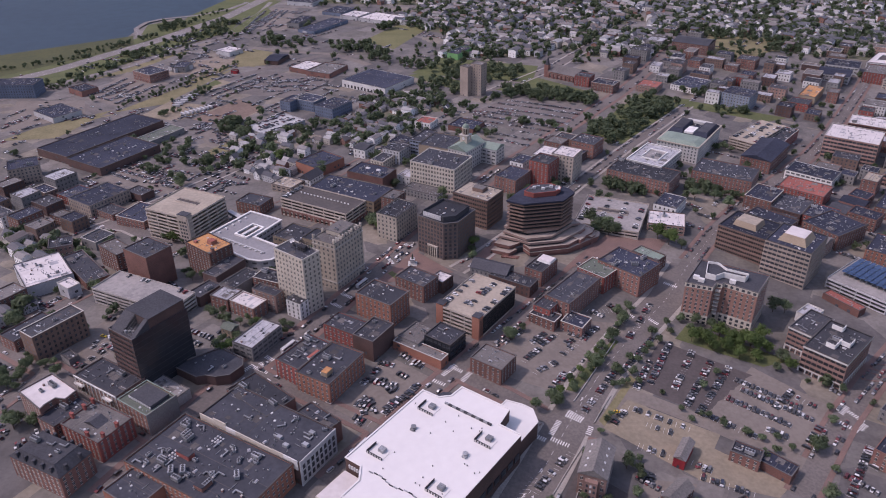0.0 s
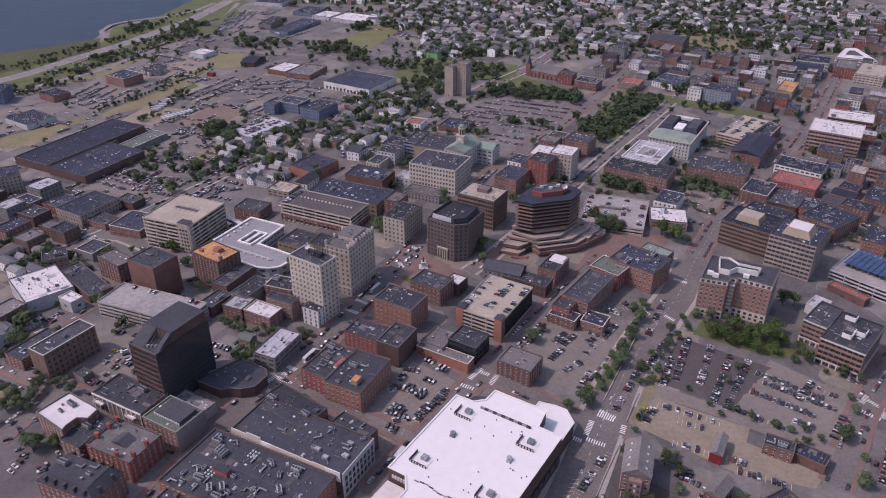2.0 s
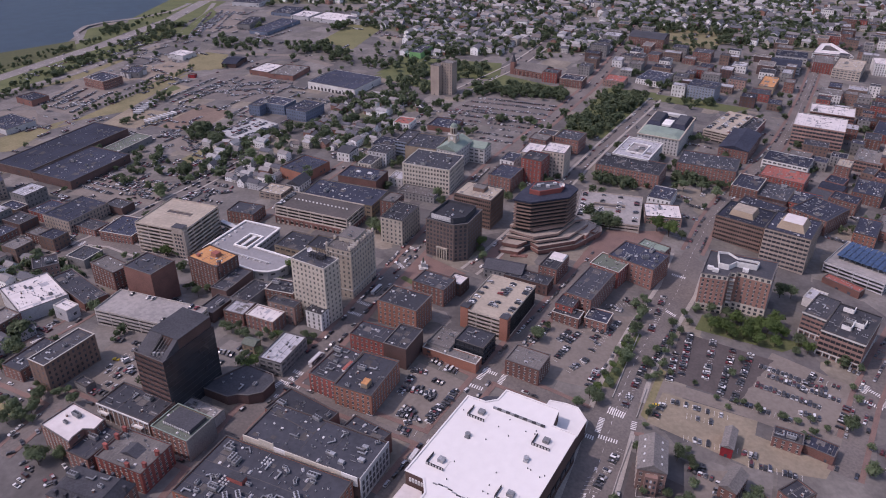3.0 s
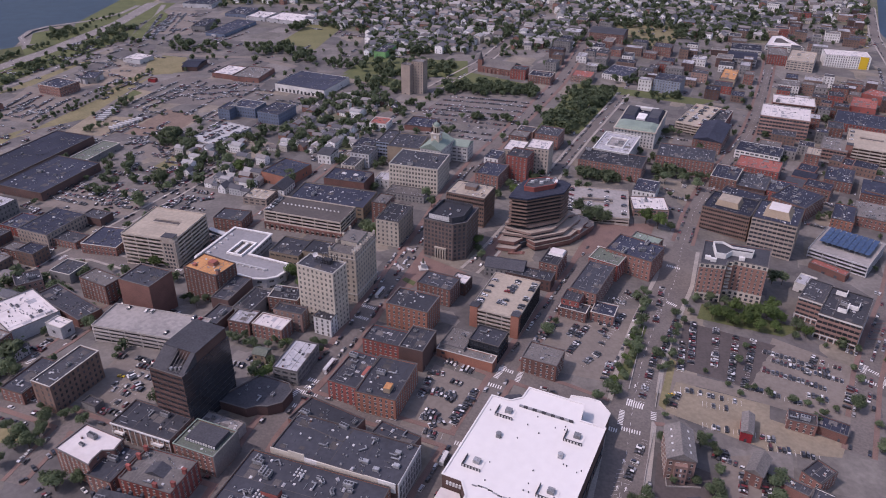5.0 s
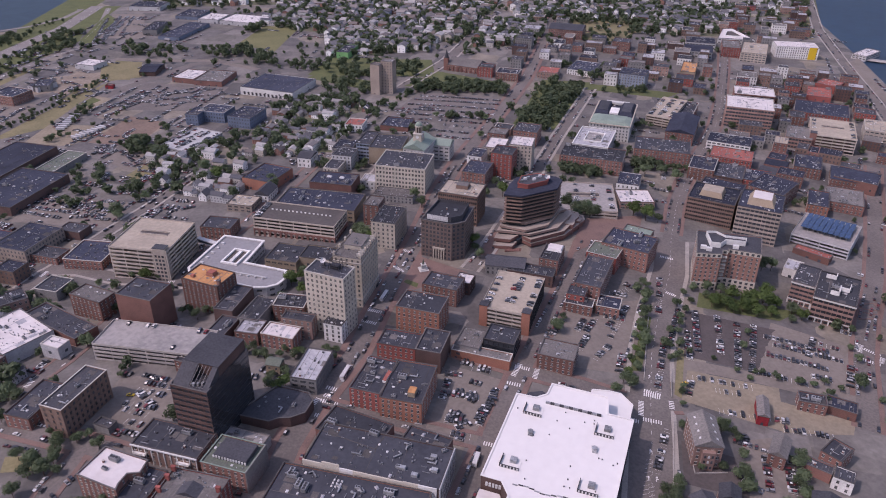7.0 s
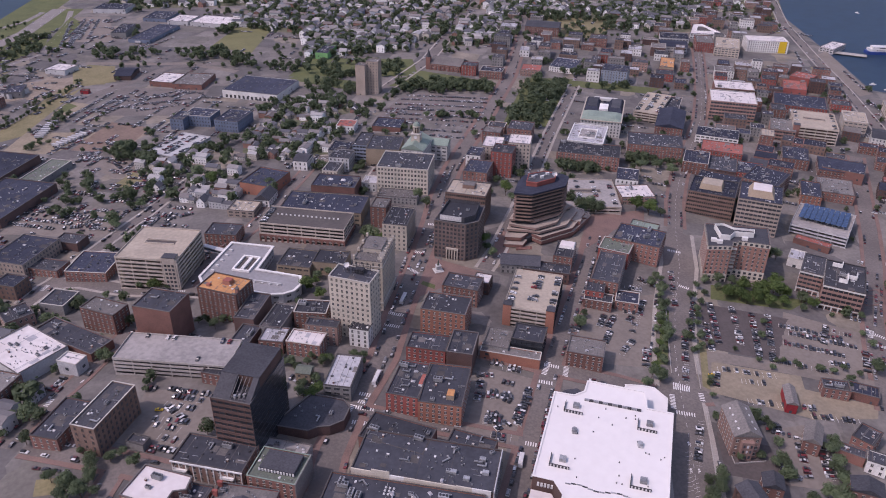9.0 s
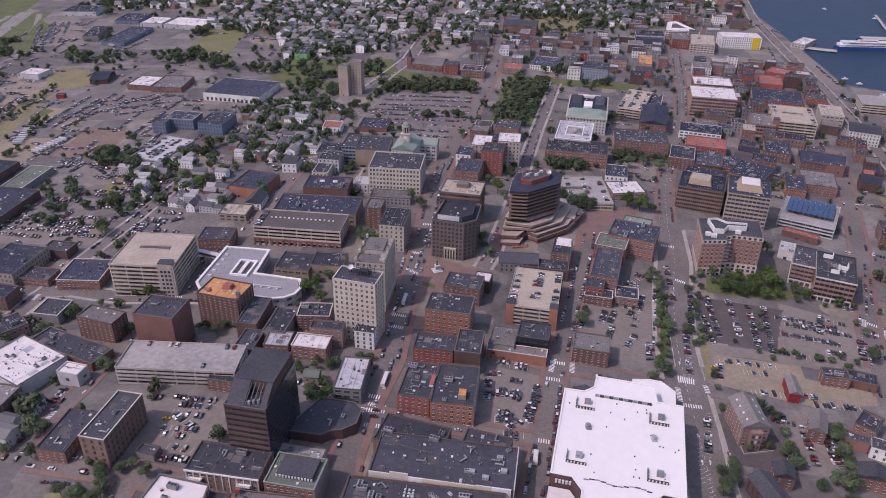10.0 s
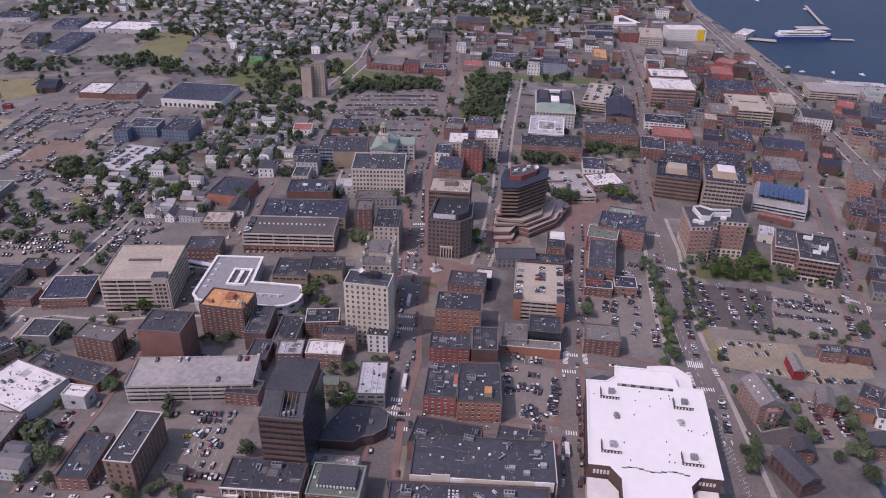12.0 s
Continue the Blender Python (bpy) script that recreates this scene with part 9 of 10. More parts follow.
shop_field((526.2, 1077.2), (652.4, 1231.3), (837.5, 1177.5), (679.2, 1033.1), 16, -34, MIX)
shop_field((226.0, 1011.1), (365.6, 1245.2), (476.9, 1206.1), (330.0, 970.5), 20, -33, MIX)
shop_field((300.9, 923.8), (432.7, 1101.1), (603.0, 1056.9), (431.4, 858.7), 26, -34, MIX)
old_quarter((175.3, 305.2), (305.2, 412.6), (388.5, 387.1), (252.8, 298.6), -47, OLD, most=29)
old_quarter((290.4, 429.0), (430.0, 537.0), (560.3, 512.4), (369.7, 384.9), -48, OLD, most=45)
old_quarter((289.9, 547.0), (444.3, 713.0), (597.9, 674.0), (475.2, 517.8), -46, OLD, most=64)
shop_field((368.0, 717.6), (552.0, 935.2), (658.2, 897.6), (494.9, 716.2), 26, -35, MIX)
old_quarter((229.7, 567.1), (411.7, 767.7), (501.8, 713.6), (384.8, 570.5), -38, OLD, most=56)
house_field((-95.4, 1343.7), (-30.0, 1531.3), (393.2, 1502.2), (223.0, 1136.6), 190, -31, True, 484, 1.15)
house_field((-5.6, 1122.5), (12.4, 1279.5), (198.6, 1266.2), (145.8, 1127.0), 50, -31, True, 220, 1.15)
house_field((-96.7, 848.1), (-104.2, 925.1), (-12.0, 953.9), (9.4, 880.2), 26, -31, True, 52, .85)
house_field((-139.0, 776.6), (-123.5, 850.6), (-30.3, 841.0), (-39.6, 756.6), 36, -31, True, 52, .85)
house_field((-242.1, 792.9), (-222.9, 818.9), (-144.6, 813.4), (-147.9, 719.9), 9, -31, True, 10, .9)
house_field((-227.2, 711.5), (-240.2, 810.6), (-191.2, 789.9), (-151.1, 704.9), 5, -31, True, 5, .9)
house_field((334.9, 1253.7), (393.2, 1502.2), (859.1, 1526.7), (667.6, 1146.1), 230, -40, False, 836, 1.15)
house_field((179.0, 1124.0), (253.3, 1260.6), (380.4, 1251.8), (332.2, 1101.5), 40, -35, False, 176, 1.1)
house_field((14.2, 1530.0), (137.0, 1702.0), (944.6, 1696.7), (859.1, 1526.7), 150, -35, False, 704, 1.2)
house_field((-296.8, 1538.6), (-225.3, 1681.4), (15.3, 1674.1), (-29.5, 1505.1), 30, -35, False, 176, 1.2)
house_field((-368.9, 549.6), (-360.3, 590.9), (-300.5, 545.1), (-319.8, 507.6), 10, -31, False, 24, 1)
house_field((-312.5, 418.5), (-309.6, 454.0), (-287.6, 445.2), (-302.3, 412.2), 6, -33, False, 9, 1)
house_field((484.2, 1156.5), (569.7, 1263.9), (718.1, 1246.5), (652.3, 1115.6), 60, -40, False, 176, 1.2)
house_field((-211.6, 707.8), (-195.1, 756.0), (-139.4, 710.2), (-159.1, 665.5), 9, -31, True, 8, .9)
house_field((725.1, 1247.3), (848.1, 1454.3), (1061.0, 1424.8), (909.5, 1219.7), 45, -34, False, 120, 1.15)


# ---- single things ----
low_wall([(102.4, 361.1), (88.2, 336.7)])
low_wall([(79.0, 318.4), (64.3, 294.2), (51.7, 272.2)])
low_wall([(78.7, 354.1), (115.3, 415.0)])
low_wall([(81.2, 310.5), (68.7, 279.1), (86.9, 275.8)])
bus(-100.1, 397.0, 58, 12)
bus(-60.0, 475.1, 58, 12)
bus(-44.2, 311.5, 58, 9, "white delivery truck on the street")
for k in range(8):
    trailer(-334.4 + k * 1.49, 911.9 + k * 6.38, 167)
for k in range(8):
    trailer(-315.6 + k * 3.58, 880.0 + k * 3.80, 137)
for k in range(8):
    trailer(-233.9 + k * 7.08, 1286.2 + k * 8.51, 140)
bright_car(-222.9, 406.1, -20, YELLOW, "bright yellow car parked in the lot")
bright_car(103.7, 346.4, -20, YELLOW, "bright yellow car parked in the lot")
for x_, y_, r_ in ((231, 655, 3.6), (238, 652, 4.2), (246, 651, 3.8), (252, 647, 4.4), (262, 644, 3.4), (271, 637, 4.2), (262, 630, 3.6), (153, 659, 4.4), (161, 653, 3.8), (168, 649, 4.2), (176, 645, 4.6), (183, 647, 4.0),
                   (299, 757, 4.0), (300, 765, 3.4), (304, 752, 3.6), (166, 441, 3.6), (176, 438, 4.2), (186, 434, 4.0), (193, 428, 3.8), (170, 430, 3.0), (182, 425, 3.4)):
    tree(x_, y_, r_)
for x_, y_, r_ in (
    (-161.9, 435.4, 3.4),
    (-156.3, 431.2, 3.8),
    (-150.5, 426.5, 3.2),
    (-143.7, 419.8, 3),
    (-143.8, 401.3, 3.6),
    (-135.2, 405.2, 3.2),
    (-129, 398, 3),
):
    tree(x_, y_, r_)
monument(-23.8, 505.5)
ferry(880.8, 926.4, -24, -11.2, 99)
pier(770.2, 976.1, 818.2, 927.2, 14, -9.7, "grey concrete harbour pier on piles")
pier(911.5, 896.9, 943.7, 878.6, 8, -9.7, "grey concrete harbour pier on piles")
pier(1090.3, 1096.6, 989.8, 976.5, 5, -9.7, "grey concrete harbour pier on piles")
pier(922.8, 974.8, 974.1, 952.2, 22, -9.7, "grey concrete harbour pier on piles")
boat(1069.1, 1078.9, 283, -11.2)
boat(754.4, 767.7, 240, -11.2)
boat(717.2, 790.7, 340, -11.2)
boat(785.2, 744.7, 96, -11.2)
boat(716.9, 815.5, 337, -11.2)
boat(1042.5, 1172.9, 97, -11.2)
skybridge(-185.7, 588.4, -167.4, 570.9, 7.0)


# ---- parked cars ----
car_row(119.2, 367.5, 134.5, 395.6, 12, 151, .8, 0.13, True)
car_row(129.3, 373.3, 152.7, 416.2, 19, 151, .9, 0.13, True)
car_row(143.5, 368.9, 165.7, 408.0, 17, 150, .6, 0.13, True)
car_row(146.8, 353.9, 175.2, 398.0, 20, 147, .75, 0.13, True)
car_row(152.0, 346.9, 185.5, 392.9, 22, 144, .9, 0.13, True)
car_row(185.2, 380.7, 218.0, 354.7, 16, 52, .92, 0.13, True)
car_row(185.6, 371.1, 220.9, 345.1, 17, 54, .9, 0.13, True)
car_row(174.1, 362.8, 205.3, 339.8, 15, 54, .92, 0.13, True)
car_row(189.1, 336.8, 199.7, 329.9, 5, 57, .9, 0.13, True)
car_row(216.1, 367.3, 227.5, 356.6, 6, 47, .8, 0.13, True)
car_row(157.2, 347.1, 181.5, 329.7, 12, 54, .6, 0.13, True)
car_row(206.2, 321.7, 227.8, 345.4, 12, 138, .8, 0.13, True)
car_row(111.6, 351.0, 143.6, 334.8, 14, 63, .6, 0.13, True)
car_row(99.2, 336.2, 108.2, 347.9, 6, 143, .9, 0.13, True)
car_row(110.5, 319.8, 130.5, 310.2, 9, 64, .55, 0.13, True)
car_row(119.3, 337.2, 132.6, 330.6, 6, 63, .3, 0.13, True)
car_row(137.8, 308.4, 147.1, 302.7, 4, 58, .7, 0.13, True)
car_row(139.7, 298.4, 153.1, 292.3, 6, 65, .7, 0.13, True)
car_row(155.8, 291.2, 164.8, 286.6, 4, 63, .8, 0.13, True)
car_row(39.6, 408.4, 54.0, 423.4, 8, 136, .95, 0.13, True)
car_row(58.4, 409.5, 69.2, 421.2, 6, 138, .95, 0.13, True)
car_row(63.9, 407.4, 76.8, 420.5, 7, 135, .9, 0.13, True)
car_row(81.1, 409.7, 87.5, 415.0, 3, 129, .9, 0.13, True)
car_row(51.1, 390.4, 63.5, 403.9, 7, 137, .8, 0.13, True)
car_row(84.7, 422.3, 97.1, 415.6, 5, 62, .9, 0.13, True)
car_row(57.3, 379.7, 73.0, 390.6, 7, 125, .8, 0.13, True)
car_row(118.2, 457.7, 127.8, 444.7, 6, 36, .85, 0.13, True)
car_row(102.6, 449.7, 112.6, 442.3, 5, 53, .8, 0.13, True)
car_row(108.9, 417.7, 129.8, 444.8, 13, 142, .75, 0.13, True)
car_row(125.2, 418.7, 149.4, 460.0, 18, 150, .5, 0.13, True)
car_row(66.2, 364.4, 77.2, 380.9, 8, 146, .8, 0.13, True)
car_row(-49.4, 362.2, -36.6, 386.2, 10, 152, .5, 0.13, True)
car_row(-52.0, 346.1, -40.0, 340.9, 5, 66, .8, 0.13, True)
car_row(-44.7, 366.7, -27.5, 359.3, 7, 67, .85, 0.13, True)
car_row(-22.8, 386.3, -12.9, 380.9, 4, 61, .6, 0.13, True)
car_row(-34.9, 337.1, -14.5, 365.0, 13, 144, .95, 0.13, True)
car_row(-51.9, 334.6, -42.1, 329.4, 4, 62, .9, 0.13, True)
car_row(-27.9, 393.4, -12.3, 381.8, 7, 53, .8, 0.13, True)
car_row(-211.7, 419.7, -195.1, 411.3, 7, 63, .95, 0.13, True)
car_row(-228.2, 428.5, -221.3, 424.8, 3, 61, .9, 0.13, True)
car_row(-226.2, 399.7, -207.8, 390.4, 8, 63, .5, 0.13, True)
car_row(-218.7, 407.9, -210.0, 393.8, 6, 32, .8, 0.13, True)
car_row(-224.7, 378.9, -223.4, 372.1, 1, -79, .8, 0.13, True)
car_row(-205.7, 480.8, -191.7, 466.2, 8, 44, .9, 0.13, True)
car_row(-51.0, 288.8, -4.2, 355.0, 14, 55, .75, 0.13, True)
car_row(-64.5, 286.7, -41.2, 319.4, 7, 55, .5, 0.13, True)
car_row(21.9, 386.5, 41.5, 412.8, 5, 53, .6, 0.13, True)
car_row(40.5, 427.9, 85.0, 485.9, 12, 52, .6, 0.13, True)
car_row(53.6, 430.3, 99.1, 490.0, 13, 53, .5, 0.13, True)
car_row(47.9, 283.8, 70.8, 312.9, 14, 142, .45, 0.13, True)
car_row(81.9, 343.4, 110.6, 385.8, 20, 146, .75, 0.13, True)
car_row(66.6, 362.1, 128.4, 442.9, 17, 53, .6, 0.13, True)
car_row(114.5, 384.3, 142.3, 420.7, 18, 143, .95, 0.13, True)
car_row(-95.3, 418.6, -62.7, 480.4, 12, 62, .5, 0.13, True)
car_row(-74.7, 434.9, -43.1, 495.5, 11, 62, .3, 0.13, True)
car_row(-46.8, 497.3, -8.6, 564.2, 13, 60, .8, 0.13, True)
car_row(-19.5, 538.9, 32.9, 639.6, 19, 63, .8, 0.13, True)
car_row(15.8, 621.8, 54.7, 686.0, 13, 59, .7, 0.13, True)
car_row(-123.8, 338.3, -105.9, 377.8, 7, 66, .4, 0.13, True)
car_row(252.4, 360.6, 322.9, 426.4, 16, 43, .5, 0.13, True)
car_row(220.1, 320.0, 241.6, 345.8, 6, 50, .6, 0.13, True)
car_row(216.3, 287.4, 245.1, 325.2, 18, 143, .9, 0.13, True)
car_row(238.3, 307.8, 252.1, 321.0, 7, 133, .9, 0.13, True)
car_row(121.9, 657.9, 168.0, 722.3, 13, 54, .6, 0.13, True)
car_row(35.7, 524.2, 82.5, 592.9, 14, 56, .5, 0.13, True)
car_row(111.4, 449.2, 127.7, 452.0, 6, 100, .8, 0.13, True)
car_row(77.2, 398.8, 106.3, 430.0, 16, 137, .5, 0.13, True)
car_row(-41.7, 384.5, -30.6, 381.2, 4, 73, 0.9, 0.13, False)
car_row(-30.6, 376.4, -21.9, 369.9, 4, 53, 0.9, 0.13, False)
car_row(-39.3, 368.3, -28.1, 361.6, 5, 59, 0.9, 0.13, False)
car_row(-50, 346.9, -38.9, 349.5, 5, 103, 0.9, 0.13, False)
car_row(-48.1, 351.8, -40.5, 345, 4, 48, 0.9, 0.13, False)
car_row(-26, 351.4, -34.1, 341.3, 6, -39, 0.9, 0.13, False)
car_row(-15.4, 362.2, -23.3, 350, 3, -33, 0.9, 0.13, False)
car_row(-33.8, 360.4, -29.7, 355.9, 2, 42, 0.9, 0.13, False)
car_row(-48.6, 337.5, -38.3, 340, 4, 104, 0.9, 0.13, False)
car_row(-170, 414.6, -150.9, 404.8, 7, 63, 0.8, 0.13, False)
car_row(-171.2, 405.5, -153.4, 396.1, 6, 62, 0.8, 0.13, False)
car_row(-149.4, 413.8, -137.3, 401.5, 5, 45, 0.8, 0.13, False)
car_row(91.2, 269.5, 97.6, 259.5, 5, 33, .6, 0.13, True)
car_row(117.8, 286.5, 103.7, 261.9, 11, -30, .7, 0.13, True)
car_row(122.5, 271.6, 112.9, 255.2, 7, -30, .9, 0.13, True)
car_row(109.6, 291.1, 112.9, 299.7, 4, 159, .9, 0.13, True)
car_row(66.5, 293.6, 58.9, 278.4, 3, -117, .4, 0.13, True)
car_row(-219.6, 410.8, -203.9, 400.4, 7, 56, .6, 0.13, True)
car_row(-215.4, 416.3, -199.4, 406.7, 7, 59, .6, 0.13, True)
car_row(-225.7, 394.8, -213.3, 385.8, 6, 54, .5, 0.13, True)
car_row(-223.7, 384.0, -212.7, 376.0, 5, 54, .4, 0.13, True)
car_row(-63.2, 488.6, -24.9, 561.6, 14, 62, .7, 0.13, True)
car_row(-140.5, 321.2, -89.0, 415.7, 18, 61, .5, 0.13, True)
car_row(78.0, 461.7, 122.6, 521.6, 12, 53, .6, 0.13, True)
car_row(-263.9, 343.7, -258.7, 352.2, 2, 58, .9, 0.13, True)
car_row(-285.9, 383.4, -265.9, 372.4, 4, -29, .7, 0.13, True)
car_row(-267.7, 383.8, -249.1, 371.4, 4, -34, .5, 0.13, True)
car_row(-302.3, 469.2, -285.6, 450.2, 10, 41, .9, 0.13, True)
car_row(116.6, 659.9, 74.3, 662.4, 7, 177, .4, 0.13, True)
car_row(33.8, 856.5, 132.5, 804.5, 43, 62, .85, 0.13, False)
car_row(43.1, 871.7, 140.8, 820.5, 42, 62, .85, 0.13, False)
car_row(53.8, 886.9, 147.6, 838.0, 41, 62, .85, 0.13, False)
car_row(65.6, 902.4, 158.4, 854.5, 40, 63, .85, 0.13, False)
car_row(76.1, 914.2, 165.5, 868.4, 39, 63, .8, 0.13, False)
car_row(22.9, 845.2, 116.9, 794.7, 41, 62, .6, 0.13, False)
car_row(-489.4, 863.0, -471.1, 914.1, 21, 160, .6, 0.13, False)
car_row(-429.8, 935.5, -380.5, 1006.3, 33, 145, .6, 0.13, False)
car_row(-450.9, 970.5, -423.8, 1019.8, 22, 151, .7, 0.13, False)
car_row(-243.5, 909.7, -176.6, 1027.8, 52, 150, .8, 0.13, False)
car_row(-228.2, 887.8, -158.0, 1006.2, 53, 149, .8, 0.13, False)
car_row(-241.8, 1003.5, -148.6, 1054.2, 41, 119, .7, 0.13, False)
car_row(-293.1, 979.8, -247.2, 1029.6, 26, 137, .8, 0.13, False)
car_row(-295.0, 944.4, -254.4, 991.3, 24, 139, .8, 0.13, False)
car_row(-338.8, 1288.6, -310.7, 1438.3, 59, 169, .7, 0.13, False)
car_row(-338.8, 716.6, -268.5, 678.4, 31, 61, .8, 0.13, False)
car_row(-326.7, 731.2, -278.8, 692.8, 24, 51, .8, 0.13, False)
car_row(-284.1, 786.0, -262.1, 820.6, 16, 147, .6, 0.13, False)
car_row(-515.5, 834.7, -501.0, 873.0, 16, 159, .8, 0.13, False)
car_row(-302.1, 706.2, -264.6, 708.0, 14, 93, .7, 0.13, False)
car_row(-294.8, 682.1, -266.8, 677.3, 11, 80, .6, 0.13, False)
car_row(-265.2, 835.2, -241.1, 774.2, 25, 22, .5, 0.13, False)
car_row(-212.7, 668.4, -189.9, 672.0, 9, 99, .6, 0.13, False)
car_row(444.2, 531.1, 388.1, 496.3, 25, -58, .5, 0.13, False)
car_row(-342.4, 1326.9, -317.0, 1450.5, 49, 168, .7, 0.13, False)
car_row(-332.1, 1290.4, -304.7, 1467.7, 69, 171, .7, 0.13, False)
car_row(-373.4, 1008.4, -343.5, 1074.4, 28, 156, .5, 0.13, False)
car_row(-316.0, 960.8, -264.3, 1049.7, 40, 150, .8, 0.13, False)
car_row(-303.6, 951.2, -254.2, 1035.1, 37, 150, .8, 0.13, False)
car_row(-291.5, 943.5, -244.4, 1027.4, 37, 151, .8, 0.13, False)
car_row(-247.5, 1010.6, -168.0, 1019.0, 31, 96, .7, 0.13, False)
car_row(-253.6, 991.1, -172.7, 997.5, 31, 95, .7, 0.13, False)
car_row(-240.9, 970.4, -180.3, 977.9, 23, 97, .7, 0.13, False)
car_row(602.4, 951.8, 648.7, 897.9, 27, 41, .6, 0.13, False)
car_row(741.0, 1070.3, 831.2, 1107.0, 37, 112, .5, 0.13, False)
car_row(-461.0, 958.9, -440.3, 1033.3, 30, 164, .8, 0.13, False)
car_row(-445.3, 947.0, -425.8, 1014.7, 27, 164, .8, 0.13, False)
car_row(-429.8, 935.5, -407.6, 1006.7, 29, 163, .8, 0.13, False)
car_row(-414.7, 924.1, -386.6, 1001.3, 32, 160, .8, 0.13, False)
car_row(-516.6, 849.8, -502.4, 883.1, 14, 157, .8, 0.13, False)
car_row(-529.9, 869.5, -519.5, 904.1, 14, 163, .8, 0.13, False)
car_row(-466.7, 872.5, -445.3, 903.0, 14, 145, .7, 0.13, False)
car_row(501.8, 713.6, 548.3, 688.3, 20, 61, .5, 0.13, False)
car_row(670.7, 892.7, 617.0, 792.9, 44, -28, .7, 0.13, False)
car_row(688.1, 892.4, 636.4, 790.5, 44, -27, .7, 0.13, False)
car_row(720.6, 872.3, 680.8, 794.9, 34, -27, .7, 0.13, False)
car_row(648.4, 752.3, 629.2, 708.5, 18, -24, .7, 0.13, False)
car_row(726.0, 977.5, 678.7, 906.3, 33, -34, .7, 0.13, False)
car_row(-343.7, 1269.5, -336.8, 1463.0, 74, 178, .7, 0.13, False)
car_row(-329.2, 1288.4, -317.3, 1472.4, 71, 176, .6, 0.13, False)
car_row(-401.7, 1123.9, -322.3, 1110.2, 31, 80, .25, 0.13, False)
car_row(-331.0, 1333.9, -318.0, 1471.6, 53, 175, .8, 0.13, False)
car_row(-318.9, 1330.2, -306.4, 1468.2, 53, 175, .8, 0.13, False)
car_row(-307.1, 1333.7, -294.9, 1464.8, 51, 175, .7, 0.13, False)
car_row(-237.7, 1262.0, -187.3, 1334.2, 34, 145, .6, 0.13, False)
car_row(-230.0, 1243.5, -179.7, 1310.0, 32, 143, .6, 0.13, False)
car_row(-339.2, 707.2, -301.7, 682.9, 15, 57, 0.8, 0.13, False)
car_row(-336.6, 717.3, -288.4, 687.7, 19, 58, 0.85, 0.13, False)
car_row(-332.4, 724.9, -282.2, 694.4, 20, 59, 0.8, 0.13, False)
car_row(-296.6, 708.9, -267.4, 691.8, 11, 60, 0.7, 0.13, False)
car_row(-351.7, 680.4, -333.5, 669.5, 7, 59, 0.7, 0.13, False)
car_row(-358.8, 691.0, -340.3, 679.9, 7, 59, 0.6, 0.13, False)
car_row(-301.6, 644.5, -284.4, 634.8, 6, 61, 0.9, 0.13, False)
car_row(-220.5, 685.1, -197.4, 669.8, 9, 56, 0.5, 0.13, False)
car_row(-205.9, 689.6, -182.9, 675.2, 9, 58, 0.5, 0.13, False)
car_row(-277.6, 712.9, -251.1, 697.2, 10, 59, 0.4, 0.13, False)
car_row(259.0, 736.5, 281.7, 723.7, 8, 61, 0.6, 0.13, False)
car_row(290.4, 745.3, 309.7, 734.9, 7, 62, 0.6, 0.13, False)
car_row(270.3, 752.8, 290.4, 745.3, 7, 70, 0.5, 0.13, False)
car_row(-259.6, 332.5, -218.9, 296.0, 9, 28, 0.6, 0.13, False)
car_row(-237.0, 299.0, -224.5, 319.4, 6, 129, 0.6, 0.13, False)
car_row(-246.7, 305.4, -239.8, 328.7, 7, 144, 0.7, 0.13, False)
car_row(-255.0, 336.3, -246.0, 348.8, 5, 124, 0.7, 0.13, False)
car_row(56.9, 789.2, 93.2, 767.9, 15, 60, 0.85, 0.13, False)
car_row(57.6, 770.6, 89.3, 749.5, 13, 56, 0.85, 0.13, False)
car_row(71.6, 802.7, 106.0, 781.7, 14, 59, 0.6, 0.13, False)
car_row(115.2, 282.6, 101.3, 258.4, 9, -30, 0.8, 0.13, False)
car_row(129.9, 280.9, 116.0, 254.3, 10, -28, 0.7, 0.13, False)
car_row(103.6, 297.4, 115.5, 288.5, 5, 53, 0.8, 0.13, False)
car_row(138.7, 307.7, 144.8, 302.5, 2, 50, 0.9, 0.13, False)
street_cars()


# ---- trees ----
tree(67.5, 349.7, 5.1)
tree(114.1, 417.4, 5.1)
tree(97.5, 387.0, 5.1)
tree(45.4, 413.6, 4.6)
tree(53.8, 422.5, 3.0)
tree(131.3, 453.6, 3.5)
tree(142.4, 423.8, 4.1)
tree(155.3, 435.8, 3.0)
tree(120.1, 382.0, 3.5)
tree(126.4, 394.2, 3.0)
tree(96.1, 338.9, 2.5)
tree(100.1, 302.7, 4.1)
tree(106.5, 296.1, 3.0)
tree(210.3, 318.9, 5.1)
tree(234.5, 354.5, 3.0)
tree(248.5, 370.4, 3.0)
tree(215.5, 304.3, 3.0)
tree(204.0, 286.2, 5.1)
tree(146.7, 341.5, 2.5)
tree(157.7, 344.5, 2.5)
tree(163.9, 337.7, 2.5)
tree(176.5, 330.8, 3.0)
tree(183.4, 327.2, 2.5)
tree(188.0, 318.1, 3.0)
tree(178.0, 414.3, 6.0, True)
tree(188.7, 424.3, 6.0, True)
tree(194.7, 413.7, 7.2, True)
tree(205.3, 411.3, 7.2, True)
tree(217.3, 422.8, 6.0, True)
tree(216.3, 409.0, 4.8, True)
tree(167.9, 418.3, 4.8, True)
tree(195.0, 401.9, 4.8, True)
tree(222.2, 400.0, 5.1)
tree(224.7, 391.8, 4.8, True)
tree(237.9, 457.2, 6.1)
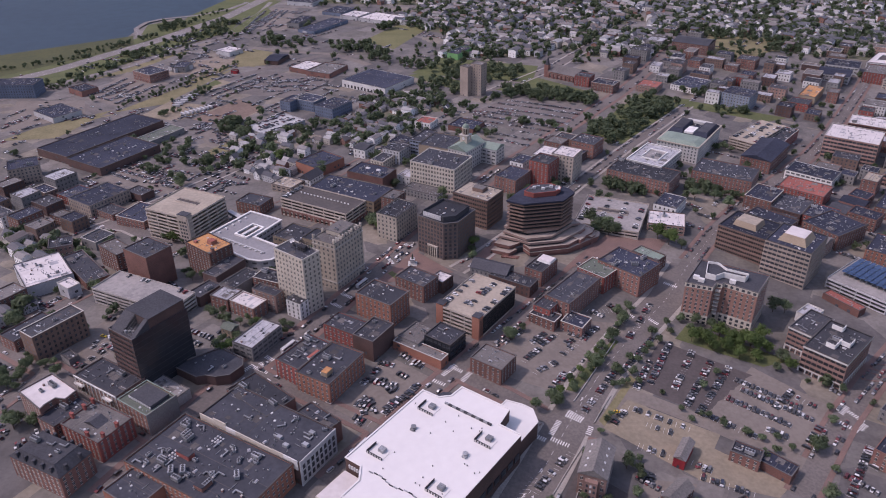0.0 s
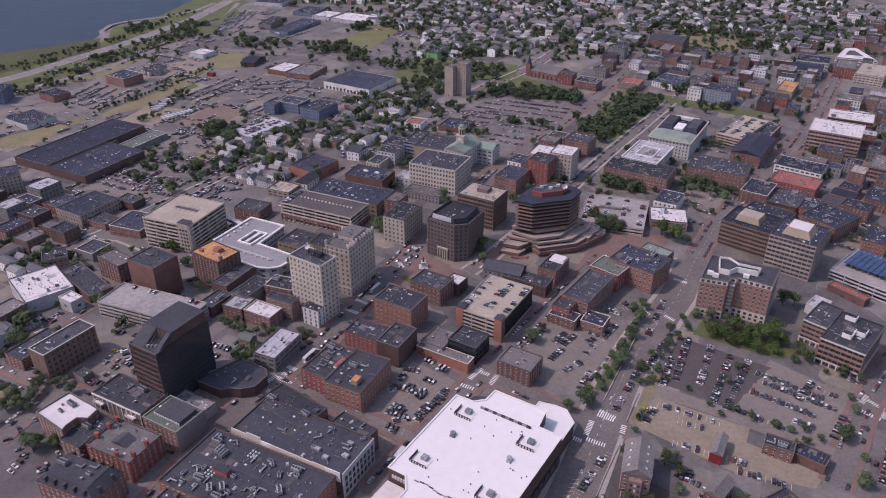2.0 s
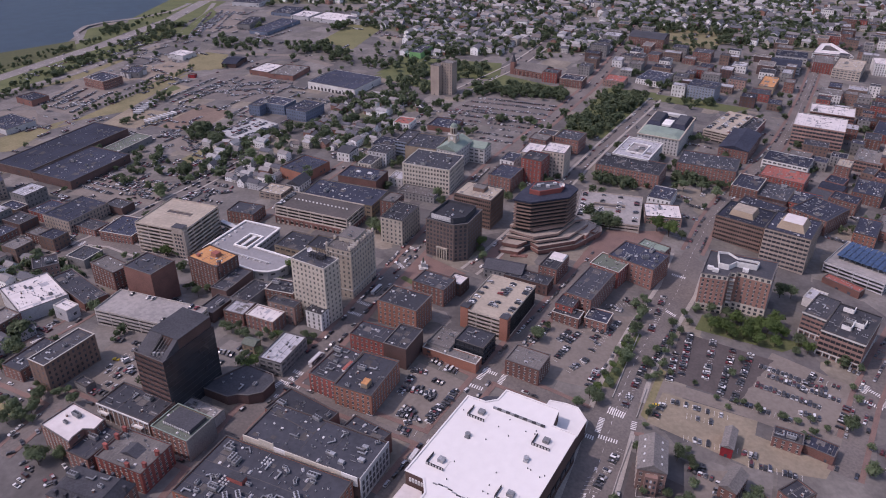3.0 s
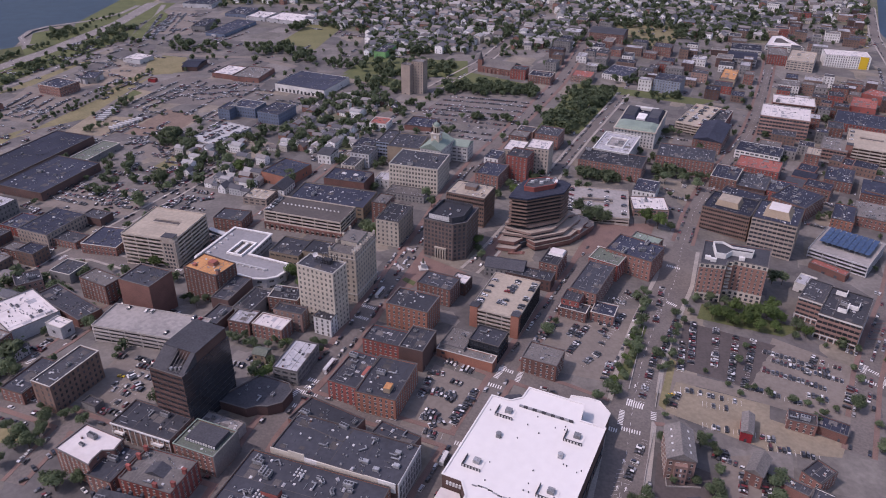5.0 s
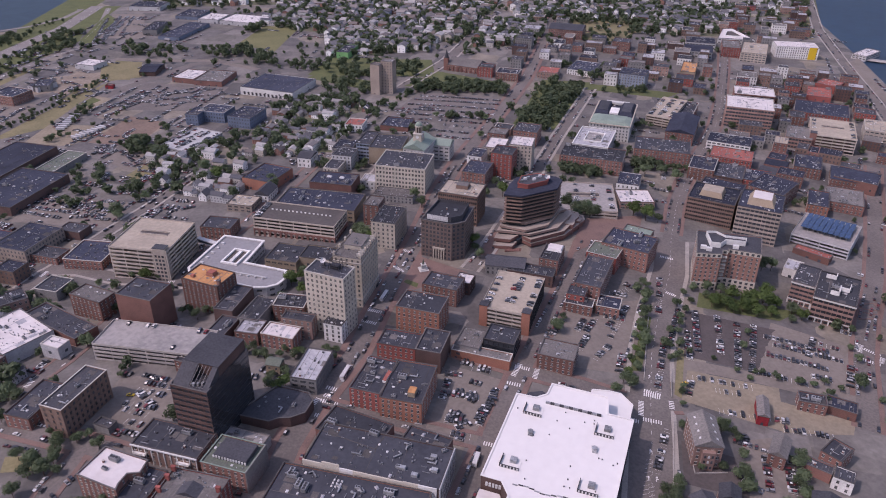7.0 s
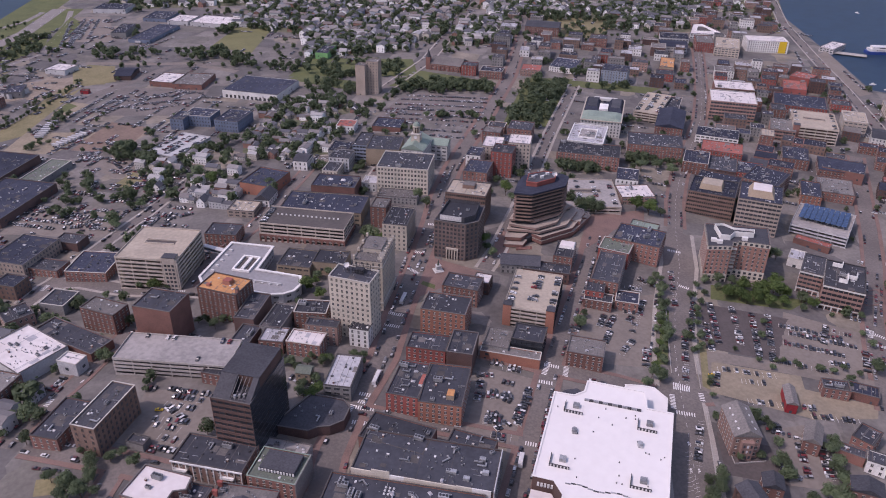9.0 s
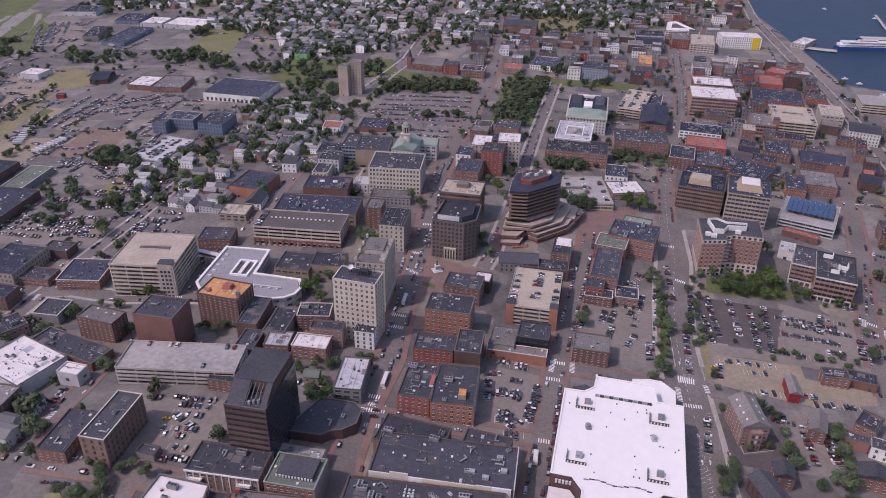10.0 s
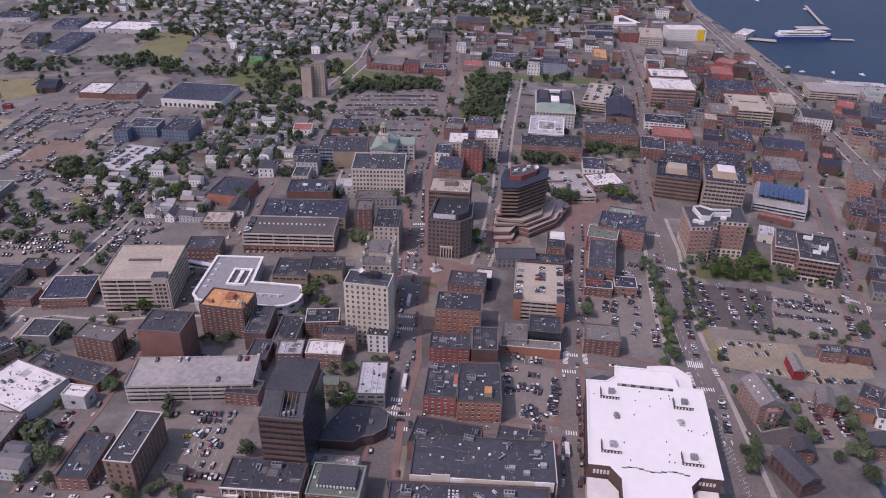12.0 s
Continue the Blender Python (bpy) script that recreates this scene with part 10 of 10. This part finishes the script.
tree(245.6, 455.6, 5.1)
tree(177.9, 556.4, 7.2, True)
tree(186.4, 551.5, 5.1)
tree(129.9, 563.8, 6.1)
tree(139.1, 561.6, 5.1)
tree(123.5, 581.9, 4.1)
tree(22.4, 523.9, 4.1)
tree(-59.9, 574.1, 6.1)
tree(-53.2, 560.6, 4.8, True)
tree(-186.6, 481.0, 4.1)
tree(-196.6, 492.4, 3.0)
tree(-144.5, 393.9, 4.1)
tree(-108.4, 422.3, 3.0)
tree(-102.1, 419.2, 3.0)
tree(-255.9, 369.6, 4.1)
tree(-247.4, 373.3, 3.0)
tree(-239.7, 320.4, 6.1)
tree(-228.5, 322.4, 4.1)
tree(-151.6, 434.9, 3.0)
tree(-144.8, 438.8, 3.0)
tree(-255.0, 671.0, 7.1)
tree(-240.1, 720.2, 6.1)
tree(-181.2, 744.9, 7.1)
tree(-120.5, 694.1, 6.1)
tree(-45.0, 646.8, 5.1)
tree(248.7, 632.8, 6.1)
tree(229.8, 630.8, 6.1)
tree(256.5, 616.7, 6.1)
tree(277.4, 632.1, 5.1)
tree(104.0, 639.2, 5.1)
tree(60.4, 614.0, 5.1)
tree(-244.2, 608.7, 4.1)
tree(-223.1, 549.6, 6.0, True)
tree(-233.6, 557.1, 3.0)
tree(-273.1, 545.6, 5.1)
tree(-255.9, 550.3, 3.0)
tree(-293.5, 532.6, 5.1)
tree(-282.8, 524.3, 4.1)
tree(-291.1, 423.9, 7.1)
tree(-256.6, 377.1, 4.1)
tree(-246.7, 374.9, 3.0)
tree(-235.6, 366.1, 4.1)
tree(-253.8, 468.3, 5.1)
tree(-198.7, 377.9, 5.1)
tree(-140.2, 389.9, 4.8, True)
tree(-136.9, 421.6, 3.0)
tree(-122.8, 421.0, 3.0)
tree(-106.8, 419.7, 3.0)
tree(-121.3, 507.8, 6.0, True)
tree(-114.1, 494.0, 4.8, True)
tree(-110.3, 522.3, 4.1)
tree(-101.9, 522.1, 4.1)
tree(44.3, 411.0, 5.1)
tree(124.0, 435.8, 5.1)
tree(104.4, 404.3, 4.1)
tree(122.5, 446.7, 4.1)
tree(98.5, 385.9, 3.0)
tree(105.9, 369.0, 3.0)
tree(109.3, 383.7, 4.1)
tree(64.4, 354.1, 4.1)
tree(54.5, 345.8, 4.1)
tree(46.8, 263.5, 4.1)
tree(37.4, 258.8, 4.1)
tree(90.4, 262.4, 5.1)
tree(95.3, 273.9, 4.1)
tree(79.8, 311.0, 3.0)
tree(122.7, 261.0, 5.1)
tree(104.9, 240.9, 6.1)
tree(94.0, 227.8, 6.1)
tree(131.9, 271.4, 4.1)
tree(191.6, 327.6, 3.0)
tree(185.0, 547.4, 7.2, True)
tree(194.5, 542.7, 5.1)
tree(137.8, 559.6, 6.1)
tree(126.0, 560.0, 5.1)
tree(23.1, 512.1, 4.1)
tree(76.8, 598.4, 4.1)
tree(100.0, 653.6, 5.1)
tree(104.6, 640.1, 4.1)
tree(-0.0, 605.7, 5.1)
tree(-57.7, 565.9, 6.1)
tree(-46.3, 600.0, 5.1)
tree(-50.7, 554.7, 4.8, True)
tree(-1.8, 625.0, 5.1)
tree(-232.2, 696.4, 5.1)
tree(-252.4, 664.3, 5.1)
tree(-182.8, 721.1, 6.1)
tree(-169.7, 727.0, 6.0, True)
tree(-120.2, 683.9, 6.1)
wood((139.5, 768.3), (240.3, 917.2), (290.1, 899.9), (185.5, 751.3), 125, 6.0)
wood((50.9, 929.5), (106.5, 966.5), (194.5, 916.7), (179.7, 880.8), 82, 5.3)
wood((-27.0, 1040.1), (-17.1, 1106.8), (109.6, 1055.2), (57.9, 938.6), 52, 5.3)
wood((-42.1, 982.6), (-20.5, 1036.7), (47.7, 971.5), (7.7, 917.0), 35, 5.3)
wood((-259.3, 836.9), (-252.4, 864.1), (-211.5, 835.3), (-217.3, 807.8), 49, 5.3)
wood((-199.8, 805.9), (-176.2, 840.8), (-144.8, 832.0), (-171.3, 775.2), 45, 5.3)
wood((223.3, 652.4), (241.3, 671.3), (302.0, 670.4), (274.0, 637.2), 49, 5.3)
wood((141.5, 648.3), (154.8, 658.6), (193.9, 646.0), (183.4, 631.5), 34, 4.3)
wood((4.3, 778.4), (8.2, 805.3), (66.2, 788.5), (64.2, 769.7), 15, 4.3)
wood((-294.9, 1207.4), (-286.9, 1261.5), (-197.8, 1221.3), (-204.4, 1152.4), 30, 6.3)
wood((-193.2, 1161.1), (-182.4, 1229.7), (-91.2, 1188.2), (-110.4, 1122.7), 41, 6.3)
wood((-122.0, 1285.0), (-110.7, 1334.4), (-91.3, 1325.8), (-105.0, 1266.9), 15, 6.3)
wood((-330.7, 944.3), (-305.6, 1030.8), (-298.3, 1017.4), (-318.0, 925.9), 26, 4.3)
wood((-372.0, 831.1), (-327.7, 910.7), (-320.9, 899.8), (-363.9, 818.0), 11, 4.3)
wood((373.5, 1118.3), (425.5, 1235.7), (560.5, 1197.6), (436.2, 1094.1), 47, 4.3)
wood((33.1, 1002.3), (43.6, 1088.9), (113.6, 1053.1), (83.9, 971.1), 38, 6.3)
wood((300.1, 937.4), (337.4, 982.8), (385.6, 968.4), (338.0, 925.5), 22, 5.3)
tree(89.9, 271.5, 3.5)
tree(87.0, 262.3, 3.5)
tree(94.8, 268.0, 2.7)
tree(125.7, 270.3, 4.7)
tree(119.3, 259.9, 3.9)
tree(118.2, 253.1, 3.9)
tree(45.6, 271.3, 3.5)
tree(54.6, 272.5, 3.9)
tree(40.2, 261.1, 4.7)
tree(106.5, 300.4, 3.1)
tree(108.5, 309.1, 2.3)
tree(85.1, 279.2, 2.7)
tree(72.5, 280.8, 2.3)
tree(102.3, 245.7, 4.7)
tree(91.4, 245.7, 3.9)
tree(99.1, 341.9, 2.3)
tree(90.5, 328.1, 2.3)
tree(174.8, 422.1, 4.6, True)
tree(188.0, 409.5, 5.5, True)
tree(204.7, 419.6, 5.5, True)
tree(210.7, 409.6, 5.5, True)
tree(205.5, 399.8, 4.6, True)
tree(180.4, 409.0, 4.6, True)
tree(215.4, 390.7, 3.1)
tree(86.8, 375.1, 3.1)
tree(93.5, 383.6, 3.1)
tree(102.9, 396.1, 3.5)
tree(120.6, 430.0, 3.1)
tree(124.3, 438.8, 3.1)
tree(79.9, 364.2, 3.1)
tree(144.5, 416.0, 3.1)
tree(137.3, 409.4, 3.1)
tree(131.8, 401.9, 3.1)
tree(155.9, 426.1, 3.1)
tree(114.7, 372.4, 2.3)
tree(79.8, 365.5, 3.1)
tree(110.9, 414.5, 3.5)
tree(133.1, 449.0, 3.1)
tree(93.7, 394.9, 3.1)
tree(78.8, 372.6, 3.1)
tree(120.9, 395.8, 3.1)
tree(111.9, 380.6, 3.1)
tree(110.1, 370.6, 3.1)
tree(-244.3, 544.6, 2.3)
tree(-214.8, 547.2, 2.3)
tree(-175.5, 487.6, 3.1)
tree(-181.1, 487.0, 3.1)
tree(-238.1, 506.6, 4.7)
tree(-132.5, 428.5, 3.1)
tree(-256.4, 492.5, 3.1)
tree(-162.1, 582.8, 2.3)
wood((-197.2, 426.1), (-194.6, 430.5), (-192.6, 429.5), (-194.4, 424.7), 2, 2.8)
wood((-566.7, 936.8), (-536.1, 995.9), (-485.9, 1061.4), (-470.3, 1041.8), 30, 4.6)
wood((-257.4, 1295.1), (-245.0, 1393.8), (-225.9, 1385.4), (-237.1, 1270.0), 10, 4.6)
wood((-309.4, 691.9), (-307.9, 792.6), (-253.0, 791.0), (-265.1, 689.1), 30, 4.6)
wood((-267.7, 712.3), (-240.6, 771.1), (-164.1, 786.2), (-190.3, 692.7), 30, 4.6)
wood((-169.0, 759.4), (-139.1, 892.5), (-49.0, 840.3), (-100.9, 718.8), 40, 4.6)
wood((339.6, 695.5), (486.6, 854.5), (545.2, 807.2), (412.1, 671.9), 14, 3.7)
wood((271.7, 544.3), (398.1, 657.7), (522.3, 629.4), (415.4, 533.2), 24, 4.1)
wood((309.1, 855.6), (459.9, 1077.9), (620.1, 1035.6), (436.0, 818.6), 30, 4.1)
wood((219.6, 998.5), (340.1, 1237.6), (467.2, 1191.0), (322.3, 958.5), 30, 4.6)
wood((296.4, 429.4), (494.7, 583.5), (560.9, 554.6), (352.7, 405.9), 12, 4.1)
wood((628.3, 846.8), (671.1, 877.2), (620.8, 777.5), (592.9, 761.9), 14, 3.7)
wood((-266.7, 1492.0), (-215.0, 1599.4), (-8.2, 1593.4), (-46.2, 1346.0), 50, 5.5)
wood((-191.4, 1129.8), (-189.8, 1178.6), (-84.5, 1175.9), (-79.4, 1095.7), 24, 5.5)
wood((-243.2, 617.5), (-237.3, 653.0), (-217.1, 662.6), (-221.8, 644.2), 6, 3.2)
wood((-627.6, 1055.6), (-578.6, 1143.9), (-523.8, 1238.5), (-506.6, 1216.5), 26, 3.7)
wood((-572.6, 948.3), (-516.9, 1040.0), (-425.2, 1173.5), (-410.2, 1153.5), 50, 4.1)
wood((-551.5, 996.2), (-508.0, 1076.0), (-461.1, 1151.2), (-451.3, 1135.1), 20, 3.7)
wood((-301.6, 1196.8), (-301.3, 1218.6), (-88.9, 1121.1), (-93.9, 1095.4), 40, 4.6)
wood((-566.4, 1097.6), (-567.1, 1106.5), (-493.1, 1209.1), (-489.3, 1198.6), 16, 2.6)
wood((-499.9, 1230.7), (-509.5, 1268.1), (-476.2, 1275.1), (-465.6, 1237.3), 16, 4)
wood((-483.3, 1290.8), (-504.2, 1365.9), (-447.2, 1386.6), (-423.8, 1305.4), 34, 4.2)
wood((-482.3, 1072.7), (-484.2, 1099.0), (-415.4, 1228.9), (-395.9, 1193.2), 26, 3.4)
wood((-401.7, 1228.6), (-407.1, 1273.5), (-377.9, 1333.0), (-357.9, 1272.4), 40, 4.4)
wood((-406.0, 903.5), (-405.5, 907.7), (-338.7, 1023.4), (-337.2, 1015.5), 28, 2.6)
wood((-337.9, 1018.1), (-337.9, 1023.4), (-306.7, 1089.7), (-306.2, 1080.9), 14, 2.6)
wood((-495.5, 1008.0), (-496.0, 1018.3), (-452.7, 1069.3), (-451.0, 1058.0), 10, 2.6)
wood((-448.5, 1391.1), (-448.6, 1409.3), (-386.3, 1495.2), (-386.9, 1475.0), 10, 3)
wood((-570.2, 943.7), (-584.8, 972.1), (-551.5, 996.2), (-542.0, 976.3), 14, 3)
tree(-136.3, 392.4, 4.6, True)
tree(-128.2, 419.8, 3.1)
tree(-146.3, 424.2, 3.9)
tree(-146.0, 397.1, 3.1)
tree(-105.2, 412.9, 3.1)
wood((-479.3, 1075.5), (-484.2, 1099.0), (-417.6, 1236.2), (-393.4, 1200.1), 30, 3.2)
wood((-534.0, 959.4), (-538.2, 971.4), (-503.3, 1026.3), (-496.2, 1013.1), 16, 2.8)
wood((-569.1, 1103.6), (-568.4, 1109.6), (-494.4, 1212.7), (-490.6, 1202.1), 16, 2.8)
tree(-267.6, 362.8, 4.5)
tree(-261.1, 354.9, 4.5)
tree(-275.0, 368.7, 4.0)
tree(-256.7, 364.0, 4.2)
tree(-238.2, 324.4, 4.6)
tree(-245.2, 327.0, 3.6)
tree(-230.5, 323.8, 3.2)
tree(-241.3, 375.1, 3.0)
tree(-261.2, 383.5, 2.6)
tree(-290.3, 403.6, 4.2)
tree(72.8, 826.5, 4)
tree(88.6, 818.5, 4)
tree(115.7, 808.5, 4.5)
tree(124.0, 803.0, 4)
tree(101.3, 752.3, 4.2)
tree(128.8, 790.6, 3.5)
tree(134.7, 363.9, 2.0)
tree(142.9, 350.3, 2.2)
tree(154.1, 346.2, 2.2)
tree(165.2, 342.1, 2.2)
tree(175.3, 331.8, 2.6)
tree(182.5, 327.6, 2.4)
tree(197.5, 320.0, 2.6)
tree(102.1, 306.4, 3.6)
tree(101.6, 284.1, 3.4)
tree(93.7, 268.8, 3.6)
tree(90.6, 262.2, 3.2)
tree(132.3, 275.6, 4.0)
tree(116.6, 250.9, 4.6)
tree(51.8, 269.0, 4.0)
tree(85.5, 278.8, 3.0)
tree(214.6, 322.9, 4.6)
tree(230.6, 343.2, 3.2)
tree(122.6, 373.1, 2.6)
tree(161.7, 371.0, 3.0)
tree(174.7, 384.4, 3.0)
tree(74.6, 281.8, 2.4)
tree(104.1, 407.6, 2.8, True)
tree(100.0, 399.2, 3.0, True)
tree(95.6, 389.8, 3.2, True)
tree(86.2, 379.5, 3.0, True)
tree(79.0, 370.5, 3.0, True)
tree(71.1, 360.3, 3.6, True)
tree(68.4, 353.7, 3.4, True)
tree(100.9, 392.4, 3.0, True)
tree(-113.5, 514.5, 3.6, True)
tree(-119.5, 508.5, 3.2, True)
tree(-129.6, 492.4, 3.4, False)
tree(-63.0, 573.5, 4.6, False)
tree(-119.5, 412.6, 3.4, False)
tree(-126.0, 423.3, 3.2, True)
tree(-116.0, 445.3, 2.6, False)
tree(-265.7, 361.4, 4.7)
tree(-260.5, 353.9, 4.7)
tree(-257.2, 360.8, 3.9)
tree(-268.5, 354.5, 4.7)
tree(-254.1, 352.8, 3.1)
tree(-272.9, 342.8, 4.7)
tree(-236.7, 410.8, 3.9)
tree(-284.9, 420.8, 4.7)
tree(126.1, 581.5, 6.2)
tree(129.5, 571.0, 6.6)
tree(136.9, 567.3, 6.6)
tree(143.0, 560.9, 5.9)
tree(76.0, 610.1, 6.4, True)
tree(24.5, 530.2, 5.5, True)
tree(77.1, 632.0, 4.7)
tree_belt([(-623.8, 1077.8), (-595.0, 1112.4), (-544.5, 1142.2), (-512.6, 1218.2), (-489.5, 1284.2)], 37, 3, 4)
tree_belt([(-483.3, 1323.8), (-444.0, 1373.5)], 27, 4, 12)
tree_belt([(-490.3, 1134.9), (-461.9, 1176.1), (-436.1, 1234.4), (-411.3, 1259.6)], 31, 3.4, 5)
tree_belt([(-419.9, 1306.2), (-385.1, 1359.1)], 31, 4.6, 9)
tree_belt([(-522.8, 1070.3), (-484.5, 1119.4)], 14, 2.8, 4)
tree_belt([(-405.8, 919.6), (-379.5, 957.5), (-359.7, 1013.6), (-332.5, 1055.7), (-304.1, 1103.9)], 37, 2.6, 2.5)
tree_belt([(-375.7, 1266.4), (-342.8, 1265.7)], 8, 4.5, 5)
tree_belt([(-288.2, 1227.7), (-264.0, 1206.0)], 8, 4.5, 6)
tree_belt([(-446.6, 1418.4), (-414.3, 1474.9)], 12, 3, 3)
tree_belt([(67.8, 939.0), (118.5, 930.0), (184.1, 902.7)], 34, 5.5, 6)
tree_belt([(21.7, 857.7), (44.1, 900.0), (66.4, 934.5)], 14, 4, 5)
tree_belt([(74.4, 829.4), (89.7, 821.0), (116.1, 813.1), (132.3, 799.2)], 9, 4.5, 2)
tree_belt([(99.6, 754.7), (113.1, 764.8)], 3, 4.5, 2)
tree_belt([(183.5, 897.8), (160.9, 834.4)], 8, 5, 5)
tree_belt([(5.8, 843.8), (4.1, 870.6), (16.0, 894.3)], 6, 4, 4)
tree_belt([(-42.7, 712.7), (-26.9, 718.8)], 4, 2.4, 2)
tree_belt([(0.9, 689.9), (34.7, 677.5)], 3, 2.5, 2)
tree_belt([(-640.3, 1078.1), (-619.9, 1086.3)], 6, 3, 3)
tree_belt([(-531.1, 1151.4), (-515.0, 1177.2)], 7, 2.6, 3)
tree_belt([(-257.0, 826.5), (-218.5, 807.2)], 21, 4.6, 5)
tree_belt([(-203.9, 800.1), (-172.6, 804.6)], 16, 4.6, 5)
tree_belt([(-114.9, 1127.7), (-89.7, 1152.4)], 7, 6, 5)
tree_belt([(-124.7, 1207.8), (-105.2, 1171.4)], 7, 6, 6)
tree_belt([(-53.2, 1099.2), (-8.4, 1073.7)], 16, 4.5, 7)
tree_belt([(3.9, 1047.6), (39.6, 1026.6)], 16, 3.5, 7)
tree_belt([(-70.7, 891.4), (-51.4, 918.6)], 8, 6, 5)
tree_belt([(70.6, 968.6), (96.6, 935.3)], 9, 6, 6)
tree_belt([(324.3, 875.3), (360.4, 877.0)], 6, 5, 2)
tree_belt([(226.6, 907.9), (261.1, 927.5)], 6, 5, 5)
open_ground((-374.2, 559.9), (-556.9, 915.4), (-349.6, 1005.7), (-181.7, 557.0), 120, 30, -31)
open_ground((-262.4, 713.6), (-365.5, 1059.1), (-116.6, 1053.1), (-95.7, 837.8), 90, 40, -31)
open_ground((-311.6, 595.0), (-308.1, 842.2), (-191.2, 781.9), (-219.6, 593.0), 60, 18, -31)
open_ground((46.9, 633.1), (253.4, 1029.8), (556.3, 933.8), (229.7, 567.1), 60, 120, -33)
open_ground((229.7, 567.1), (547.7, 936.5), (692.4, 789.9), (462.9, 478.2), 70, 110, -42)
open_ground((-551.7, 1062.4), (-434.5, 1290.7), (-292.2, 1512.2), (-132.6, 1053.7), 150, 90, -31)
open_ground((-112.5, 736.1), (-58.9, 945.6), (67.5, 871.8), (-12.6, 676.5), 30, 60, -31)
open_ground((-312.5, 410.1), (-311.6, 595.0), (-176.3, 516.4), (-214.8, 355.9), 16, 40, -33)
open_ground((148.1, 316.5), (330.9, 468.5), (405.2, 437.3), (201.8, 293.8), 14, 20, -46)
open_ground((-116.6, 1053.1), (-86.8, 1364.8), (364.2, 1378.8), (336.6, 1087.0), 70, 260, -31)
open_ground((295.8, 1086.6), (387.0, 1475.9), (846.3, 1501.3), (597.5, 1006.7), 50, 260, -40)
open_ground((591.3, 1091.5), (774.7, 1380.9), (1025.1, 1346.1), (830.1, 1053.6), 60, 110, -34)


# ---- what nobody could count ----
def stuff(name, geo, mat, label, category):
    if geo.f:
        tagged(new(name, geo.mesh(name, mat)), label, category, "", "stuff")


stuff("distant_cars", FAR_CARS[0], CARSTUFF, "rows of distant parked cars", "cars")
stuff("distant_car_glass", FAR_CARS[1], GLASS, "dark windows of distant parked cars", "cars")
stuff("distant_woods", FAR_TREES, LEAF, "dense green garden and park trees far off", "trees")
stuff("distant_house_walls", FAR_HOUSES[0], FARWALL, "pale clapboard walls of distant houses", "houses")
stuff("distant_house_roofs", FAR_HOUSES[1], FARROOF, "grey shingled roofs of distant houses", "houses")
stuff("distant_house_windows", FAR_HOUSES[2], GLASS, "dark windows of distant houses", "houses")
